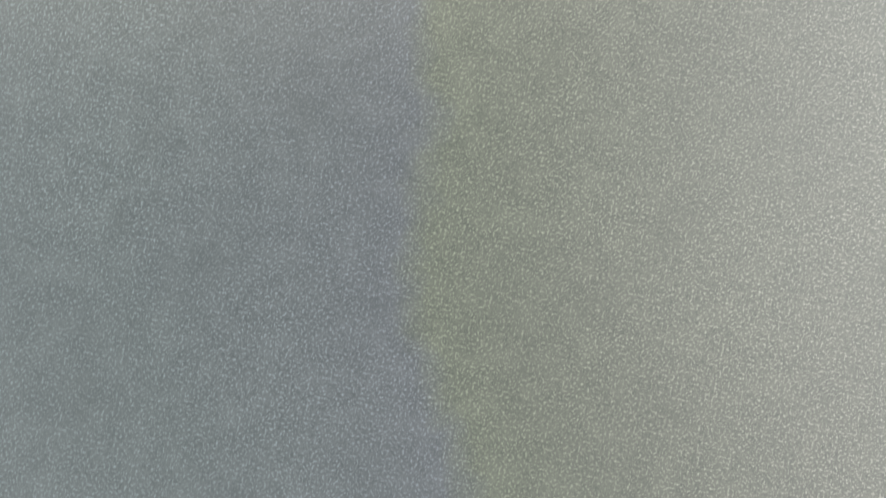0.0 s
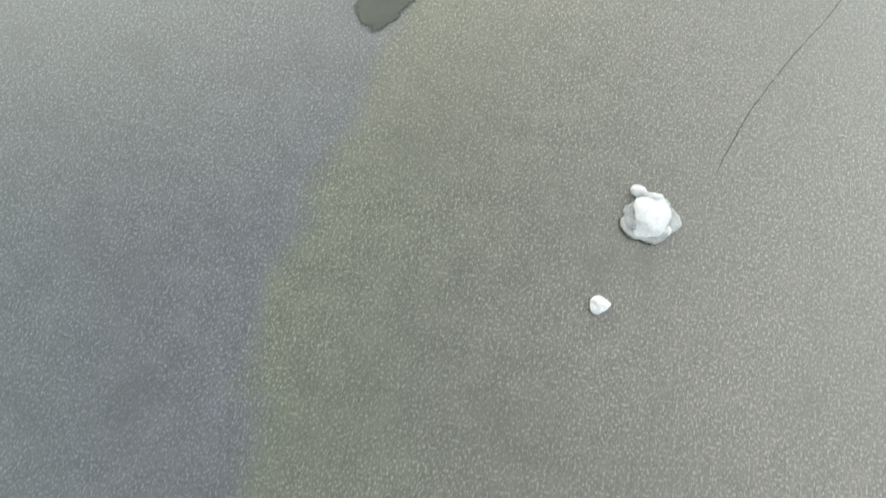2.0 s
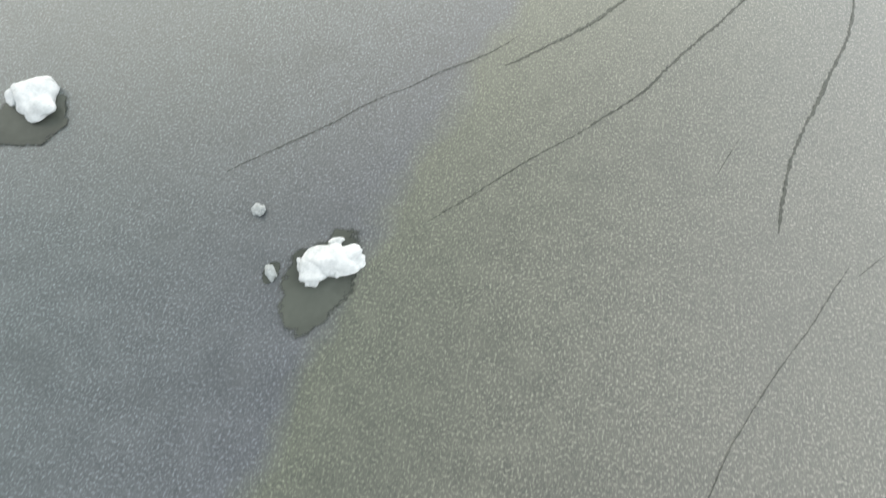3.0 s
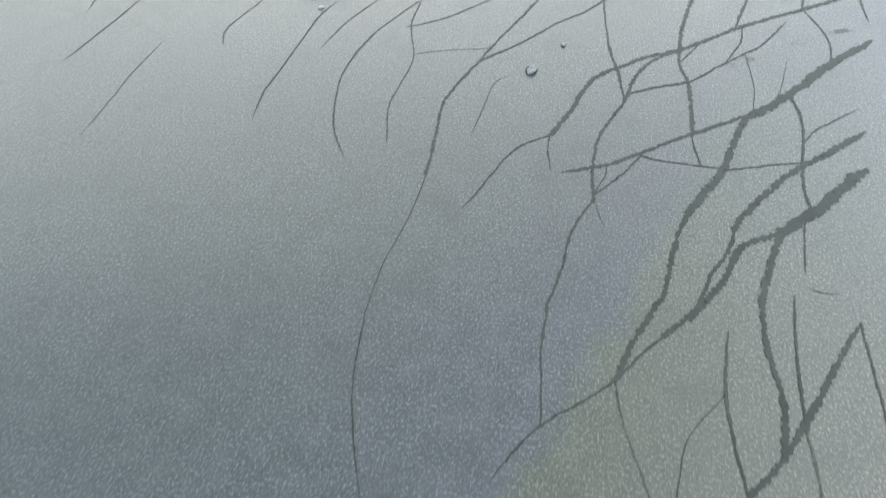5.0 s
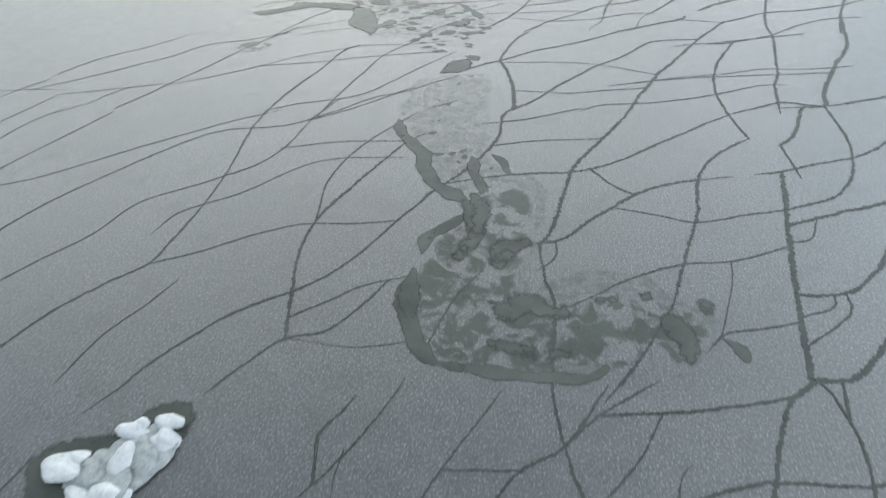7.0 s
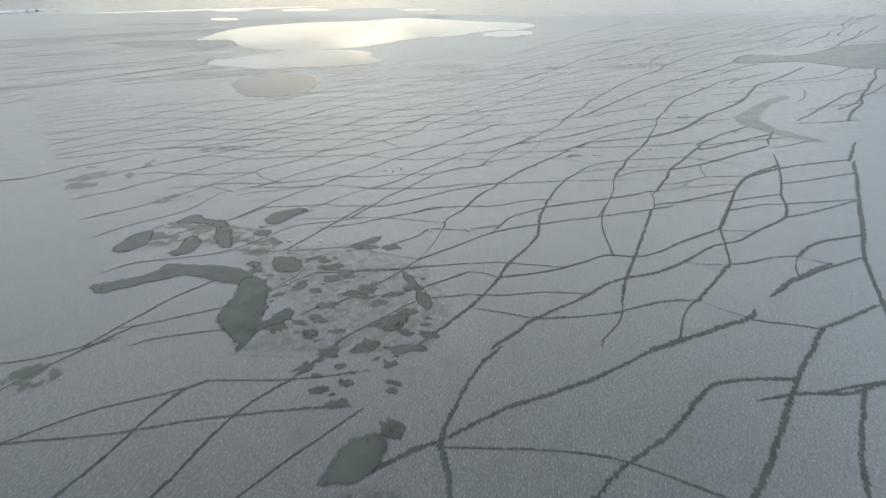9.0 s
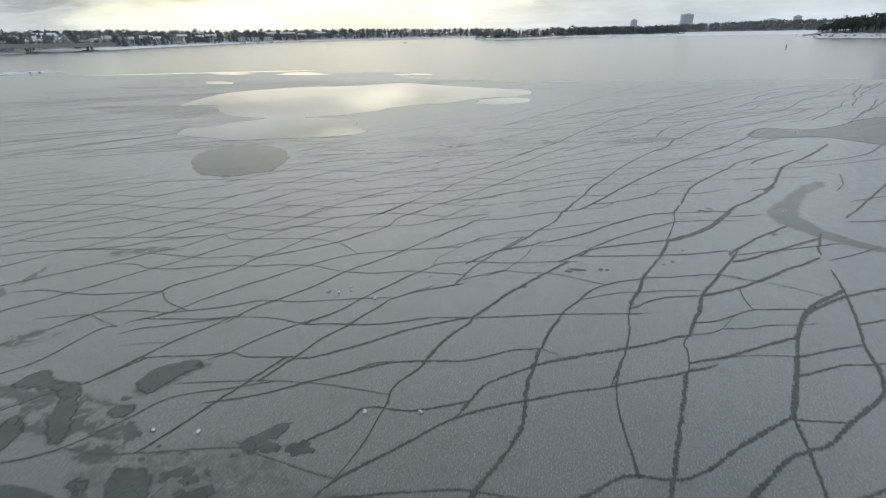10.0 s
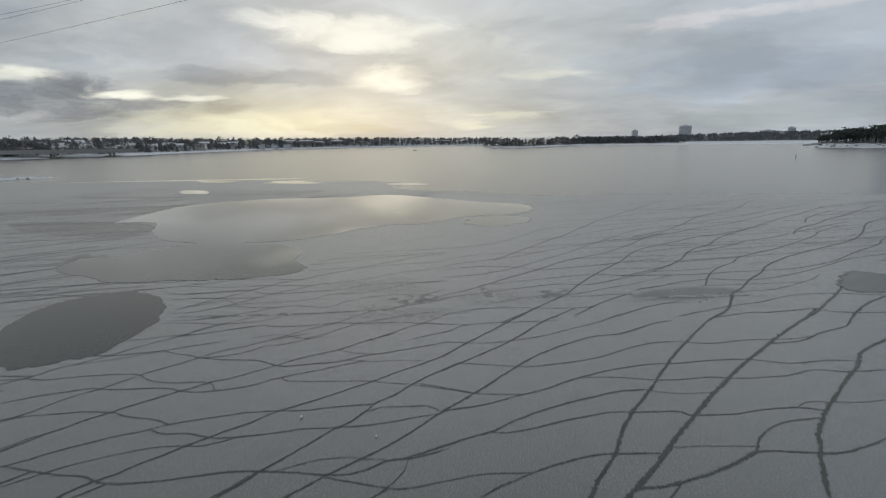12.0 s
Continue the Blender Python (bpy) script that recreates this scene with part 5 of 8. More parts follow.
crack(0.08, (22.38, 130.93), (26.44, 132.87))
crack(0.07, (23.16, 141.61), (26.85, 142.98), (30.99, 145.16))
crack(0.07, (23.40, 138.43), (26.77, 138.47), (30.30, 140.34))
crack(0.06, (-11.07, 121.68), (-8.32, 124.19), (-5.00, 125.53), (-3.06, 126.15))
crack(0.07, (-10.50, 119.44), (-8.76, 121.33), (-5.77, 123.59), (-3.09, 126.61), (-1.13, 128.73), (1.50, 131.37), (4.30, 133.63), (8.95, 137.65))
crack(0.08, (-9.75, 116.49), (-7.94, 117.19), (-6.06, 118.74), (-4.53, 120.65), (-2.91, 123.32), (-1.10, 126.07), (-0.52, 127.12), (0.40, 129.02), (2.06, 132.04), (3.91, 135.41), (6.63, 139.65), (9.83, 142.89))
crack(0.10, (-8.65, 112.10), (-7.24, 113.68), (-6.01, 115.60), (-4.66, 117.70), (-3.16, 119.85), (-1.08, 123.28), (1.27, 125.86), (2.80, 127.77), (4.52, 130.60), (6.55, 134.66), (9.19, 139.05))
crack(0.11, (-7.00, 122.09), (-4.22, 128.39), (-2.55, 132.34), (-1.19, 135.10), (0.63, 140.07), (2.41, 144.94), (4.35, 149.06), (7.03, 154.89), (10.05, 161.00), (14.64, 171.51))
crack(0.08, (-10.28, 118.57), (-7.59, 120.03), (-4.95, 120.38), (-2.74, 120.11), (-0.20, 121.35), (2.00, 122.73), (4.31, 124.36), (6.94, 125.71))
crack(0.07, (-5.97, 115.32), (-4.87, 115.98), (-2.60, 117.35), (-0.63, 118.54), (0.99, 119.36), (2.59, 119.53))
crack(0.08, (-8.50, 111.53), (-6.69, 112.77), (-5.01, 114.02), (-3.24, 115.19), (-1.39, 116.28), (0.50, 116.54), (2.08, 117.87), (4.19, 119.86), (6.38, 122.33))
crack(0.07, (-0.98, 113.74), (0.44, 114.79), (1.95, 116.15), (3.51, 117.31), (5.94, 119.74))
crack(0.06, (-5.62, 110.79), (-4.39, 111.94), (-2.73, 113.12), (-0.98, 113.49), (0.77, 113.99), (2.54, 114.73), (5.07, 114.55))
crack(0.07, (-7.73, 108.49), (-6.73, 109.39), (-5.83, 110.00), (-4.22, 110.55), (-2.26, 110.88), (0.02, 111.47), (0.51, 111.79))
crack(0.08, (-0.48, 109.88), (0.33, 111.23), (1.21, 112.70), (2.13, 113.92), (3.27, 115.13))
crack(0.10, (1.83, 110.38), (2.85, 111.47), (3.94, 112.63), (5.73, 113.89))
crack(0.07, (-12.18, 126.07), (-9.95, 127.28), (-8.05, 128.99), (-6.68, 131.26), (-4.77, 135.79), (-3.71, 138.52))
crack(0.08, (-3.91, 131.78), (-1.18, 133.82), (1.75, 137.34), (4.29, 139.97), (7.70, 143.31))
crack(0.07, (-4.67, 127.53), (-1.66, 129.67), (2.03, 131.48), (5.35, 133.54))
crack(0.07, (1.76, 126.41), (4.21, 127.58), (7.53, 129.17))
crack(0.08, (1.22, 124.77), (4.02, 125.76), (7.17, 127.03))
crack(0.06, (1.54, 122.26), (4.27, 123.96), (6.77, 124.66))
crack(0.06, (2.75, 121.41), (6.41, 122.51))
crack(0.08, (-3.92, 142.52), (-0.61, 145.33), (2.84, 146.86), (6.57, 150.44), (11.79, 154.53))
crack(0.08, (-3.71, 138.52), (0.02, 140.34), (5.20, 143.28), (10.57, 147.26))
crack(0.08, (-1.39, 154.72), (5.12, 159.56), (13.81, 166.57))
crack(0.08, (-2.77, 148.36), (3.17, 153.11), (9.78, 158.99))
crack(0.07, (-26.96, 111.06), (-26.04, 111.11), (-24.92, 112.09), (-23.98, 112.74), (-22.01, 113.31), (-20.27, 113.52))
crack(0.06, (-26.43, 110.45), (-23.87, 110.71), (-22.08, 111.36), (-21.26, 111.82), (-19.41, 112.07), (-17.84, 112.40))
crack(0.06, (-25.15, 108.96), (-23.91, 109.62), (-22.26, 110.36), (-21.42, 110.41), (-20.46, 109.96), (-19.16, 110.24), (-17.87, 110.90), (-15.86, 111.85), (-14.73, 113.05), (-13.38, 113.91), (-11.12, 114.67), (-9.26, 115.51))
crack(0.05, (-24.43, 108.12), (-22.97, 108.43), (-21.51, 108.75), (-19.77, 109.24))
crack(0.07, (-23.34, 106.85), (-22.72, 108.13), (-22.06, 109.49), (-21.58, 110.64), (-21.21, 111.41), (-20.67, 112.67), (-19.53, 113.83), (-18.56, 115.49), (-17.36, 116.94), (-16.17, 118.66), (-14.88, 120.51), (-13.44, 122.28), (-11.41, 124.27))
crack(0.06, (-21.97, 106.19), (-21.18, 107.21), (-20.49, 108.49), (-19.83, 109.97), (-18.66, 111.53), (-17.65, 112.87), (-15.99, 113.95), (-14.73, 115.14), (-13.53, 116.69), (-11.70, 118.10), (-10.19, 119.31))
crack(0.05, (-21.34, 107.96), (-20.70, 107.65), (-19.79, 108.07), (-18.17, 108.64), (-16.70, 109.54), (-15.77, 110.83), (-14.09, 111.57), (-12.89, 112.62), (-11.42, 114.32), (-9.22, 115.37))
crack(0.05, (-21.25, 107.31), (-18.92, 107.38), (-17.05, 108.10), (-14.91, 108.35), (-14.32, 109.47), (-13.29, 110.63), (-11.71, 111.57), (-9.93, 112.08), (-8.76, 113.49))
crack(0.05, (-21.43, 104.64), (-20.48, 105.32), (-19.50, 106.02), (-18.82, 106.67), (-17.90, 107.60))
crack(0.05, (-21.10, 104.26), (-19.42, 104.45), (-17.78, 105.17), (-17.10, 105.77), (-16.24, 106.73), (-13.82, 107.65), (-11.39, 108.69), (-10.10, 110.15), (-8.46, 112.27))
crack(0.04, (-20.11, 103.10), (-19.80, 104.01), (-19.23, 104.67), (-18.63, 105.35), (-18.19, 106.30))
crack(0.06, (-19.82, 102.77), (-18.92, 103.37), (-17.86, 104.27), (-16.84, 104.84), (-16.44, 104.75), (-14.66, 105.23), (-13.34, 105.96), (-11.77, 106.22), (-10.00, 106.78), (-7.60, 107.08), (-7.20, 107.13))
crack(0.06, (-15.43, 103.20), (-14.82, 103.80), (-14.15, 104.92), (-13.30, 105.88), (-12.56, 107.24), (-11.94, 108.26), (-10.84, 109.12), (-9.72, 110.12), (-8.24, 111.35))
crack(0.05, (-13.73, 103.58), (-12.95, 104.53), (-12.43, 105.47), (-11.84, 106.38), (-10.81, 107.15), (-9.48, 108.20), (-7.73, 109.28))
crack(0.06, (-10.34, 104.33), (-9.74, 105.16), (-9.15, 106.19), (-8.45, 107.03), (-7.56, 108.62))
crack(0.06, (-8.38, 104.77), (-7.30, 105.77), (-6.95, 106.10))
crack(0.05, (-16.57, 102.95), (-15.94, 103.47), (-15.16, 103.80), (-14.41, 103.66), (-13.59, 103.61))
crack(0.06, (-21.64, 117.55), (-19.32, 119.00), (-17.08, 120.90), (-14.62, 122.71), (-11.52, 124.72))
crack(0.05, (-21.49, 119.18), (-18.30, 121.31), (-15.75, 122.94))
crack(0.05, (-20.76, 121.96), (-17.08, 123.63), (-11.87, 126.13))
crack(0.05, (-20.26, 115.99), (-17.67, 117.61), (-14.42, 119.21), (-10.69, 121.35))
crack(0.07, (-34.36, 84.90), (-33.68, 86.12), (-32.99, 87.05), (-32.26, 88.03), (-31.51, 89.04), (-31.00, 89.93), (-30.65, 91.54), (-30.02, 93.01), (-28.91, 94.64), (-28.42, 96.65))
crack(0.07, (-32.14, 83.16), (-31.49, 84.65), (-30.74, 85.83), (-29.94, 87.08), (-28.89, 88.20), (-27.98, 89.61), (-27.02, 91.10), (-26.30, 92.51), (-25.65, 93.52), (-24.88, 94.43), (-23.30, 95.65), (-22.99, 95.94))
crack(0.05, (-30.81, 82.13), (-30.04, 83.43), (-29.29, 84.52), (-28.67, 85.85), (-27.82, 87.09), (-27.10, 88.13), (-26.16, 89.01), (-25.37, 90.15), (-24.53, 91.36), (-23.47, 92.36), (-21.71, 93.07), (-20.92, 94.01), (-20.66, 94.32))
crack(0.07, (-29.92, 81.44), (-29.15, 82.68), (-28.39, 83.71), (-27.84, 84.47), (-27.51, 85.12), (-26.74, 85.96), (-25.76, 87.09), (-24.55, 88.08), (-23.67, 89.05), (-23.04, 89.89), (-22.38, 90.76), (-21.71, 92.36))
crack(0.07, (-27.34, 79.43), (-26.62, 80.55), (-25.80, 81.37), (-25.08, 82.37), (-24.39, 83.50), (-23.76, 84.41), (-23.09, 85.37), (-22.47, 86.47), (-21.81, 87.64), (-21.03, 88.77), (-19.98, 90.26), (-18.99, 92.09), (-18.80, 92.55), (-18.61, 93.00))
crack(0.07, (-20.57, 87.00), (-20.22, 87.58), (-18.43, 89.66), (-17.46, 90.79), (-17.25, 91.16), (-17.04, 91.53))
crack(0.06, (-24.54, 79.07), (-23.89, 79.64), (-23.39, 80.41), (-22.42, 81.44), (-21.56, 82.35), (-20.66, 83.31), (-19.77, 84.39), (-18.77, 85.45), (-17.99, 87.02), (-16.86, 88.24), (-15.66, 89.54), (-14.54, 91.26), (-14.30, 91.64))
crack(0.06, (-21.83, 77.79), (-21.28, 78.69), (-20.59, 79.54), (-20.08, 80.33), (-19.50, 81.11), (-18.99, 82.05), (-18.39, 82.99), (-17.71, 83.90), (-16.93, 85.32), (-15.99, 86.67), (-14.83, 88.58), (-13.83, 89.61), (-12.83, 90.81), (-10.93, 91.84))
crack(0.06, (-18.12, 78.47), (-17.76, 79.04), (-17.24, 79.84), (-16.88, 80.53), (-16.42, 81.13), (-16.25, 81.76), (-15.36, 82.77), (-14.67, 83.72), (-14.35, 84.90), (-13.85, 85.85), (-13.03, 87.76), (-11.92, 89.38), (-10.86, 91.60), (-10.53, 92.36), (-10.36, 92.73))
crack(0.07, (-14.35, 84.90), (-12.93, 86.00), (-11.49, 87.34), (-10.58, 88.57), (-9.64, 89.98), (-9.49, 91.35), (-8.55, 92.71), (-8.36, 93.13))
crack(0.06, (-15.93, 78.88), (-14.88, 79.75), (-14.24, 80.94), (-13.47, 82.12), (-12.58, 83.27), (-11.65, 84.56), (-10.79, 85.52), (-9.80, 86.28), (-7.83, 87.06), (-6.38, 87.57))
crack(0.07, (-12.31, 79.55), (-11.89, 80.76), (-11.21, 81.62), (-10.37, 82.95), (-9.72, 84.29), (-8.91, 85.44), (-7.83, 87.06), (-6.72, 89.21))
crack(0.06, (-9.45, 80.08), (-8.60, 81.19), (-8.14, 82.18), (-7.62, 83.11), (-6.86, 84.43), (-5.99, 85.71))
crack(0.06, (-7.92, 80.36), (-7.23, 81.79), (-6.89, 82.47), (-5.60, 83.81))
crack(0.06, (-33.48, 84.21), (-31.94, 84.68), (-30.99, 84.94))
crack(0.05, (-35.42, 85.72), (-32.94, 86.24), (-30.94, 86.80), (-28.74, 87.16), (-27.01, 87.56), (-25.71, 88.48), (-24.36, 88.35), (-22.67, 88.27), (-20.89, 88.57), (-18.87, 88.45))
crack(0.05, (-27.84, 84.47), (-26.25, 84.64), (-24.98, 85.35), (-23.05, 85.77), (-21.12, 86.20), (-19.52, 86.56), (-18.04, 87.11), (-17.49, 87.11), (-16.90, 86.71), (-15.49, 87.05), (-13.27, 87.52), (-11.49, 87.34), (-10.64, 86.84), (-9.95, 86.25))
crack(0.06, (-29.50, 81.11), (-28.15, 81.83), (-27.07, 82.52), (-25.96, 83.23), (-24.68, 83.80), (-23.54, 84.18), (-21.90, 84.82), (-20.80, 85.76), (-19.46, 86.48))
crack(0.05, (-24.68, 83.80), (-22.91, 84.29), (-21.64, 84.51), (-20.37, 84.72), (-19.61, 84.41), (-18.07, 84.42), (-16.71, 84.41), (-15.08, 85.03), (-14.35, 84.90))
crack(0.05, (-20.73, 82.97), (-19.54, 83.18), (-18.54, 82.96), (-17.23, 83.19), (-15.66, 83.78), (-13.92, 84.09), (-12.84, 84.43), (-11.36, 84.61), (-10.36, 84.40), (-9.44, 84.34), (-8.31, 84.46), (-6.98, 84.92), (-5.84, 84.97))
crack(0.05, (-22.52, 79.89), (-21.33, 80.31), (-20.08, 80.33), (-18.91, 80.41), (-17.67, 80.77), (-16.42, 81.13), (-15.80, 80.66), (-15.35, 80.43), (-14.24, 80.04))
crack(0.04, (-19.49, 78.39), (-18.42, 78.81), (-17.76, 79.04), (-17.02, 78.84))
crack(0.05, (-17.17, 79.38), (-16.24, 79.67), (-14.92, 79.80), (-13.58, 80.33), (-12.73, 80.79), (-11.89, 81.31), (-10.34, 81.53), (-8.88, 81.98), (-7.91, 82.28), (-6.91, 82.53))
crack(0.04, (-14.64, 79.39), (-13.18, 79.66), (-12.29, 79.99), (-10.81, 80.21), (-10.00, 80.14))
crack(0.05, (-22.30, 90.64), (-20.48, 91.06), (-18.65, 91.48), (-18.27, 91.81), (-17.89, 92.14))
crack(0.05, (-19.98, 90.26), (-17.95, 90.22), (-15.67, 90.35), (-13.49, 90.58), (-11.89, 91.32), (-10.22, 91.95), (-8.39, 92.00))
crack(0.05, (-19.37, 88.04), (-17.59, 88.23), (-15.40, 88.27), (-14.68, 89.04), (-12.93, 89.22), (-11.55, 89.34), (-9.64, 89.98), (-8.35, 90.41), (-7.17, 91.38))
crack(0.05, (-36.93, 86.90), (-35.48, 88.02), (-34.13, 88.89), (-32.49, 89.55), (-30.89, 89.81), (-30.20, 90.05), (-27.41, 90.49), (-24.78, 90.51), (-22.30, 90.64))
crack(0.06, (-38.72, 88.29), (-37.82, 89.98), (-36.70, 91.67), (-34.94, 92.42), (-32.97, 93.53), (-30.82, 94.53), (-28.61, 95.55), (-26.24, 96.43))
crack(0.06, (-41.18, 90.21), (-40.20, 92.44), (-39.05, 93.82), (-37.51, 94.95), (-35.60, 96.36), (-33.76, 98.01))
crack(0.06, (-42.88, 91.54), (-41.58, 93.63), (-40.12, 95.32), (-37.74, 97.45))
crack(0.05, (-44.93, 93.13), (-42.46, 95.37), (-40.32, 97.71))
crack(0.06, (-37.60, 87.42), (-36.41, 89.21), (-35.15, 90.25), (-34.54, 91.54), (-33.32, 92.83), (-32.43, 94.63), (-31.21, 96.24), (-30.04, 98.14))
crack(0.06, (-39.91, 89.22), (-38.62, 91.54), (-37.16, 93.07), (-35.48, 94.53), (-33.71, 96.07))
crack(0.05, (-32.02, 91.48), (-29.74, 92.13), (-27.02, 92.25), (-25.43, 93.87))
crack(0.05, (-47.40, 95.06), (-44.67, 97.31), (-42.09, 99.45))
crack(0.06, (-26.24, 96.43), (-24.97, 96.77), (-24.55, 96.88))
crack(0.05, (-39.95, 107.03), (-38.75, 108.44), (-37.90, 109.84), (-37.75, 110.31), (-37.60, 110.78))
crack(0.06, (-38.00, 105.72), (-36.41, 107.10), (-35.14, 108.47), (-33.37, 109.57), (-31.45, 110.12), (-28.82, 110.97), (-27.62, 111.83), (-26.19, 113.41))
crack(0.06, (-37.86, 105.62), (-36.11, 106.50), (-33.93, 106.71), (-31.41, 107.00), (-30.63, 107.54), (-29.61, 108.81), (-27.81, 109.88), (-26.64, 110.69))
crack(0.05, (-35.98, 104.35), (-34.94, 106.00), (-33.80, 107.79), (-33.12, 108.90))
crack(0.05, (-34.17, 103.13), (-32.76, 104.38), (-32.11, 105.64), (-31.56, 106.72))
crack(0.04, (-33.06, 102.38), (-31.90, 103.42), (-31.86, 104.04))
crack(0.06, (-25.71, 107.61), (-23.98, 108.10), (-22.24, 108.59))
crack(0.06, (-26.86, 108.60), (-25.06, 108.86), (-23.15, 109.78))
crack(0.06, (-23.98, 105.96), (-22.99, 106.93), (-22.00, 108.28))
crack(0.05, (-23.60, 105.32), (-22.42, 105.78), (-21.18, 107.21))
crack(0.04, (-22.96, 104.21), (-21.43, 104.64), (-19.90, 105.54))
crack(0.04, (-22.92, 103.77), (-21.42, 104.19), (-19.05, 104.44))
crack(0.06, (-22.63, 101.30), (-21.73, 101.80), (-20.88, 102.38), (-19.59, 102.90), (-18.49, 103.71))
crack(0.06, (-23.85, 96.16), (-23.38, 96.93), (-23.09, 97.42), (-22.91, 98.03), (-22.31, 98.87), (-21.74, 99.82), (-21.24, 100.96), (-20.58, 102.06), (-20.17, 102.77), (-19.81, 103.59), (-19.17, 104.59))
crack(0.07, (-23.16, 99.31), (-22.16, 99.60), (-21.20, 99.94), (-20.35, 100.40), (-19.70, 100.75), (-18.74, 101.51), (-17.51, 102.44))
crack(0.06, (-19.70, 100.75), (-18.91, 100.59), (-17.92, 100.55), (-17.21, 100.46), (-16.05, 100.53), (-14.73, 100.77), (-13.72, 100.58), (-13.12, 100.53), (-11.97, 100.97), (-10.85, 101.52), (-10.06, 102.26), (-8.71, 103.15), (-6.86, 104.54), (-6.49, 104.82))
crack(0.03, (-22.35, 98.62), (-21.44, 99.25), (-20.56, 99.96))
crack(0.05, (-24.35, 96.50), (-23.38, 96.93), (-22.31, 97.07), (-21.55, 97.45), (-20.35, 97.99), (-18.94, 98.37), (-18.35, 98.23), (-17.70, 98.02), (-16.88, 98.05), (-15.98, 98.31), (-15.25, 98.42), (-14.62, 97.98))
crack(0.06, (-20.41, 94.49), (-20.18, 95.02), (-20.00, 95.74), (-19.68, 96.39), (-19.25, 97.01), (-18.93, 97.79), (-18.69, 98.42), (-18.08, 99.35), (-17.47, 100.40), (-16.77, 101.47), (-16.03, 102.19), (-15.34, 103.07), (-14.49, 103.79), (-13.83, 104.34))
crack(0.05, (-17.21, 100.46), (-16.34, 100.91), (-15.61, 101.60), (-15.17, 102.31), (-14.46, 102.68), (-13.65, 103.45), (-12.81, 104.25))
crack(0.06, (-22.21, 95.05), (-21.29, 95.84), (-20.53, 96.38), (-19.71, 96.91), (-18.70, 97.04), (-17.64, 97.38), (-16.50, 97.64), (-15.87, 97.55), (-14.94, 97.71), (-14.17, 98.08), (-13.44, 98.54), (-12.87, 99.27), (-12.52, 99.56), (-11.79, 100.16), (-10.84, 100.94))
crack(0.05, (-20.67, 94.01), (-20.43, 94.41), (-20.02, 94.70), (-19.14, 95.06), (-18.25, 95.42), (-17.14, 95.60), (-16.52, 95.51), (-15.31, 95.56), (-14.45, 95.42))
crack(0.07, (-18.85, 92.78), (-18.52, 93.59), (-18.07, 94.21), (-17.71, 94.96), (-17.31, 95.52), (-16.93, 96.14), (-16.37, 96.92), (-16.02, 97.42), (-15.63, 97.89), (-15.12, 98.60), (-14.75, 98.84), (-14.17, 99.56), (-13.40, 100.53), (-12.62, 101.62), (-11.44, 102.73), (-10.54, 104.07), (-9.48, 105.30))
crack(0.05, (-17.89, 92.13), (-17.32, 92.72), (-16.88, 93.27), (-16.34, 93.81), (-15.76, 94.34), (-15.09, 94.84), (-14.45, 95.42), (-13.70, 95.93), (-12.87, 96.39), (-12.20, 96.78), (-11.24, 97.13), (-10.21, 97.37), (-9.48, 97.74), (-8.12, 98.30), (-7.84, 98.45))
crack(0.05, (-14.76, 94.99), (-14.21, 94.91), (-13.44, 95.08), (-12.54, 95.09), (-11.95, 95.19), (-11.09, 95.53), (-10.26, 95.93), (-9.60, 96.29), (-8.48, 96.63), (-7.57, 96.98), (-6.68, 97.44), (-5.99, 97.91), (-5.24, 98.28))
crack(0.06, (-17.78, 92.29), (-16.97, 92.29), (-16.20, 92.31), (-15.51, 92.37), (-14.76, 92.46), (-14.24, 92.38), (-13.66, 92.42), (-13.05, 92.61), (-12.17, 92.95), (-11.47, 93.29), (-10.76, 93.65), (-9.94, 93.87), (-9.08, 94.04), (-8.21, 94.17), (-7.36, 94.32), (-6.77, 94.64), (-6.39, 95.06), (-6.12, 95.32), (-5.46, 95.59), (-5.00, 95.91), (-4.45, 96.34))
crack(0.04, (-16.86, 91.44), (-16.47, 91.93), (-16.15, 92.35), (-15.78, 92.76), (-15.35, 93.15), (-14.75, 93.62), (-14.10, 94.08), (-13.28, 94.40), (-12.55, 94.57), (-12.11, 94.83), (-11.84, 95.05), (-11.49, 95.47))
crack(0.07, (-14.81, 91.40), (-14.57, 91.95), (-14.29, 92.42), (-13.94, 92.87), (-13.65, 93.41), (-13.20, 94.07), (-12.94, 94.51), (-12.63, 94.94), (-12.22, 95.54), (-11.73, 96.12), (-11.20, 97.06), (-10.48, 97.84), (-9.74, 98.72), (-8.79, 99.90), (-7.96, 101.03), (-7.03, 102.21), (-6.45, 103.04), (-6.16, 103.46))
crack(0.07, (-10.39, 92.45), (-10.04, 93.20), (-9.81, 93.82), (-9.60, 94.25), (-9.27, 94.99), (-8.91, 95.81), (-8.62, 96.49), (-8.24, 97.05), (-7.96, 97.93), (-7.84, 98.45), (-7.33, 99.27), (-6.94, 100.22), (-6.46, 101.10), (-6.14, 101.59), (-5.83, 102.07))
crack(0.04, (-12.46, 99.47), (-12.12, 99.34), (-10.90, 99.52), (-9.77, 99.83), (-8.62, 100.09), (-7.63, 100.11), (-6.68, 100.18), (-5.80, 100.13), (-5.36, 100.10))
crack(0.03, (-11.41, 102.67), (-10.48, 102.55), (-9.64, 102.61))
crack(0.03, (-10.14, 101.80), (-9.34, 101.86), (-8.38, 102.20), (-7.10, 102.43))
crack(0.04, (-7.85, 97.91), (-7.42, 98.26), (-6.60, 98.49), (-5.89, 98.69), (-5.41, 98.52))
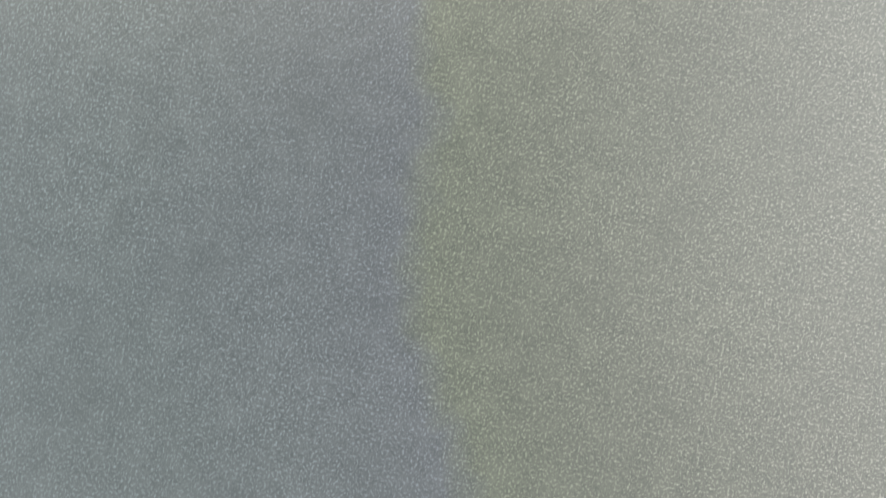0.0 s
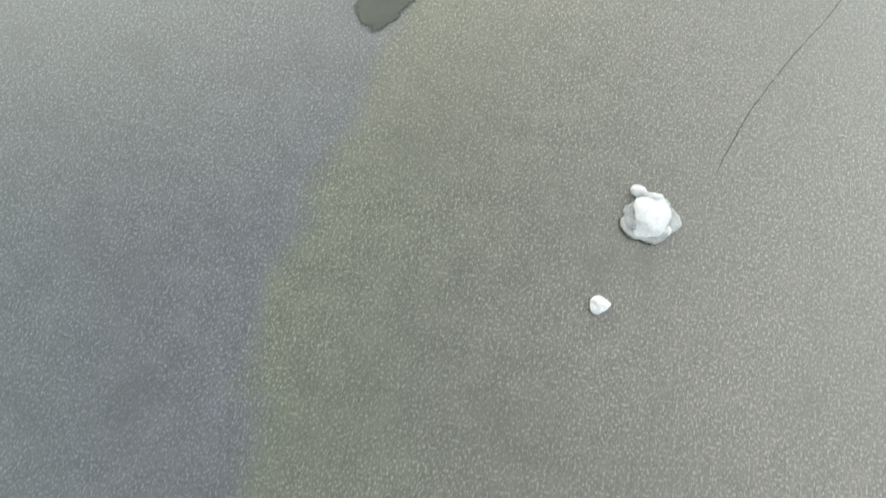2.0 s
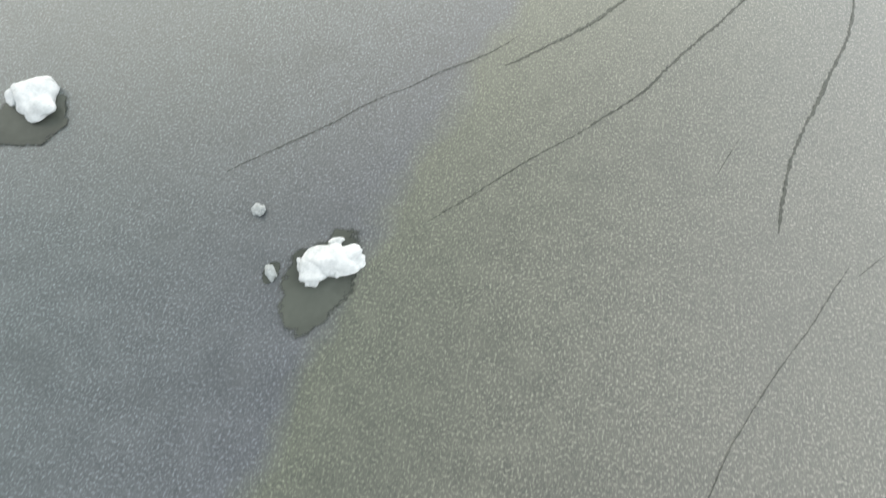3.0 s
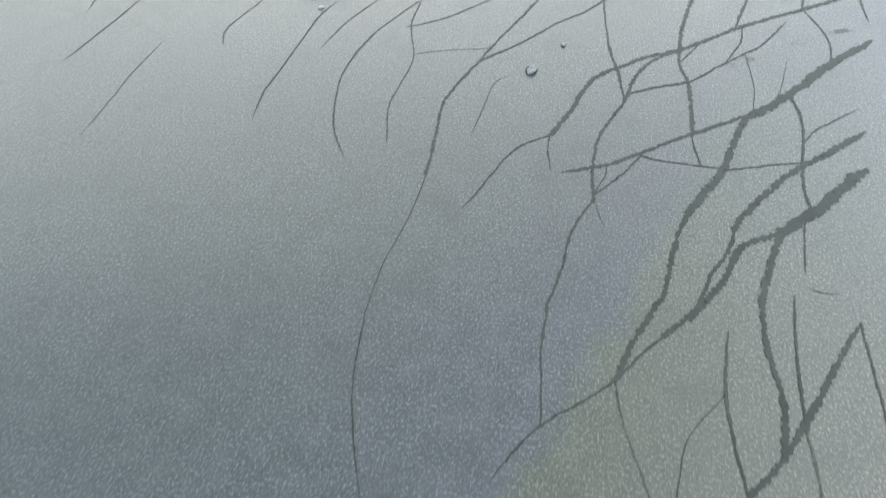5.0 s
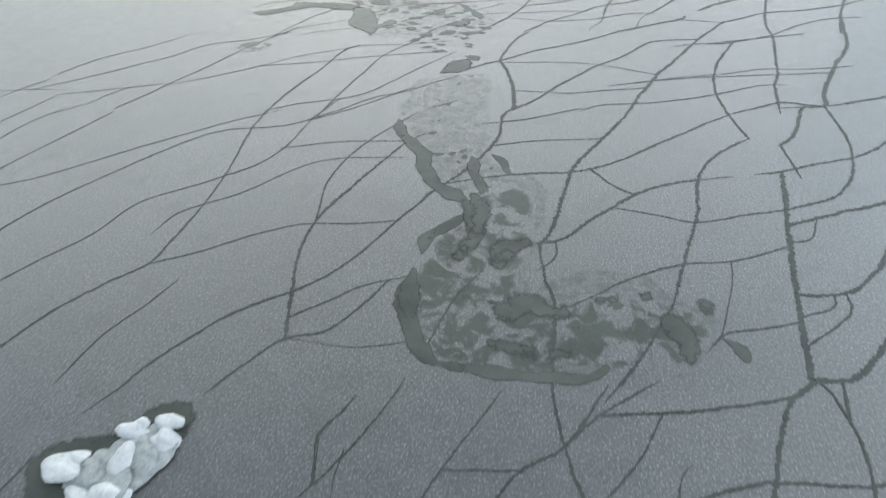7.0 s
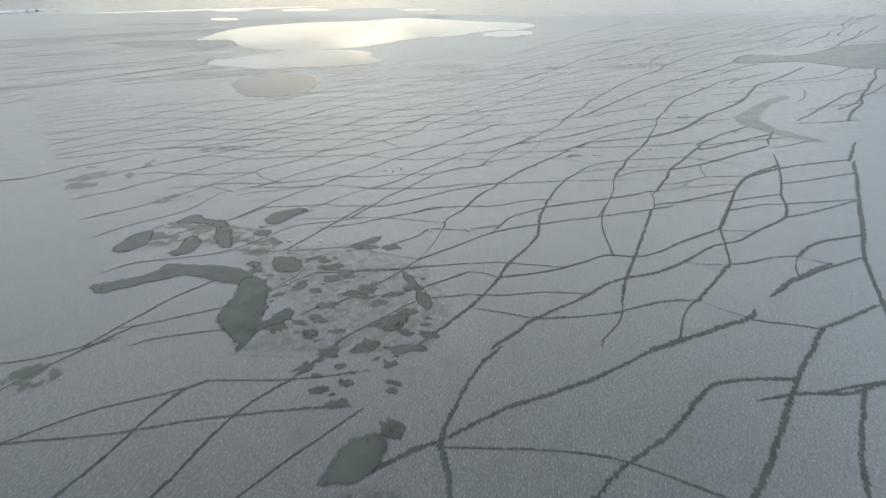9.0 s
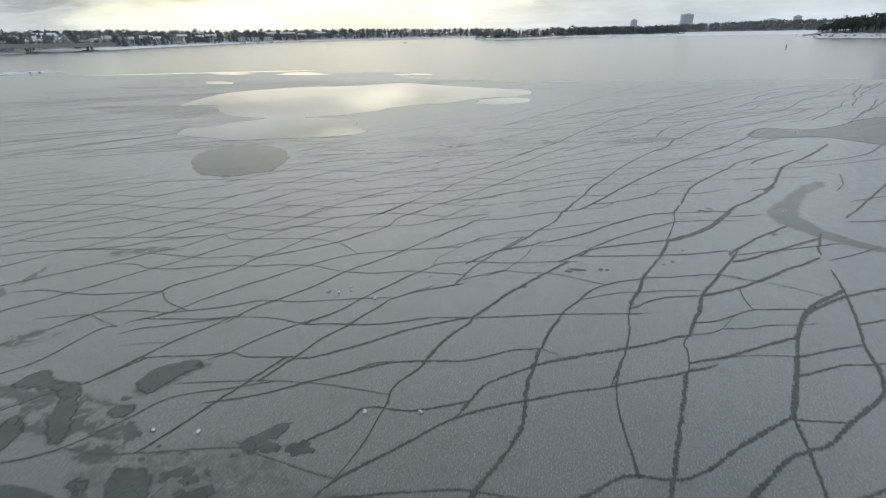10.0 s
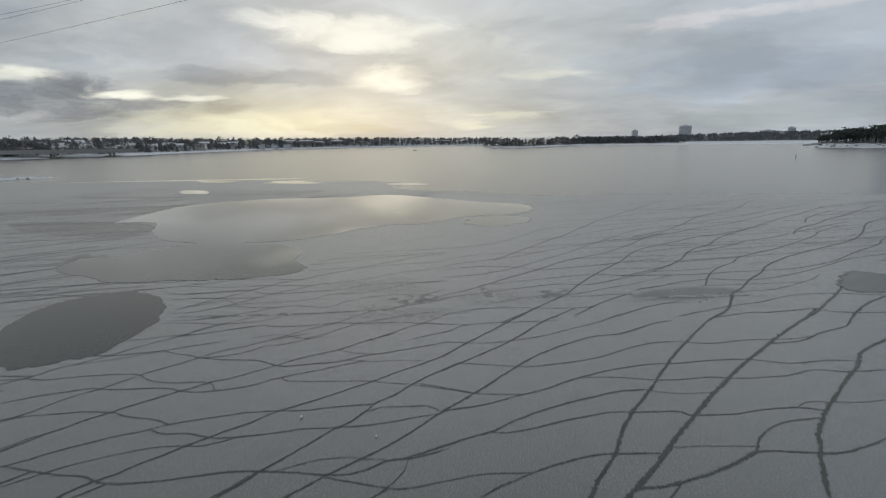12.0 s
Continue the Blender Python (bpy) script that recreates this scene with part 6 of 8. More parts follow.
crack(0.07, (-8.54, 92.89), (-8.08, 93.61), (-7.70, 94.26), (-7.36, 94.72), (-6.89, 95.37), (-6.27, 96.29), (-5.66, 97.53), (-5.34, 98.25), (-5.04, 98.77))
crack(0.03, (-9.03, 94.27), (-8.51, 94.70), (-7.89, 95.02), (-7.38, 95.17), (-6.83, 95.21), (-6.12, 95.32))
crack(0.04, (-7.63, 94.12), (-7.07, 94.10), (-6.19, 94.11), (-5.67, 94.11), (-5.20, 94.22), (-4.62, 94.55), (-4.10, 94.85))
crack(0.03, (-6.07, 93.48), (-5.81, 94.03), (-5.63, 94.49), (-5.54, 94.98), (-5.59, 95.53))
crack(0.07, (-0.16, 87.84), (1.84, 88.21), (4.86, 88.97), (6.91, 89.77), (7.05, 89.34), (9.04, 90.21), (11.21, 91.18), (12.34, 91.71))
crack(0.07, (-4.73, 86.02), (-4.49, 86.41), (-3.70, 87.57), (-2.55, 88.59))
crack(0.06, (-4.82, 83.91), (-4.77, 84.20), (-4.24, 86.00), (-3.55, 87.56), (-2.90, 88.85))
crack(0.04, (-4.82, 84.36), (-3.92, 85.09), (-2.90, 85.83))
crack(0.08, (-0.69, 87.11), (-0.07, 87.79), (2.04, 90.39), (5.39, 93.43))
crack(0.05, (-5.10, 81.38), (-2.75, 81.92), (-0.40, 82.58), (2.66, 83.25))
crack(0.14, (9.82, 77.03), (11.30, 80.54), (13.43, 85.95), (14.23, 87.92))
crack(0.12, (11.62, 71.82), (13.04, 75.79), (15.67, 81.20), (18.93, 88.57))
crack(0.05, (1.25, 64.94), (2.83, 65.60), (4.46, 66.16), (7.03, 66.82), (9.50, 67.42))
crack(0.06, (5.86, 69.82), (7.91, 70.70), (10.07, 71.56))
crack(0.05, (-8.97, 60.71), (-7.77, 61.73), (-6.64, 62.98), (-6.04, 63.64))
crack(0.10, (3.15, 36.48), (3.30, 37.40), (3.20, 38.40), (3.29, 39.40))
crack(0.09, (0.55, 37.28), (0.90, 38.10), (1.46, 39.10))
crack(0.09, (1.41, 38.24), (1.90, 38.70), (2.35, 39.20))
crack(0.05, (-0.68, 38.23), (-0.73, 37.56))
crack(0.05, (3.58, 36.96), (3.70, 38.20), (3.88, 39.50))
crack(0.03, (-3.97, 37.66), (-3.80, 36.20), (-3.20, 34.60))
crack(0.09, (6.11, 36.57), (6.50, 37.60), (6.90, 38.80))
crack(0.05, (-0.84, 54.73), (-0.45, 55.25), (-0.44, 55.88))
crack(0.03, (1.75, 49.87), (1.85, 50.26), (2.06, 50.58))
crack(0.03, (-1.95, 49.70), (-0.98, 49.88))
crack(0.09, (1.03, 49.21), (1.38, 49.56), (1.75, 49.87))
crack(0.06, (4.66, 52.72), (4.90, 52.54), (5.03, 51.95))
crack(0.05, (5.19, 52.74), (5.09, 52.17))
crack(0.03, (-3.99, 49.69), (-3.99, 49.21), (-3.92, 48.77))
crack(0.04, (-4.40, 49.29), (-4.54, 49.84), (-4.26, 50.42), (-4.11, 50.76))

crack(0.06, (-6.09, 85.72), (-5.41, 86.08), (-4.04, 86.50))
crack(0.03, (-6.10, 85.77), (-6.08, 86.41), (-5.75, 87.07), (-5.26, 87.98), (-5.02, 88.55))
crack(0.05, (-4.03, 86.45), (-2.74, 86.58), (-1.10, 87.02), (0.21, 87.26))
crack(0.05, (-3.69, 85.05), (-2.93, 85.75))
crack(0.035, (-2.93, 85.75), (-1.97, 85.73), (-1.12, 85.85), (-0.29, 85.71), (0.57, 85.41), (1.25, 85.23))
crack(0.035, (-2.69, 86.27), (-2.30, 87.11), (-1.97, 88.22), (-1.96, 88.71))
crack(0.03, (-1.74, 88.76), (-0.45, 88.98), (0.37, 89.16), (0.80, 88.90))
crack(0.05, (7.37, 89.84), (6.97, 89.04), (6.83, 88.51))
crack(0.14, (6.83, 88.51), (7.71, 89.07), (9.35, 90.40), (10.75, 91.52))
crack(0.045, (5.90, 87.10), (6.50, 86.96), (7.03, 86.74), (7.59, 86.92))

# pools and thawed bands: kind, centre, half axes
spill("damp", (-3.85, 54.22), (-3.69, 53.11), (-3.13, 51.98), (-2.51, 51.68), (-0.71, 51.72), (0.63, 52.06), (1.83, 52.11), (2.55, 52.75), (3.19, 53.95), (2.04, 54.63), (0.69, 54.86), (-0.76, 54.10), (-1.03, 54.62), (-0.83, 55.70), (-1.97, 56.04), (-2.70, 55.04), (-3.51, 54.90))
spill("damp", (-6.07, 61.09), (-5.82, 62.18), (-5.92, 63.66), (-5.39, 64.71), (-3.36, 65.24), (-2.96, 62.77), (-2.70, 59.92), (-1.93, 58.77), (-1.05, 58.23), (-0.85, 56.83), (-0.98, 55.85), (-2.06, 55.03), (-3.05, 54.76), (-3.66, 54.80), (-3.61, 55.51), (-2.83, 56.58), (-3.69, 57.35), (-4.44, 58.21), (-4.84, 59.28))
spill("slush", (-3.75, 54.2), (-3.62, 53.1), (-3.05, 52.1), (-2.45, 51.8), (-0.7, 51.85), (0.6, 52.2), (1.8, 52.3), (2.5, 52.9), (2.9, 53.7), (1.9, 54.3), (0.6, 54.2), (-0.7, 53.8), (-1.3, 54.4), (-1.1, 55.5), (-2.0, 55.9), (-2.7, 55.0), (-3.4, 54.8))
spill("slush", (-3.5, 54.9), (-3.5, 55.5), (-2.8, 56.5), (-3.3, 57.3), (-2.5, 58.0), (-1.3, 57.9), (-0.95, 56.8), (-1.05, 55.8), (-1.3, 54.7), (-2.1, 54.3), (-3.0, 54.4))
spill("slush", (-17.3, 73.2), (-17.2, 74.8), (-15.8, 75.8), (-14.0, 75.4), (-12.4, 75.2), (-11.0, 74.2), (-10.6, 73.4), (-12.0, 73.2), (-14.0, 73.6), (-16.2, 73.0))
spill("damp", (-12.09, 72.80), (-10.55, 73.98), (-8.26, 74.90), (-6.33, 73.94), (-5.13, 73.78), (-4.59, 72.57), (-3.70, 71.35), (-3.97, 69.83), (-3.92, 69.29), (-9.16, 68.19), (-9.21, 68.74), (-8.44, 69.85), (-8.66, 70.61), (-9.76, 70.88), (-10.01, 71.47))
trail("dark", 0.42, (-3.86, 54.29), (-3.74, 53.39), (-3.51, 52.63), (-3.11, 52.05), (-2.69, 51.75))
trail("dark", 0.24, (-2.73, 51.74), (-1.81, 51.72), (-0.71, 51.76), (0.30, 51.96), (0.71, 52.35))
trail("damp", 0.40, (-0.84, 54.04), (-0.08, 54.52), (0.69, 54.83), (1.46, 54.83), (2.04, 54.53))
trail("dark", 0.42, (-6.02, 61.19), (-5.65, 60.30), (-4.76, 59.29), (-4.38, 58.22), (-3.70, 57.50), (-2.94, 57.08))
trail("damp", 0.5, (-6.02, 61.19), (-5.83, 62.25), (-5.94, 63.66), (-5.65, 64.50))
trail("dark", 0.2, (-4.64, 59.03), (-4.35, 59.25), (-4.04, 59.28))
trail("dark", 0.32, (-3.75, 54.78), (-3.71, 55.42), (-3.23, 56.02), (-2.81, 56.58))
trail("dark", 0.3, (-3.14, 59.36), (-2.81, 58.31), (-2.57, 57.46))
trail("dark", 0.22, (-2.55, 59.56), (-2.13, 59.17), (-1.90, 58.52))
trail("damp", 0.45, (-1.47, 58.77), (-1.08, 58.03), (-0.88, 56.99), (-0.95, 56.18))
trail("dark", 0.3, (-5.95, 73.18), (-5.40, 72.58), (-4.94, 72.03), (-4.50, 71.15))
trail("dark", 0.22, (3.14, 53.48), (3.45, 53.24), (3.51, 52.92))
spill("wet", (-3.14, 57.20), (-2.32, 57.00), (-2.16, 55.77), (-2.37, 55.10), (-2.90, 54.62), (-3.04, 54.98), (-2.78, 55.66), (-3.10, 56.38))
spill("wet", (-2.01, 55.62), (-1.18, 55.81), (-0.83, 55.70), (-1.35, 55.05), (-1.77, 54.44), (-1.78, 53.73), (-2.04, 53.73), (-2.11, 54.86))
spill("wet", (-2.32, 54.45), (-1.97, 54.51), (-1.78, 53.68), (-1.22, 54.05), (-0.61, 54.10), (-0.37, 53.83), (0.26, 54.10), (1.01, 54.38), (1.89, 54.58), (1.87, 54.31), (0.97, 54.01), (0.26, 53.65), (-0.18, 53.28), (-1.08, 53.19), (-1.58, 52.94), (-1.95, 53.41))
spill("wet", (-1.79, 52.64), (-1.19, 52.62), (-0.40, 52.58), (0.31, 52.60), (0.31, 52.42), (-0.59, 52.08), (-1.29, 52.16), (-1.68, 52.34))
spill("wet", (0.58, 53.50), (1.11, 53.82), (1.18, 53.49), (0.80, 53.14))
spill("wet", (1.68, 53.67), (1.99, 54.00), (2.40, 53.84), (2.65, 53.42), (2.51, 52.84), (2.19, 52.29), (1.88, 52.14), (2.09, 52.69), (2.00, 53.20), (1.80, 53.47))
spill("wet", (2.52, 54.40), (2.92, 54.56), (3.39, 54.22), (3.28, 53.95), (2.85, 54.03))
spill("wet", (-3.07, 57.50), (-2.41, 57.35), (-2.27, 56.56), (-2.30, 55.92), (-2.49, 55.00), (-3.00, 54.77), (-3.14, 55.01), (-2.77, 55.53), (-2.81, 56.45))
spill("wet", (-2.11, 55.23), (-1.32, 55.68), (-1.01, 55.90), (-1.27, 55.40), (-1.45, 54.92), (-2.02, 54.83))
trail("dark", 0.42, (-3.82, 54.31), (-3.78, 53.78), (-3.63, 53.26), (-3.54, 52.77))
spill("wet", (-1.69, 57.71), (-1.46, 57.69), (-1.34, 56.83), (-1.55, 56.66))
spill("wet", (-5.06, 66.08), (-4.53, 66.60), (-4.15, 66.06), (-4.37, 65.31), (-5.20, 64.87), (-5.39, 65.14))
trail("damp", 1.0, (-3.39, 61.58), (-3.11, 60.63), (-2.97, 59.63))
spill("deep", (-10.63, 69.39), (-10.99, 70.23), (-11.01, 70.92), (-11.26, 71.82), (-10.46, 71.89), (-9.99, 71.47), (-9.72, 70.85), (-9.41, 70.36), (-9.28, 69.81), (-9.09, 70.10), (-8.64, 70.63), (-8.53, 70.32), (-8.49, 69.84), (-9.14, 69.18), (-9.22, 68.71), (-9.27, 68.19), (-9.80, 68.62))
spill("wet", (-16.32, 70.38), (-15.87, 70.65), (-14.81, 71.46), (-14.23, 72.26), (-11.71, 72.34), (-11.01, 72.17), (-10.74, 71.55), (-11.02, 71.27), (-11.94, 71.28), (-13.27, 71.49), (-14.13, 70.84), (-15.15, 70.08), (-15.62, 69.85))
spill("wet", (-17.42, 72.56), (-17.62, 73.77), (-17.05, 74.47), (-16.26, 73.43), (-16.47, 72.75), (-16.73, 72.39))
spill("wet", (-15.25, 72.39), (-14.95, 73.42), (-15.20, 74.25), (-14.57, 74.16), (-14.00, 73.24), (-14.28, 72.73))
spill("wet", (-16.73, 75.14), (-16.18, 75.99), (-15.32, 75.70), (-14.26, 75.46), (-12.92, 73.82), (-13.42, 73.50), (-14.60, 74.87), (-15.54, 75.02))
spill("wet", (-13.02, 75.86), (-12.87, 76.79), (-11.81, 77.48), (-11.36, 77.21), (-11.85, 76.32), (-12.12, 75.68))
spill("wet", (-12.90, 74.91), (-12.31, 75.31), (-11.84, 74.90), (-12.44, 74.58))
spill("wet", (-11.14, 73.27), (-10.14, 73.35), (-9.48, 73.04), (-9.55, 72.34), (-10.38, 72.32))
spill("wet", (-7.88, 69.14), (-7.81, 69.84), (-7.33, 69.59), (-7.24, 69.27), (-7.60, 69.05))
spill("wet", (-5.82, 70.35), (-5.39, 70.75), (-4.97, 70.56), (-5.19, 70.00), (-5.48, 69.79))
spill("wet", (-5.10, 69.29), (-4.31, 69.65), (-3.94, 69.37), (-4.96, 69.07))
spill("wet", (-11.88, 72.78), (-11.09, 72.78), (-10.83, 72.31), (-11.48, 72.33))
spill("wet", (-6.30, 71.67), (-5.74, 71.99), (-5.53, 71.70), (-5.98, 71.45))
spill("wet", (-4.56, 70.99), (-4.16, 70.99), (-4.14, 70.57), (-4.40, 70.52))
spill("wet", (-8.32, 70.87), (-8.09, 71.02), (-7.65, 70.76), (-8.03, 70.61))
spill("film", (-5.65, 73.24), (-5.20, 73.74), (-4.64, 72.56), (-4.89, 72.25))
patch("slush", (-18.59, 77.29), (1.02, 0.49), (-0.27, 0.51))
patch("slush", (-14.06, 66.33), (0.73, 0.29), (-0.26, 0.44))
patch("dark", (-8.19, 72.26), (0.32, 0.11), (-0.14, 0.25))
patch("dark", (-5.54, 70.42), (0.45, 0.35), (-0.12, 0.28))
patch("dark", (-6.87, 69.68), (0.24, 0.08), (-0.06, 0.11))
patch("dark", (-5.72, 69.19), (0.32, 0.14), (-0.08, 0.15))
patch("dark", (-4.68, 69.32), (0.59, 0.12), (-0.06, 0.15))
patch("dark", (-7.68, 70.81), (0.33, 0.11), (-0.10, 0.17))
patch("dark", (-7.85, 72.61), (0.30, 0.15), (-0.08, 0.15))
patch("dark", (-5.69, 69.40), (0.24, 0.05), (-0.05, 0.10))
patch("dark", (-6.67, 71.76), (0.19, 0.09), (-0.08, 0.17))
patch("dark", (-5.81, 71.79), (0.37, 0.16), (-0.06, 0.15))
patch("dark", (-8.40, 71.47), (0.21, 0.04), (-0.09, 0.15))
patch("dark", (-8.75, 72.93), (0.26, 0.05), (-0.08, 0.14))
patch("dark", (-7.90, 74.97), (0.56, 0.44), (-0.11, 0.24))
patch("dark", (-6.82, 74.72), (0.35, 0.07), (-0.10, 0.25))
patch("dark", (-9.04, 71.67), (0.18, 0.17), (-0.13, 0.20))
patch("dark", (-8.42, 73.00), (0.42, 0.22), (-0.09, 0.16))
patch("film", (-24.82, 79.03), (0.67, 0.79), (-0.50, 0.42))
patch("film", (-24.28, 77.91), (0.82, 0.35), (-0.52, 0.43))
patch("film", (-23.06, 81.41), (-0.15, 0.90), (-0.31, 0.32))
patch("slush", (-20.26, 84.57), (1.56, 0.73), (-0.30, 0.39))
patch("oval", (-27.32, 103.12), (1.76, 3.92), (-4.36, 3.70))
patch("pool", (-9.42, 143.61), (3.69, 1.52), (-0.56, 4.06))
patch("film", (-73.19, 142.06), (18.18, 8.79), (-3.81, 3.24))
patch("pool", (-77.34, 170.28), (3.41, 0.44), (-3.21, 3.76))
patch("film", (-41.64, 115.28), (1.45, 1.12), (-2.43, 2.07))
patch("film", (-84.09, 159.48), (11.68, 1.64), (-2.75, 2.60))
patch("slush", (-6.00, 113.11), (0.91, -1.19), (-0.24, 1.46))
patch("slush", (-10.34, 110.92), (1.60, 0.85), (-0.24, 0.77))
patch("slush", (-1.70, 113.98), (1.40, 0.73), (-0.03, 0.99))
patch("pool", (-92.99, 197.25), (5.95, 0.57), (-2.27, 2.87))
patch("pool", (-72.02, 199.26), (5.35, 0.51), (-1.71, 2.85))
patch("pool", (-38.70, 195.56), (5.51, 0.57), (-0.78, 2.36))
patch("slush", (7.50, 95.57), (0.42, 0.40), (0.21, 0.53))
patch("slush", (6.54, 93.91), (0.23, 0.05), (0.15, 0.38))
patch("slush", (3.95, 46.57), (0.40, 0.17), (0.02, 0.14))
patch("slush", (5.67, 47.69), (0.34, 0.14), (0.03, 0.11))
patch("slush", (6.90, 48.38), (0.58, 0.22), (0.03, 0.11))
patch("film", (-24.64, 79.58), (0.33, 0.39), (-0.25, 0.22))
patch("film", (-22.82, 79.71), (0.07, 0.28), (-0.40, 0.38))
patch("film", (-23.21, 81.91), (-0.15, 0.37), (-0.38, 0.39))
patch("film", (-25.91, 80.38), (0.32, 0.14), (-0.14, 0.12))
patch("pool", (-105.39, 200.04), (33.43, 11.37), (-1.51, 1.73))
patch("pool", (-69.17, 195.87), (7.61, 0.76), (-1.60, 2.69))
trail("slush", 0.33, (3.80, 114.16), (7.61, 115.50), (11.87, 116.30))
trail("slush", 0.31, (-22.66, 104.92), (-16.73, 106.69), (-10.76, 108.75))
spill("film", (-12.72, 75.42), (-12.80, 76.18), (-12.44, 76.87), (-11.83, 77.43), (-11.02, 77.27), (-11.48, 76.84), (-11.76, 76.18), (-11.94, 75.76))
patch("damp", (-13.4, 113.2), (3.4, 1.2), (-0.6, 2.4))
patch("damp", (-5.6, 112.6), (2.6, 0.6), (-0.2, 2.6))
patch("damp", (-10.7, 108.0), (3.6, 0.9), (-0.5, 1.7))
FAN = [(-12.1, 72.8), (-10.6, 74.0), (-8.3, 74.9), (-6.3, 74.3), (-4.6, 72.8), (-3.8, 71.2), (-4.0, 69.0), (-3.4, 66.0), (-5.6, 66.0), (-8.0, 68.6)]
for line, width in ((((2.0, 53.7), (0.5, 53.4), (-0.8, 53.0), (-2.0, 53.3), (-2.6, 54.8), (-2.2, 56.4)), 1.5), (((-2.5, 57.5), (-3.3, 59.2), (-4.3, 61.0), (-4.4, 63.0), (-4.4, 65.0)), 1.7),
                    (((-9.0, 73.3), (-12.0, 74.6), (-15.0, 75.2)), 1.6)):
    for q in flow(line, 0.45):
        r, a = RNG.uniform(0.05, 0.18), RNG.uniform(0, 6.3)
        patch("dark", (q.x + RNG.uniform(-0.45, 0.45) * width, q.y + RNG.uniform(-0.45, 0.45) * width), (r * math.cos(a), r * math.sin(a)), (-0.6 * r * math.sin(a), 0.6 * r * math.cos(a)))
for _ in range(230):
    spot = (RNG.uniform(-12.1, -3.4), RNG.uniform(65.5, 75.0))
    if within(*spot, FAN) and noise.noise((spot[0] * 0.7, spot[1] * 0.7, 3.0)) > -0.15:
        r, a = 0.06 + 0.2 * RNG.random() ** 2, RNG.uniform(-0.5, 0.9)
        patch("dark", spot, (1.5 * r * math.cos(a), 1.5 * r * math.sin(a)), (-0.8 * r * math.sin(a), 0.8 * r * math.cos(a)))
patch("dark", (-0.25, 86.21), (0.16, 0.02), (0.0, 0.14))
patch("dark", (0.15, 86.44), (0.40, 0.02), (0.0, 0.11))
patch("dark", (4.24, 88.06), (0.10, 0.02), (0.0, 0.11))
patch("dark", (3.53, 87.95), (0.08, 0.02), (0.0, 0.10))
patch("dark", (3.81, 87.68), (0.07, 0.02), (0.0, 0.08))
patch("dark", (6.95, 89.37), (0.12, 0.02), (0.0, 0.10))
patch("dark", (9.74, 92.41), (0.20, 0.02), (0.0, 0.13))
patch("dark", (7.15, 95.56), (0.25, 0.02), (0.0, 0.14))
patch("dark", (7.63, 96.04), (0.20, 0.02), (0.0, 0.11))
patch("dark", (1.11, 86.64), (0.12, 0.02), (0.0, 0.10))
patch("dark", (1.38, 86.65), (0.10, 0.02), (0.0, 0.08))
patch("dark", (-1.96, 84.40), (0.08, 0.02), (0.0, 0.10))
patch("dark", (-5.97, 84.58), (0.09, 0.02), (0.0, 0.08))
patch("dark", (-9.61, 82.47), (0.10, 0.02), (0.0, 0.10))
patch("dark", (4.93, 89.38), (0.08, 0.02), (0.0, 0.08))
spill("deep", (16.30, 119.64), (19.21, 124.18), (22.91, 123.82), (26.45, 126.05), (31.52, 131.52), (36.72, 134.26), (46.04, 137.43), (34.53, 117.81), (27.76, 115.92), (25.32, 117.28), (22.83, 119.40), (19.50, 118.40), (16.90, 118.10))
spill("film", (16.64, 104.08), (14.11, 101.55), (12.02, 98.30), (10.49, 96.12), (10.34, 94.35), (11.06, 92.88), (12.25, 91.55), (13.76, 90.76), (14.23, 91.36), (12.97, 92.71), (12.28, 94.33), (12.40, 96.18), (13.75, 98.98), (16.17, 102.33))
spill("film", (-73.40, 130.30), (-67.08, 132.84), (-59.23, 134.20), (-51.17, 132.86), (-46.90, 128.03), (-48.43, 124.30), (-56.11, 124.20), (-63.10, 125.04))
spill("film", (2.25, 113.37), (3.68, 115.73), (6.42, 117.50), (9.63, 117.91), (10.77, 117.23), (9.24, 115.33), (5.68, 113.66))
pool("wide meltwater pool on the ice mirroring the bright sky", (-57.9, 133.0), (-60.7, 143.3), (-61.2, 152.2), (-53.0, 161.0), (-41.8, 165.3), (-34.1, 171.3), (-22.7, 166.2), (-14.1, 162.4), (-7.9, 160.3), (-6.0, 154.0), (-8.8, 148.9), (-13.8, 146.5), (-17.5, 140.1), (-21.2, 138.2), (-24.1, 134.8), (-25.8, 130.9), (-28.4, 127.1), (-32.7, 124.8), (-40.7, 123.9), (-47.5, 128.7), (-52.3, 134.0))
pool("shallow meltwater pool with ragged edges on the ice", (-41.3, 112.0), (-42.4, 115.4), (-40.4, 116.9), (-38.7, 120.9), (-35.6, 124.3), (-29.5, 124.9), (-24.9, 122.3), (-23.4, 118.8), (-21.2, 116.7), (-22.0, 114.8), (-23.9, 113.2), (-27.9, 111.6), (-33.0, 110.1), (-36.5, 110.9))


# fine cracks beyond, running on in the same two families
STRETCHES = [[(-24, 172), (51, 182), (17, 114), (-8, 109), (-20, 102), (-36, 121)], [(-51, 99), (-10, 104), (-5, 81), (-25, 77)]]


def mapped(x, y):
    """Whether a place lies in the stretches whose cracks are set one by one above."""
    ahead = -0.21 * x + 0.978 * y
    aside = 0.978 * x + 0.21 * y - 16.5
    half = max(12 + 0.25 * (ahead - 60), 0.72 * (ahead - 66))
    return ahead < 109 and -half - 3 < aside < half or any(within(x, y, loop) for loop in STRETCHES)


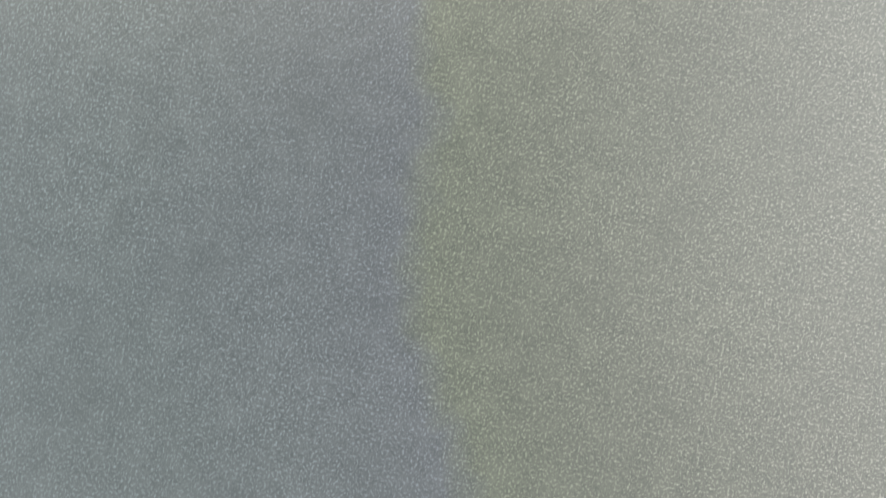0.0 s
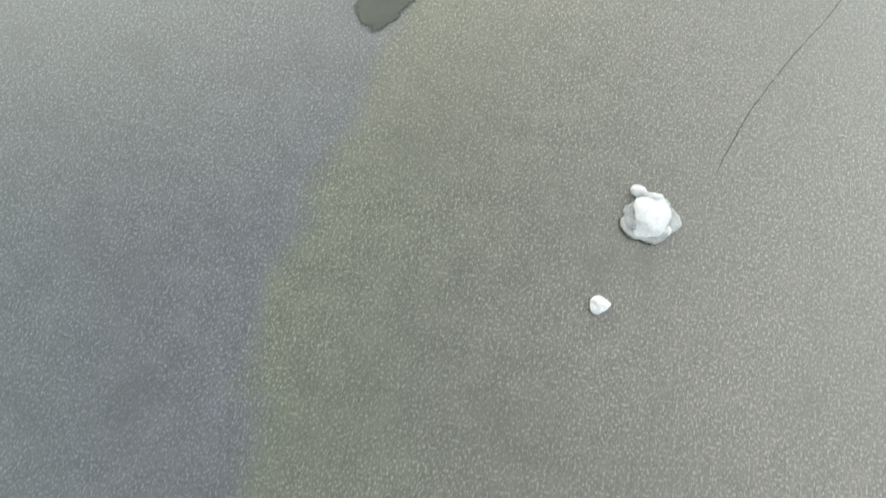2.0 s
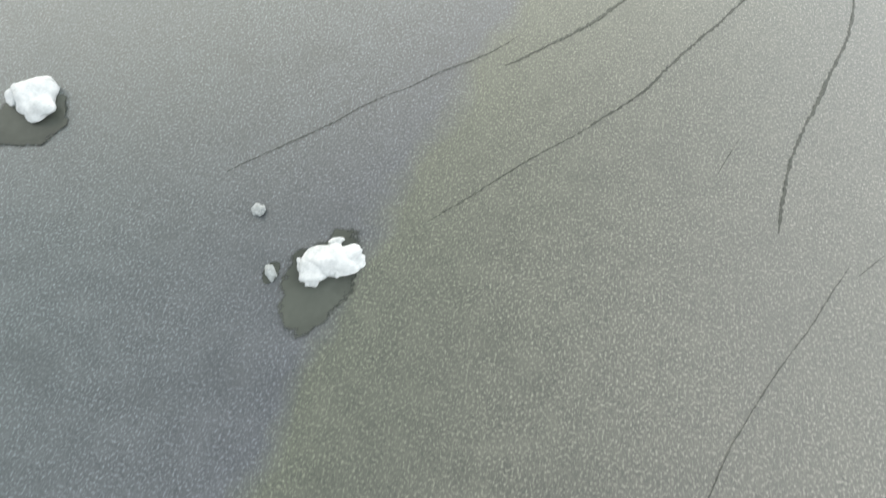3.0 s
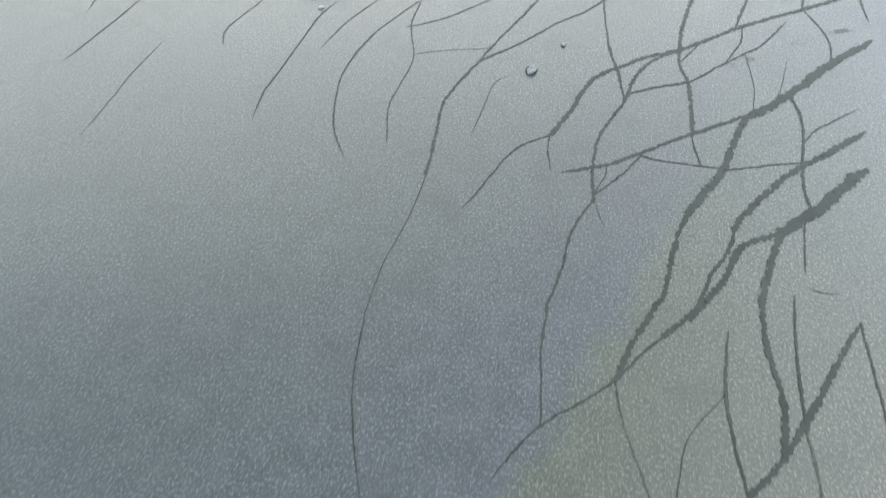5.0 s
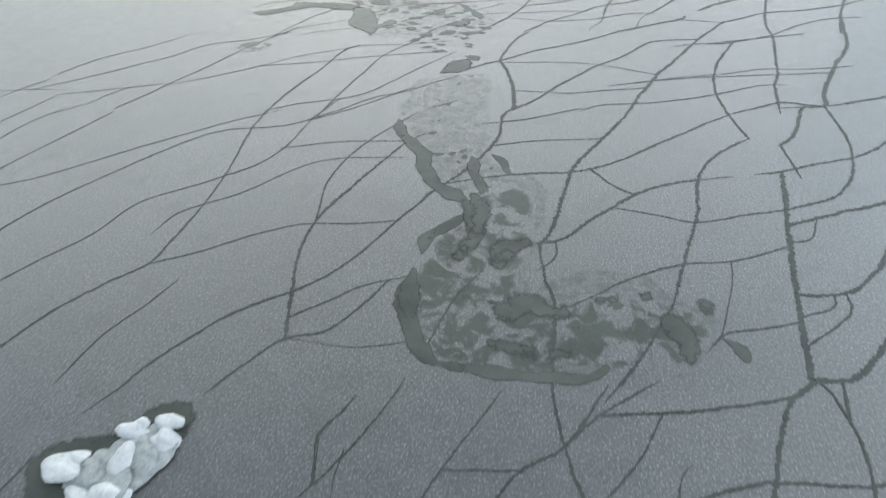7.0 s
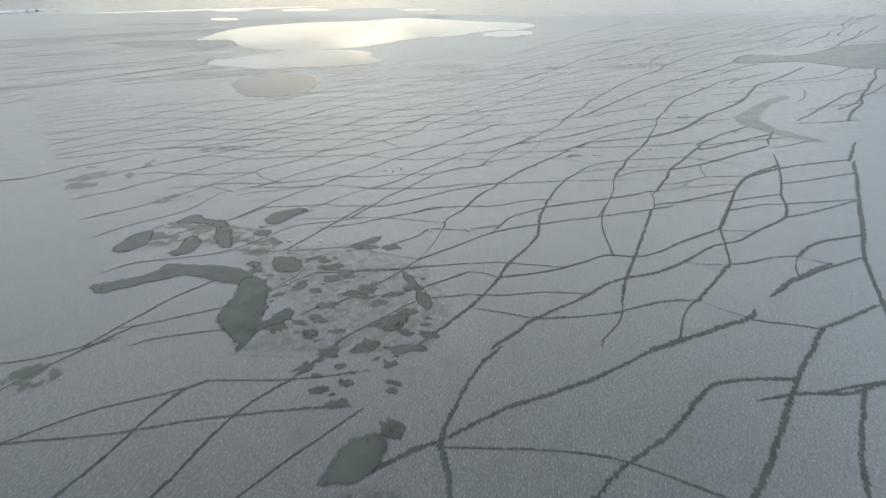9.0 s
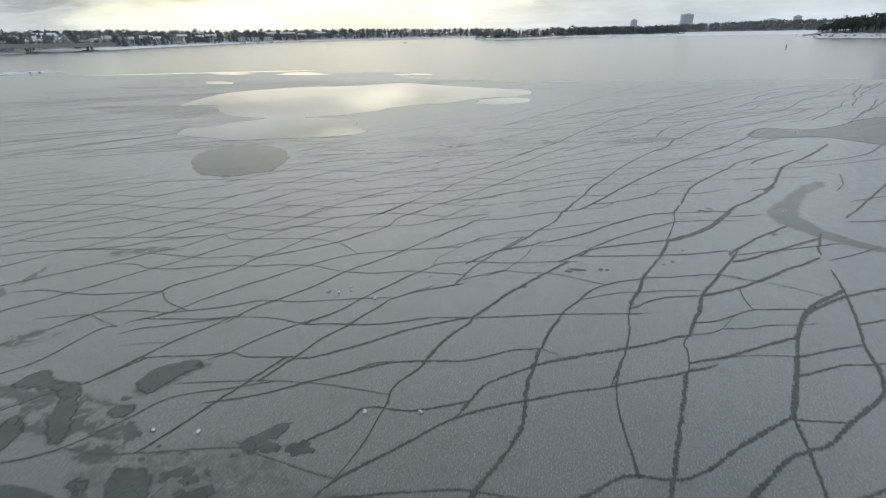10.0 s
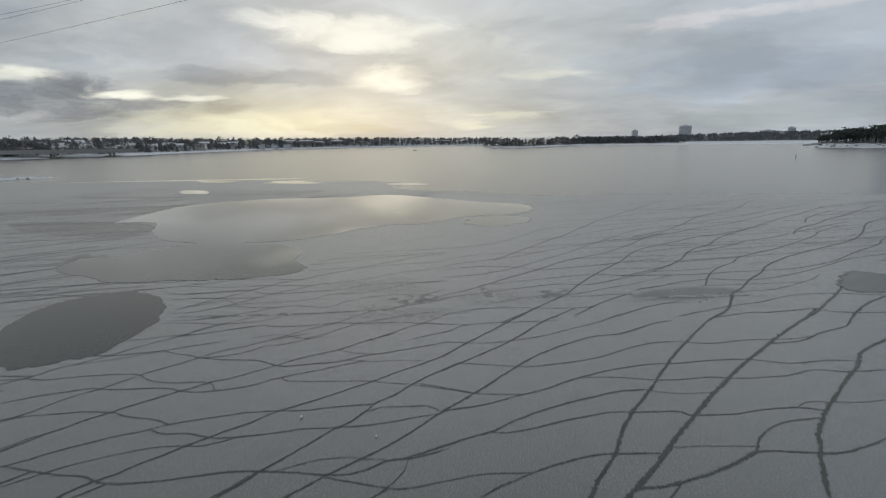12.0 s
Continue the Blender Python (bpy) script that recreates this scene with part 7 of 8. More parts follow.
def far_cracks(count, heading, spread_deg, length, width, seed, inside=None):
    """Cracks with a common heading; inside: the stretch they fill, or else all that is not mapped."""
    rng = random.Random(seed)
    made = 0

    def shut(x, y):
        return not within(x, y, inside) if inside else mapped(x, y)

    while made < count:
        x, y = rng.uniform(-105, 75), rng.uniform(72, 182)
        if shut(x, y):
            continue
        a = heading + rng.gauss(0, spread_deg)
        pts = [(x, y)]
        for k in range(int(rng.uniform(0.5, 1.3) * length / 3.0)):
            turn = 9 * noise.noise((x * 0.06, y * 0.06, seed)) + 14 * noise.noise((x * 0.3, y * 0.3, seed + 4))
            x += 3.0 * math.cos(radians(a + turn))
            y += 3.0 * math.sin(radians(a + turn))
            if y > 178 or shut(x, y):
                break
            pts.append((x, y))
        if len(pts) > 4:
            crack(width * rng.uniform(0.7, 1.4), *pts)
            made += 1


far_cracks(120, 58, 5, 40, 0.13, 21)
far_cracks(150, 27, 7, 30, 0.10, 22)
far_cracks(70, 30, 8, 26, 0.07, 23, [(-14, 168), (75, 178), (75, 140), (30, 126), (2, 122)])
open_cracks()


# ---- lumps of ice and snow on the sheet ----
def hull_lump(size, rng, count=26):
    bm = bmesh.new()
    for i in range(count):
        d = Vector((rng.gauss(0, 1), rng.gauss(0, 1), rng.gauss(0, 1))).normalized()
        d *= rng.uniform(0.8, 1.0)
        bm.verts.new((d.x * size[0], d.y * size[1], d.z * size[2]))
    bmesh.ops.convex_hull(bm, input=bm.verts[:])
    bmesh.ops.delete(bm, geom=[v for v in bm.verts if not v.link_faces], context="VERTS")
    bmesh.ops.bevel(bm, geom=bm.edges[:], offset=min(size) * 0.08, segments=1, affect="EDGES")
    return bm


def crusted_lump(size, rng):
    """A rough lump: broad knobs, a craggy crust, a flat foot."""
    bm = bmesh.new()
    bmesh.ops.create_icosphere(bm, subdivisions=4, radius=1.0)
    o = Vector((rng.random() * 50, rng.random() * 50, rng.random() * 50))
    for v in bm.verts:
        d = v.co.copy()
        crag = 0.5 - abs(noise.noise(d * 2.6 + o))
        r = 1 + 0.40 * noise.noise(d * 1.2 + o) + 0.12 * crag + 0.05 * noise.noise(d * 7 + o) + 0.03 * noise.noise(d * 19 + o)
        v.co = Vector((d.x * size[0] * r, d.y * size[1] * r, max(-0.4, d.z * r) * size[2]))
    for f in bm.faces:
        f.smooth = True
    return bm


def ice_block(x, y, turn, lumps, label, seed, glassy=False):
    """Broken blocks frozen together; lumps: (dx, dy, sx, sy, sz)."""
    rng = random.Random(seed)
    base = tagged(new("ice_block"), label, "ice block", "loose ice blocks")
    base.matrix_basis = pose(x, y, 0.0, 0, 0, turn)
    for dx, dy, sx, sy, sz in lumps:
        flatness = glassy or sz < 0.075 and sx > 0.2
        ob = part("lump", crusted_lump((sx, sy, sz), rng), GREYICE if flatness else SNOWCLOD, base, "grey glassy rim" if flatness and not glassy else "")
        ob.location = (dx, dy, sz * 0.55)
        ob.rotation_euler = (rng.uniform(-0.2, 0.2), rng.uniform(-0.2, 0.2), rng.uniform(-0.3, 0.3))


ice_block(0.49, 21.82, 0, [(0.02, -0.20, 0.46, 0.46, 0.045), (0.0, -0.16, 0.27, 0.36, 0.20), (-0.06, -0.36, 0.20, 0.18, 0.13), (0.20, -0.10, 0.22, 0.28, 0.072), (-0.20, -0.16, 0.21, 0.28, 0.072),
                          (-0.20, 0.25, 0.17, 0.10, 0.12), (0.02, 0.17, 0.20, 0.09, 0.13), (0.30, -0.34, 0.10, 0.10, 0.06), (0.14, -0.44, 0.09, 0.08, 0.05)],
          "white crusted ice block lying on grey frosted ice", 1)
ice_block(-0.21, 20.0, 0, [(0, 0, 0.15, 0.14, 0.10)], "small white lump of ice on frosted ice", 2)
ice_block(-4.73, 25.84, 27, [(0, 0.0172, 0.499, 0.275, 0.153), (-0.292, -0.0516, 0.258, 0.232, 0.135), (0.292, 0.0258, 0.292, 0.206, 0.117), (0.0516, 0.086, 0.327, 0.189, 0.153), (-0.361, -0.206, 0.138, 0.112, 0.09), (0.0688, -0.232, 0.0774, 0.0602, 0.081),
                             (0.43, -0.086, 0.172, 0.172, 0.054), (0.189, 0.361, 0.129, 0.0774, 0.063), (-0.482, 0.0516, 0.086, 0.189, 0.063)],
          "white ice block beside a dark melt hole", 3)
ice_block(-5.72, 25.5, 20, [(0, 0, 0.09, 0.15, 0.08)], "small grey ice lump at a melt hole", 5, True)
ice_block(-6.28, 26.61, 0, [(0, 0, 0.13, 0.12, 0.07)], "small grey ice lump on frosted ice", 6, True)
ice_block(-11.35, 28.14, 0, [(0, 0.1, 0.38, 0.4, 0.25), (0.15, -0.15, 0.34, 0.28, 0.2), (-0.42, 0.0, 0.13, 0.22, 0.14)], "white ice block at the edge of a melt hole", 7)
ice_block(-7.88, 48.75, 0, [(-0.20, -0.30, 0.75, 0.36, 0.055), (0.35, 0.15, 0.50, 0.62, 0.050), (-0.90, -0.33, 0.40, 0.24, 0.125), (-0.72, -0.15, 0.22, 0.18, 0.09), (-0.40, -0.36, 0.40, 0.26, 0.072), (-0.20, -0.72, 0.32, 0.17, 0.10),
                            (0.30, -0.62, 0.36, 0.25, 0.125), (0.12, -0.04, 0.20, 0.34, 0.12), (-0.06, 0.50, 0.32, 0.14, 0.09), (0.02, 0.66, 0.15, 0.13, 0.09), (0.50, 0.80, 0.30, 0.17, 0.11), (0.66, 0.46, 0.24, 0.19, 0.10),
                            (0.42, 0.02, 0.34, 0.32, 0.072), (0.20, 0.30, 0.24, 0.22, 0.072)],
          "cluster of white ice lumps frozen into a dark melt hole", 8)
ice_block(-1.48, 45.28, 0, [(0, 0, 0.11, 0.15, 0.08)], "small pale ice lump in a dark ring", 9, True)
ice_block(-0.69, 46.5, 0, [(0, 0, 0.05, 0.06, 0.04)], "tiny pale ice lump in a thin dark ring", 10, True)
spill("hole", (-5.56, 25.93), (-5.36, 26.13), (-5.08, 26.21), (-4.72, 26.51), (-4.50, 26.65), (-4.26, 26.62), (-4.23, 26.35), (-4.24, 25.94), (-4.26, 25.61), (-4.23, 25.29), (-4.38, 24.89), (-4.71, 24.55), (-5.09, 24.46), (-5.38, 24.60), (-5.56, 24.95), (-5.60, 25.26), (-5.60, 25.59))
patch("hole", (-11.35, 27.75), (0.85, 0.1), (0.0, 0.72))
patch("hole", (-5.72, 25.5), (0.16, 0.05), (0.0, 0.22))
patch("hole", (-1.48, 45.28), (0.17, 0.0), (0.0, 0.2))
patch("hole", (-0.69, 46.5), (0.08, 0.0), (0.0, 0.09))
spill("hole", (-9.44, 48.20), (-9.50, 48.64), (-9.04, 48.99), (-8.25, 49.30), (-8.08, 49.80), (-7.49, 50.12), (-7.00, 49.95), (-6.89, 49.56), (-7.06, 49.01), (-7.26, 48.33), (-7.34, 47.75), (-7.77, 47.56), (-8.50, 47.65), (-9.07, 47.87))
CHIPS = [(-8.8, 82.8), (-7.6, 82.3), (-10.1, 96.9), (-8.9, 83.0), (-4.2, 76.6), (-7.8, 47.2), (-10.9, 74.5), (-5.7, 76.3), (7.0, 114.2), (7.5, 114.7), (8.1, 115.4), (9.5, 109.3), (-7.0, 96.4), (-9.2, 82.5), (-10.4, 104.3), (-9.5, 71.7), (-9.7, 74.7)]
for k, (x, y) in enumerate(CHIPS):
    ice_block(x, y, 40 * k, [(0, 0, 0.045 + 0.02 * (k % 3), 0.045, 0.04)], "tiny white ice chip lying on grey ice", 60 + k)


# ---- far shores ----
def spread(table, bearing):
    """The value between rows of (bearing, value)."""
    if bearing <= table[0][0]:
        return table[0][1]
    for (a, u), (b, v) in zip(table, table[1:]):
        if bearing <= b:
            return u + (v - u) * (bearing - a) / (b - a)
    return table[-1][1]


def land(name, shore, hill, depth, label, step=0.4, bank=((0.0, -0.3), (4.0, 0.8), (14.0, 2.2))):
    """A strip of land: a snowy bank at the water and rising ground behind."""
    b0, b1 = shore[0][0], shore[-1][0]
    n = int((b1 - b0) / step) + 1
    for kind, rows, mat in (("bank", bank, SNOW), ("hill", ((bank[-1][0], bank[-1][1] - 0.1), (0.25, 0.4), (0.55, 0.8), (1.0, 1.0), (1.5, 0.6)), SNOWY if name == "west_shore" else EARTH)):
        bm = bmesh.new()
        grid = []
        for i in range(n):
            b = b0 + (b1 - b0) * i / (n - 1)
            d, h = spread(shore, b), spread(hill, b)
            low = min(1.0, 0.12 + min(b - b0, b1 - b) / 1.8)
            line = []
            for k, (r, z) in enumerate(rows):
                dist = r if kind == "bank" or k == 0 else bank[-1][0] + r * depth
                zz = z if kind == "bank" or k == 0 else bank[-1][1] - 0.1 + z * h
                wob = noise.noise((b * 0.9, k * 3.0, d * 0.01))
                line.append(bm.verts.new(at(b, d + dist + 6 * wob + 3 * noise.noise((b * 4, 1.0, 0)), zz * low * (1 + 0.35 * wob))))
            grid.append(line)
        for u, v in zip(grid, grid[1:]):
            for k in range(len(rows) - 1):
                bm.faces.new((u[k], v[k], v[k + 1], u[k + 1]))
        bmesh.ops.recalc_face_normals(bm, faces=bm.faces[:])
        words = "snow-covered bank along the far shore" if kind == "bank" else label
        tagged(mesh_object(name + "_" + kind, bm, mat), words, "shore", kind="structure")


LEFT = [(-85, 470), (-55, 535), (-46, 605), (-43.6, 655), (-36, 858), (-29, 1110), (-19, 1220), (-13, 1460), (-6, 1500)]
LEFT_HILL = [(-85, 7), (-55, 7), (-45, 8), (-36, 9), (-29, 12), (-19, 13), (-6, 12)]
ISLE = [(-9.2, 880), (-7, 790), (-4, 800), (-1, 930), (1.0, 1080)]
ISLE_HILL = [(-9.2, 1), (-5, 2), (1, 3)]
MID = [(0.0, 1500), (6, 1600), (12, 1900), (19, 2100), (30, 2200)]
MID_HILL = [(0, 8), (9, 10), (13, 16), (20, 24), (30, 22)]
HEAD = [(21.9, 650), (23.5, 610), (27, 590), (34, 570), (60, 600), (85, 640)]
HEAD_HILL = [(21.9, 0.3), (24, 2), (27, 6), (34, 9), (85, 11)]
HEAD_BANK = ((0.0, -0.3), (6.0, 0.9), (16.0, 2.0), (26.0, 3.6))
SPIT = [(-2.5, 960), (2, 1120), (6, 1190), (9.5, 1260), (12, 1420)]
SPIT_HILL = [(-2.5, 1), (2, 2), (12, 3)]
land("west_shore", LEFT, LEFT_HILL, 260, "wooded hill with houses behind the lake")
land("islet", ISLE, ISLE_HILL, 60, "low wooded islet in the lake")
land("north_shore", MID, MID_HILL, 260, "distant wooded rise beyond the lake")
land("spit", SPIT, SPIT_HILL, 50, "low snowy spit under dark pines")
land("headland", HEAD, HEAD_HILL, 120, "dark wooded headland by the lake", bank=HEAD_BANK)
flat = [at(b, 1010 + 60 * noise.noise((b, 0, 0)))[:2] for b in np.arange(-1, 23.5, 0.5)] + [at(b, 2150)[:2] for b in np.arange(23, -2, -1.0)]
tagged(mesh_object("snow_field", sheet(flat, 0.02), SNOW), "snow-covered lake ice far off", "snow", kind="structure")


# trees of the far woods, joined by stretches of shore
def conifer(rng):
    """Unit-high spruce: a stem and ragged tiers."""
    v, f = [], []
    def ring(r, z, n, jag):
        base = len(v)
        turn = rng.random() * 6.3
        for i in range(n):
            a = turn + 2 * math.pi * i / n
            rr = r * (1 + jag * rng.uniform(-1, 1))
            v.append((rr * math.cos(a), rr * math.sin(a), z + 0.03 * rng.uniform(-1, 1)))
        return base
    s = ring(0.018, 0, 4, 0)
    t = ring(0.014, 0.3, 4, 0)
    for i in range(4):
        f.append((s + i, s + (i + 1) % 4, t + (i + 1) % 4, t + i))
    tiers = 5
    for k in range(tiers):
        z0 = 0.12 + 0.8 * k / tiers
        r = 0.17 * (1 - k / tiers) ** 0.8 + 0.03
        a = ring(r, z0, 8, 0.38)
        v.append((0, 0, z0 + 0.3 * (1 - 0.5 * k / tiers)))
        for i in range(8):
            f.append((a + i, a + (i + 1) % 8, len(v) - 1))
    return np.array(v), f


def broadleaf(rng, pieces=70):
    """Unit-high bare tree: stem, limbs and a haze of twigs."""
    v, f = [], []
    def sliver(p, q, w):
        d = (q - p)
        s = d.cross(Vector((rng.uniform(-1, 1), rng.uniform(-1, 1), rng.uniform(-1, 1)))).normalized() * w
        b = len(v)
        v.extend([tuple(p - s), tuple(p + s), tuple(q + s * 0.4), tuple(q - s * 0.4)])
        f.append((b, b + 1, b + 2, b + 3))
    top = Vector((0, 0, 0.45))
    sliver(Vector((0, 0, 0)), top, 0.02)
    sliver(Vector((0, 0, 0)), top, 0.02)
    for k in range(7):
        a, r = rng.random() * 6.3, rng.uniform(0.15, 0.3)
        q = Vector((r * math.cos(a), r * math.sin(a), rng.uniform(0.55, 0.92)))
        sliver(Vector((0, 0, rng.uniform(0.25, 0.5))), q, 0.012)
        for j in range(pieces // 7):
            p = q + Vector((rng.gauss(0, 0.09), rng.gauss(0, 0.09), rng.gauss(0, 0.08)))
            sliver(p, p + Vector((rng.gauss(0, 0.07), rng.gauss(0, 0.07), abs(rng.gauss(0, 0.09)))), 0.012)
    return np.array(v), f


def pine(rng):
    """Unit-high pine: a bare stem and a rounded crown of many needle tufts."""
    v, f = [], []
    for k in range(3):
        a = 2.1 * k
        s = Vector((math.cos(a), math.sin(a), 0)) * 0.018
        b = len(v)
        v.extend([tuple(-s), tuple(s), (s.x * 0.6, s.y * 0.6, 0.8), (-s.x * 0.6, -s.y * 0.6, 0.8)])
        f.append((b, b + 1, b + 2, b + 3))
    for k in range(9):
        a, r = rng.random() * 6.3, rng.uniform(0.02, 0.2)
        z = rng.uniform(0.42, 0.9)
        c = Vector((r * math.cos(a), r * math.sin(a), z))
        for j in range(13):
            p = c + Vector((rng.gauss(0, 0.07), rng.gauss(0, 0.07), rng.gauss(0, 0.045)))
            u = Vector((rng.gauss(0, 1), rng.gauss(0, 1), rng.gauss(0, 0.6))).normalized() * 0.05
            w = u.cross(Vector((rng.gauss(0, 1), rng.gauss(0, 1), rng.gauss(0, 1)))).normalized() * 0.035
            b = len(v)
            v.extend([tuple(p - u), tuple(p + w), tuple(p + u), tuple(p - w)])
            f.append((b, b + 1, b + 2, b + 3))
    return np.array(v), f


def woods(name, label, mat, makers, shore, hill, depth, count, low, high, seed, b0=None, b1=None, back=16.0, foot=1.3):
    """Many far trees as one object."""
    rng = random.Random(seed)
    protos = [m(rng) for m in makers for _ in range(4)]
    verts, faces, base = [], [], 0
    b0 = shore[0][0] if b0 is None else b0
    b1 = shore[-1][0] if b1 is None else b1
    for i in range(count):
        b = rng.uniform(b0, b1)
        if noise.noise((b * 1.7, seed, 0)) < -0.25 and rng.random() < 0.7:
            continue
        u = rng.random()
        d = spread(shore, b) + back + u * depth
        h = spread(hill, b)
        z = foot + h * min(1.0, u * 1.5)
        v, f = protos[rng.randrange(len(protos))]
        s = rng.uniform(low, high) * (1 + 0.3 * noise.noise((b * 2.3, 4.0, seed))) * min(1.0, 0.45 + 0.4 * min(b - b0, b1 - b))
        a = rng.random() * 6.3
        rot = np.array([[math.cos(a), -math.sin(a), 0], [math.sin(a), math.cos(a), 0], [0, 0, 1]])
        wide = s * rng.uniform(1.0, 1.6)
        verts.append((v @ rot.T) * (wide, wide, s) + np.array(at(b, d, z)))
        faces += [tuple(k + base for k in g) for g in f]
        base += len(v)
    me = bpy.data.meshes.new(name)
    me.from_pydata(np.concatenate(verts).tolist(), [], faces)
    me.materials.append(mat)
    tagged(new(name, me), label, "trees", kind="stuff")


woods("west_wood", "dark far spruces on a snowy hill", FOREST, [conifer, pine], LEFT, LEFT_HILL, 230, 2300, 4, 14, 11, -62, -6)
woods("west_thicket", "grey leafless far trees on a snowy hill", BARE, [broadleaf], LEFT, LEFT_HILL, 220, 1900, 4, 11, 12, -62, -6)
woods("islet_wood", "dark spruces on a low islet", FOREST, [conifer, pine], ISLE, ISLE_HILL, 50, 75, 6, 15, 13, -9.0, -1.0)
woods("islet_thicket", "leafless trees on a low islet", BARE, [broadleaf], ISLE, ISLE_HILL, 45, 120, 5, 13, 14)
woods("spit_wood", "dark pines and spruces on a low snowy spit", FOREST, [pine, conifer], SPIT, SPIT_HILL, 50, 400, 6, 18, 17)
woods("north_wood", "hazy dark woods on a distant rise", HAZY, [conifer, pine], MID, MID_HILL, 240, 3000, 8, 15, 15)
woods("headland_wood", "dark round-crowned pines on a headland", PINE, [pine], HEAD, HEAD_HILL, 100, 1000, 7, 13, 16, 23.0, 50, 27.0, 4.0)


# buildings
# the third wall colour is lightened to stand in for haze on far towers
WALLS = [plain("pale_render", (0.62, 0.60, 0.55), 0.8, 0.1, 0.3), plain("brown_board", (0.22, 0.19, 0.17), 0.8, 0.15, 0.3),
         plain("hazed_grey_panel", (0.72, 0.74, 0.77), 0.8, 0.1, 0.2)]
# distant haze is put into the paler colour of the tower panes
FAR_PANE = plain("haze_paled_pane", (0.34, 0.36, 0.39), 0.3, 0.1, 0.2)
PANE = plain("dark_pane", (0.05, 0.055, 0.06), 0.15, 0.2, 0.3)


def box_bm(x0, y0, z0, x1, y1, z1, chamfer=0.0):
    bm = bmesh.new()
    bmesh.ops.create_cube(bm, size=1.0)
    bmesh.ops.scale(bm, vec=(x1 - x0, y1 - y0, z1 - z0), verts=bm.verts[:])
    bmesh.ops.translate(bm, vec=((x0 + x1) / 2, (y0 + y1) / 2, (z0 + z1) / 2), verts=bm.verts[:])
    if chamfer:
        bmesh.ops.bevel(bm, geom=bm.edges[:], offset=chamfer, segments=1, affect="EDGES")
    return bm


def gable_bm(w, d, z, h, over):
    bm = bmesh.new()
    x, y = w / 2 + over, d / 2 + over
    a = [bm.verts.new(p) for p in ((-x, -y, z), (x, -y, z), (x, y, z), (-x, y, z))]
    r = [bm.verts.new((-x, 0, z + h)), bm.verts.new((x, 0, z + h))]
    for f in ((a[0], a[1], r[1], r[0]), (a[2], a[3], r[0], r[1]), (a[1], a[2], r[1]), (a[3], a[0], r[0]), (a[3], a[2], a[1], a[0])):
        bm.faces.new(f)
    bmesh.ops.recalc_face_normals(bm, faces=bm.faces[:])
    return bm


def house(bearing, dist, z, w, d, h, roof, wall, storeys, columns, label, turn=0.0):
    base = tagged(new("house"), label, "house", "houses on the shore")
    base.matrix_basis = Matrix.Translation(at(bearing, dist, z)) @ pose(0, 0, 0, 0, 0, -bearing + turn)
    part("wall", box_bm(-w / 2, -d / 2, -2, w / 2, d / 2, h, 0.06), wall, base)
    if roof > 0:
        part("roof", gable_bm(w, d, h + 0.02, roof, 0.5), SNOW, base, "snow-covered roof")
    else:
        part("roof", box_bm(-w / 2 - 0.3, -d / 2 - 0.3, h + 0.02, w / 2 + 0.3, d / 2 + 0.3, h + 0.5, 0.08), SNOW, base, "snow-covered flat roof")
    for s in range(storeys):
        for c in range(columns):
            cx = -w / 2 + (c + 0.5) * w / columns
            cz = (s + 0.55) * h / storeys
            part("window", box_bm(cx - 0.7, -d / 2 - 0.06, cz - 0.7, cx + 0.7, -d / 2 + 0.1, cz + 0.7, 0.02), PANE, base)


HOUSES = [(-54.6, 640, 6, 22, 1), (-53.4, 600, 4, 12, 1), (-52.4, 660, 7, 18, 1), (-51.0, 620, 5, 12, 1), (-49.0, 650, 6, 11, 1), (-47.2, 690, 7, 26, 0),
          (-46.2, 660, 5, 14, 1), (-43.0, 730, 6, 12, 1), (-41.4, 760, 6, 14, 1), (-39.5, 800, 6, 16, 0), (-37.5, 880, 7, 13, 1), (-33.9, 1010, 6, 16, 0),
          (-30.6, 1130, 10, 20, 1), (-27.5, 1180, 9, 15, 1), (-22.0, 1260, 5, 12, 1), (-17.0, 1400, 10, 34, 0), (-50.0, 700, 9, 20, 1), (-44.9, 740, 8, 24, 0)]
for k, (b, dist, z, w, gabled) in enumerate(HOUSES):
    house(b, dist, z, w, 10, 4.2 if w < 20 else 6.0, 2.2 if gabled else 0, WALLS[k % 3], 2 if w < 20 else 3, max(3, int(w / 4)),
          ("gabled house" if gabled else "flat-roofed apartment block") + " with snow on its roof among trees", (k * 37) % 30 - 15)
for k, (b, dist, z, w) in enumerate(((-55.5, 655, 8, 30), (-53.9, 670, 9, 26), (-52.9, 690, 9, 30), (-51.6, 668, 8, 34), (-50.4, 640, 5, 26), (-49.7, 690, 9, 30), (-48.3, 640, 4, 30), (-47.6, 645, 4, 24),
                                     (-46.6, 720, 9, 22), (-45.5, 690, 7, 18), (-44.2, 700, 6, 22), (-42.2, 760, 8, 14), (-39.2, 850, 9, 18), (-36.4, 930, 9, 16),
                                     (-28.9, 1170, 12, 30), (-25.6, 1230, 12, 26), (-20.0, 1330, 9, 20), (-13.8, 1520, 10, 44))):
    house(b, dist, z, w, 11, 3.6, 2.4, WALLS[(k * 2) % 3], 1, max(4, int(w / 4)), "long low row house with a snow-covered gable roof", (k * 53) % 16 - 8)
for b, w in ((-33.6, 13), (-32.2, 13), (-30.9, 15)):
    house(b, spread(LEFT, b) + 10, 1.6, w, 9, 7, 0, WALLS[2], 2, 4, "low flat-roofed shore building with dark window bands")


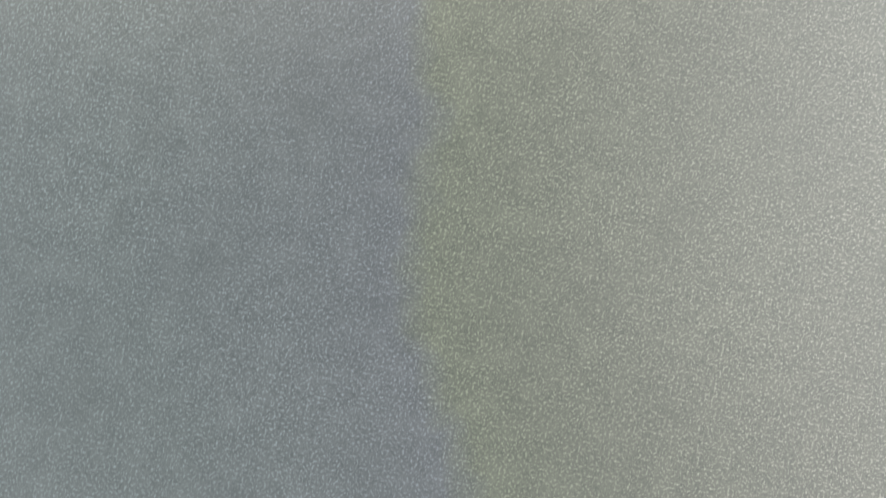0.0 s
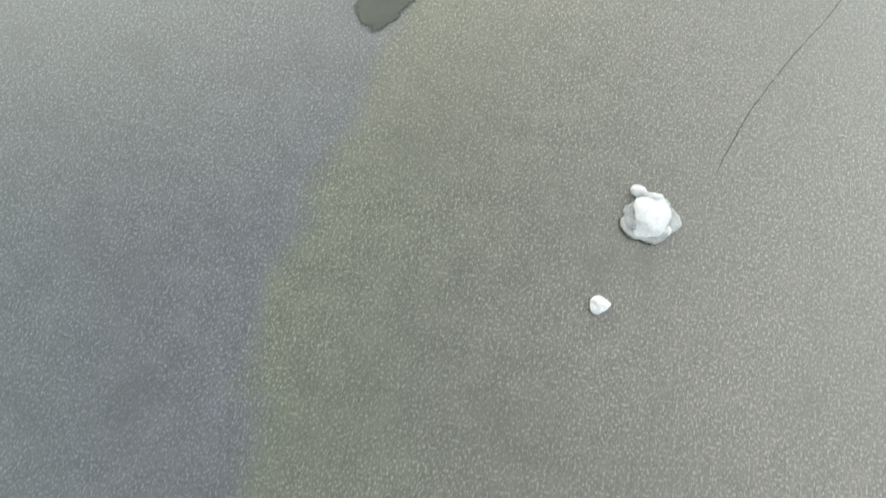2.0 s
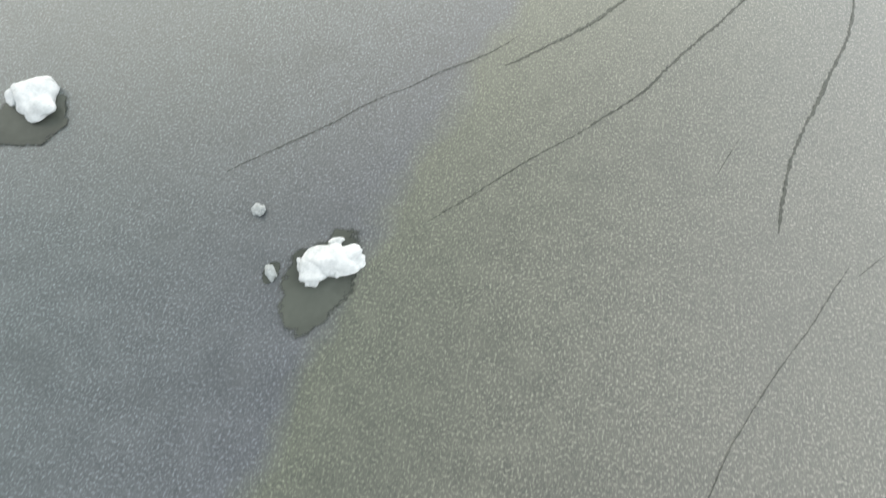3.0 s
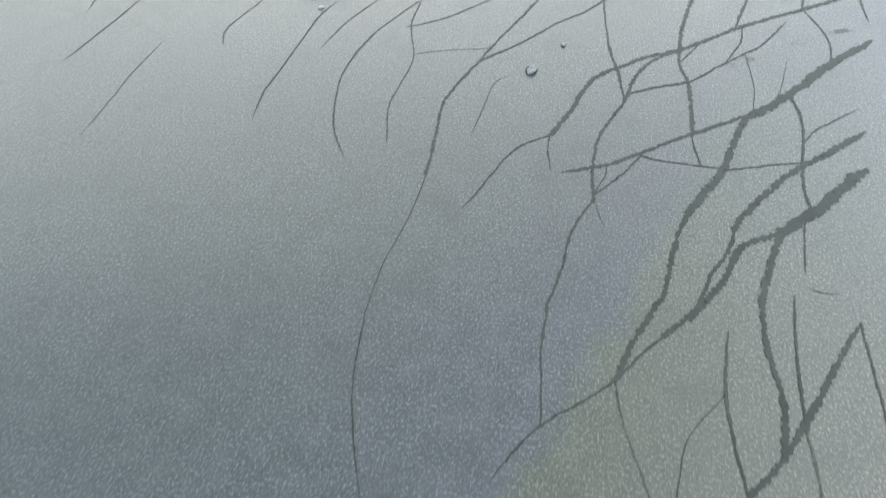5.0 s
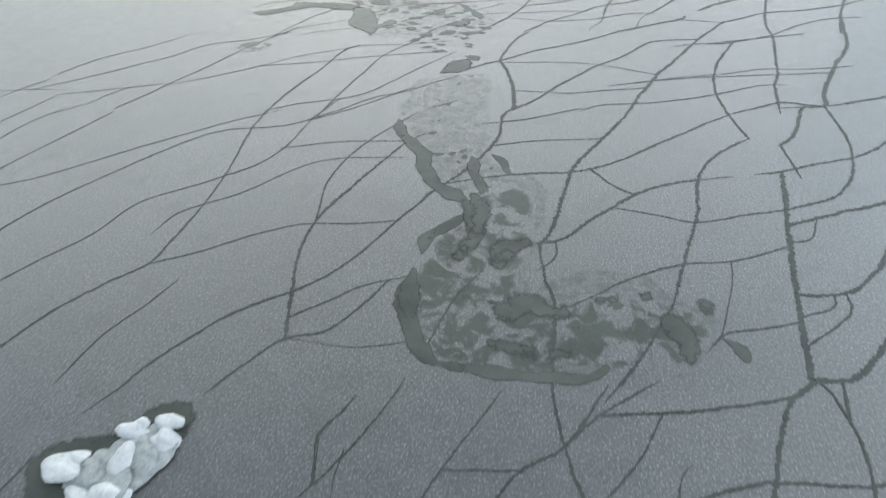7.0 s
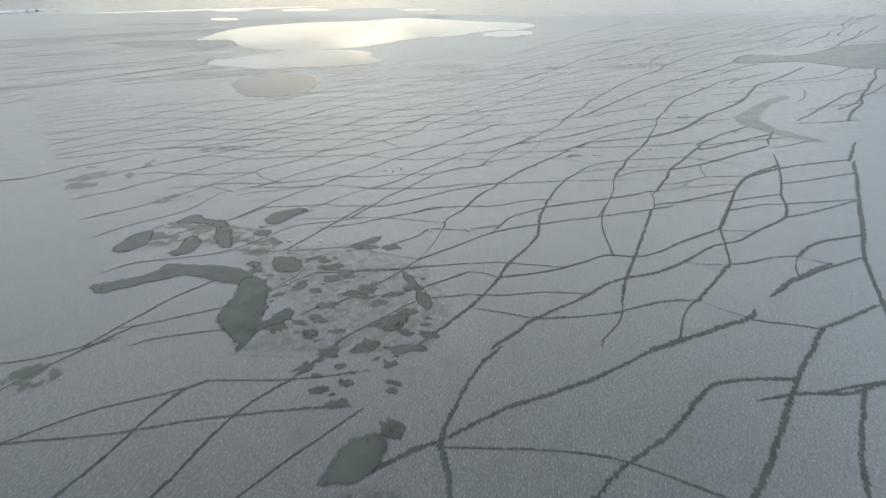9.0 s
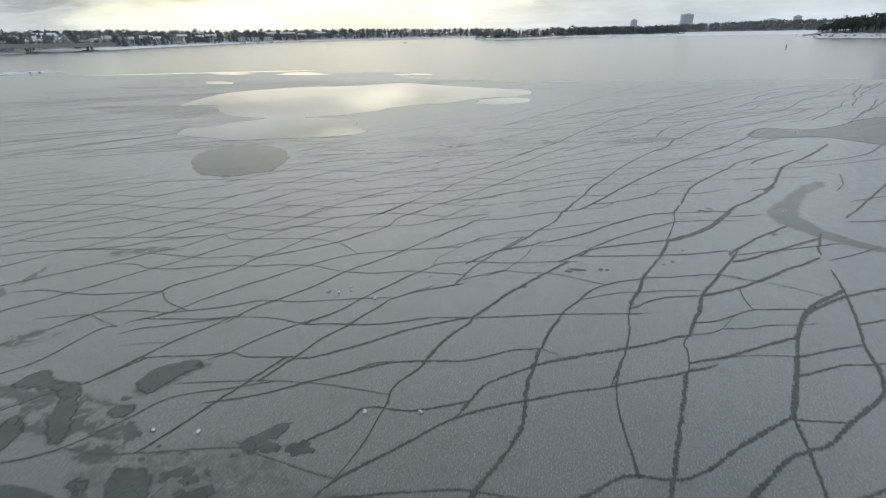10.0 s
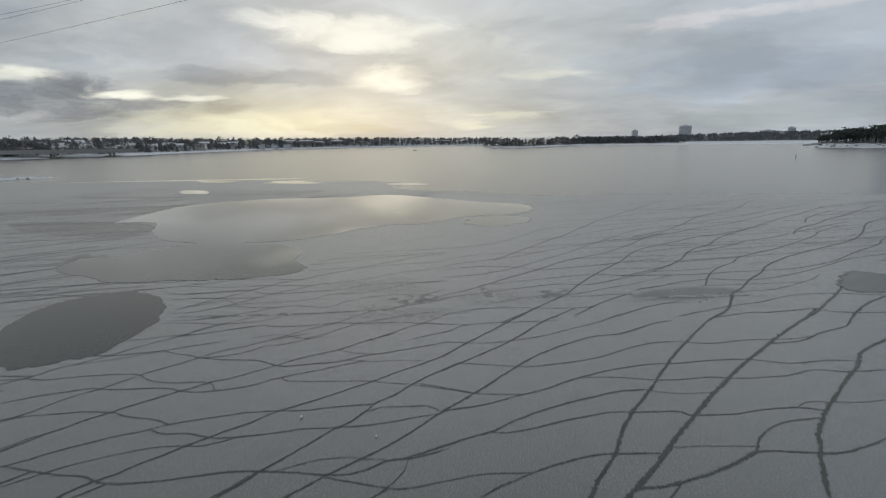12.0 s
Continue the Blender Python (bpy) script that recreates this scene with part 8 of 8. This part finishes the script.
def tower(bearing, dist, w, top, label):
    base = tagged(new("tower_block"), label, "high-rise", "distant high-rises")
    base.matrix_basis = Matrix.Translation(at(bearing, dist, 0)) @ pose(0, 0, 0, 0, 0, -bearing + 12)
    part("wall", box_bm(-w / 2, -w / 3, 0, w / 2, w / 3, top, 0.3), WALLS[2], base)
    part("roof", box_bm(-w / 5, -w / 6, top, w / 5, w / 6, top + 3.5, 0.2), WALLS[2], base, "plant room on the roof")
    z = 12.0
    while z < top - 3:
        part("window_band", box_bm(-w / 2 + 1, -w / 3 - 0.15, z, w / 2 - 1, -w / 3 + 0.1, z + 1.1, 0.05), FAR_PANE, base)
        z += 3.1


tower(11.9, 2280, 42, 64, "tall grey high-rise above far woods")
tower(7.1, 2000, 20, 44, "slim grey high-rise above far woods")
tower(19.0, 2500, 56, 42, "wide grey building above far woods")
tower(20.9, 2500, 26, 52, "grey block above far woods")


# road bridge
def bridge():
    base = tagged(new("bridge"), "long grey concrete road bridge over the lake inlet", "bridge")
    a, b = at(-86, 520, 8.8), at(-45.3, 598, 6.6)
    mid, run = (a + b) / 2, b - a
    base.matrix_basis = Matrix.Translation((mid.x, mid.y, 0)) @ pose(0, 0, 0, 0, 0, math.degrees(math.atan2(run.y, run.x)))
    half = run.to_2d().length / 2
    def slab(name, y0, y1, low, high, mat, label=""):
        bm = box_bm(-half, y0, 0, half, y1, 1)
        for v in bm.verts:
            z = a.z if v.co.x < 0 else b.z
            v.co.z = z + (high if v.co.z > 0.5 else low)
        part(name, bm, mat, base, label)
    slab("deck", -6, 6, -3.0, -0.4, CONCRETE)
    slab("edge_beam", -6.4, -6.0, -1.4, 0.3, CONCRETE)
    slab("edge_beam", 6.0, 6.4, -1.4, 0.3, CONCRETE)
    slab("railing", -6.3, -6.22, 1.05, 1.15, ROCK, "steel railing")
    slab("railing", 6.22, 6.3, 1.05, 1.15, ROCK, "steel railing")
    for k in range(8):
        x = -half + 22 + k * (2 * half - 44) / 7
        z = a.z + (b.z - a.z) * (x + half) / (2 * half) - 3.0
        pier = part("pier", box_bm(x - 5, -5, -0.5, x + 5, 5, 0.9, 0.3), ROCK, base, "dark stone pier footing")
        for s in (-3.2, 3.2):
            part("column", box_bm(x - 0.9, s - 0.9, 0.9, x + 0.9, s + 0.9, z + 0.02, 0.1), CONCRETE, pier)


bridge()
POST = plain("painted_steel", (0.10, 0.09, 0.07), 0.5, 0.2, 2.0)


def lathe(profile, n=12):
    bm = bmesh.new()
    rings = [[bm.verts.new((r * math.cos(2 * math.pi * i / n), r * math.sin(2 * math.pi * i / n), z)) for i in range(n)] for r, z in profile]
    for u, v in zip(rings, rings[1:]):
        for i in range(n):
            bm.faces.new((u[i], u[(i + 1) % n], v[(i + 1) % n], v[i]))
    bm.faces.new(rings[0][::-1])
    bm.faces.new(rings[-1])
    return bm


def spar(bearing, dist, h, lean):
    base = tagged(new("spar_buoy"), "thin dark spar buoy standing in the ice", "buoy", "spar buoys")
    base.matrix_basis = Matrix.Translation(at(bearing, dist, 0)) @ pose(0, 0, 0, 0, lean, 0)
    part("pole", lathe([(0.22, -0.3), (0.22, h * 0.55), (0.14, h * 0.6), (0.12, h)]), POST, base)
    part("collar", lathe([(0.34, -0.02), (0.36, 0.12), (0.24, 0.2)]), SNOW, base, "snow collar frozen round its foot")


spar(-25.4, 490, 3.4, 2)
spar(21.5, 297, 2.1, -3)
skiff = tagged(new("boat"), "small dark open boat frozen in far ice", "boat")
skiff.matrix_basis = Matrix.Translation(at(-16.9, 626, 0)) @ pose(0, 0, 0, 0, 0, 20)


def hull_bm(l, w, h):
    bm = bmesh.new()
    rows = []
    for i in range(9):
        t = i / 8
        s = math.sin(math.pi * min(1, 0.18 + t * 0.82)) ** 0.6
        rows.append([bm.verts.new((l * (t - 0.5), y * w * s / 2, z)) for y, z in ((-1, h), (-0.7, 0.05), (0, -0.05), (0.7, 0.05), (1, h))])
    for u, v in zip(rows, rows[1:]):
        for k in range(4):
            bm.faces.new((u[k], v[k], v[k + 1], u[k + 1]))
    bm.faces.new(rows[0])
    bmesh.ops.solidify(bm, geom=bm.faces[:], thickness=0.06)
    return bm


part("hull", hull_bm(4.4, 1.6, 0.7), POST, skiff)
part("thwart", box_bm(-0.2, -0.6, 0.45, 0.2, 0.6, 0.5, 0.01), CONCRETE, skiff)


# snowy skerry near the bridge
def skerry(bearing, dist, length, seed):
    rng = random.Random(seed)
    base = tagged(new("skerry"), "low snow-covered skerry with dark rocks", "skerry")
    base.matrix_basis = Matrix.Translation(at(bearing, dist, 0)) @ pose(0, 0, 0, 0, 0, -bearing + 4)
    bm = bmesh.new()
    bmesh.ops.create_icosphere(bm, subdivisions=4, radius=1.0)
    for v in bm.verts:
        v.co = Vector((v.co.x * length / 2, v.co.y * 4.0, v.co.z * 0.45)) + v.normal * 0.5 * noise.noise(v.co * 3 + Vector((seed, 0, 0)))
    part("snow_cap", bm, SNOW, base)
    for k in range(3):
        ob = part("rock", hull_lump((rng.uniform(0.3, 0.8), 0.5, 0.35), rng, 18), ROCK, base)
        ob.location = (rng.uniform(-0.4, 0.4) * length, -3.2, 0.2)


skerry(-56.5, 204, 34, 3)
for k in range(48):
    rng = random.Random(100 + k)
    b = 22.9 + 9.0 * rng.random()
    size = 0.5 + 1.6 * rng.random() ** 2
    rock = mesh_object("shore_boulder", hull_lump((size * rng.uniform(1, 1.8), size, size * rng.uniform(0.4, 0.7)), rng, 24), ROCK)
    back = rng.uniform(-1, 24)
    rock.location = at(b, spread(HEAD, b) + back, 0.05 + 0.13 * max(0, back))
    tagged(rock, "dark granite boulder at the snowy waterline", "boulder", "shore boulders")


# overhead power lines
def wire(p, q, sag):
    bm = bmesh.new()
    p, q = Vector(p), Vector(q)
    side = (q - p).cross(Vector((0, 0, 1))).normalized() * 0.022
    up = Vector((0, 0, 0.022))
    prev = None
    for i in range(41):
        t = i / 40
        c = p.lerp(q, t) - Vector((0, 0, sag * 4 * t * (1 - t)))
        ring = [bm.verts.new(c + o) for o in (side, up, -side, -up)]
        if prev:
            for k in range(4):
                bm.faces.new((prev[k], prev[(k + 1) % 4], ring[(k + 1) % 4], ring[k]))
        prev = ring
    tagged(mesh_object("power_line", bm, POST), "thin dark overhead power line against clouds", "power line", "overhead wires")


wire((-248.3, 196.9, 31), (109.3, 104.8, 31), 1.2)
wire((-174.5, 175.3, 35), (-3.9, 137.8, 35), 1.2)
wire((-154.8, 167.3, 35), (-25.0, 143.5, 35), 1.2)
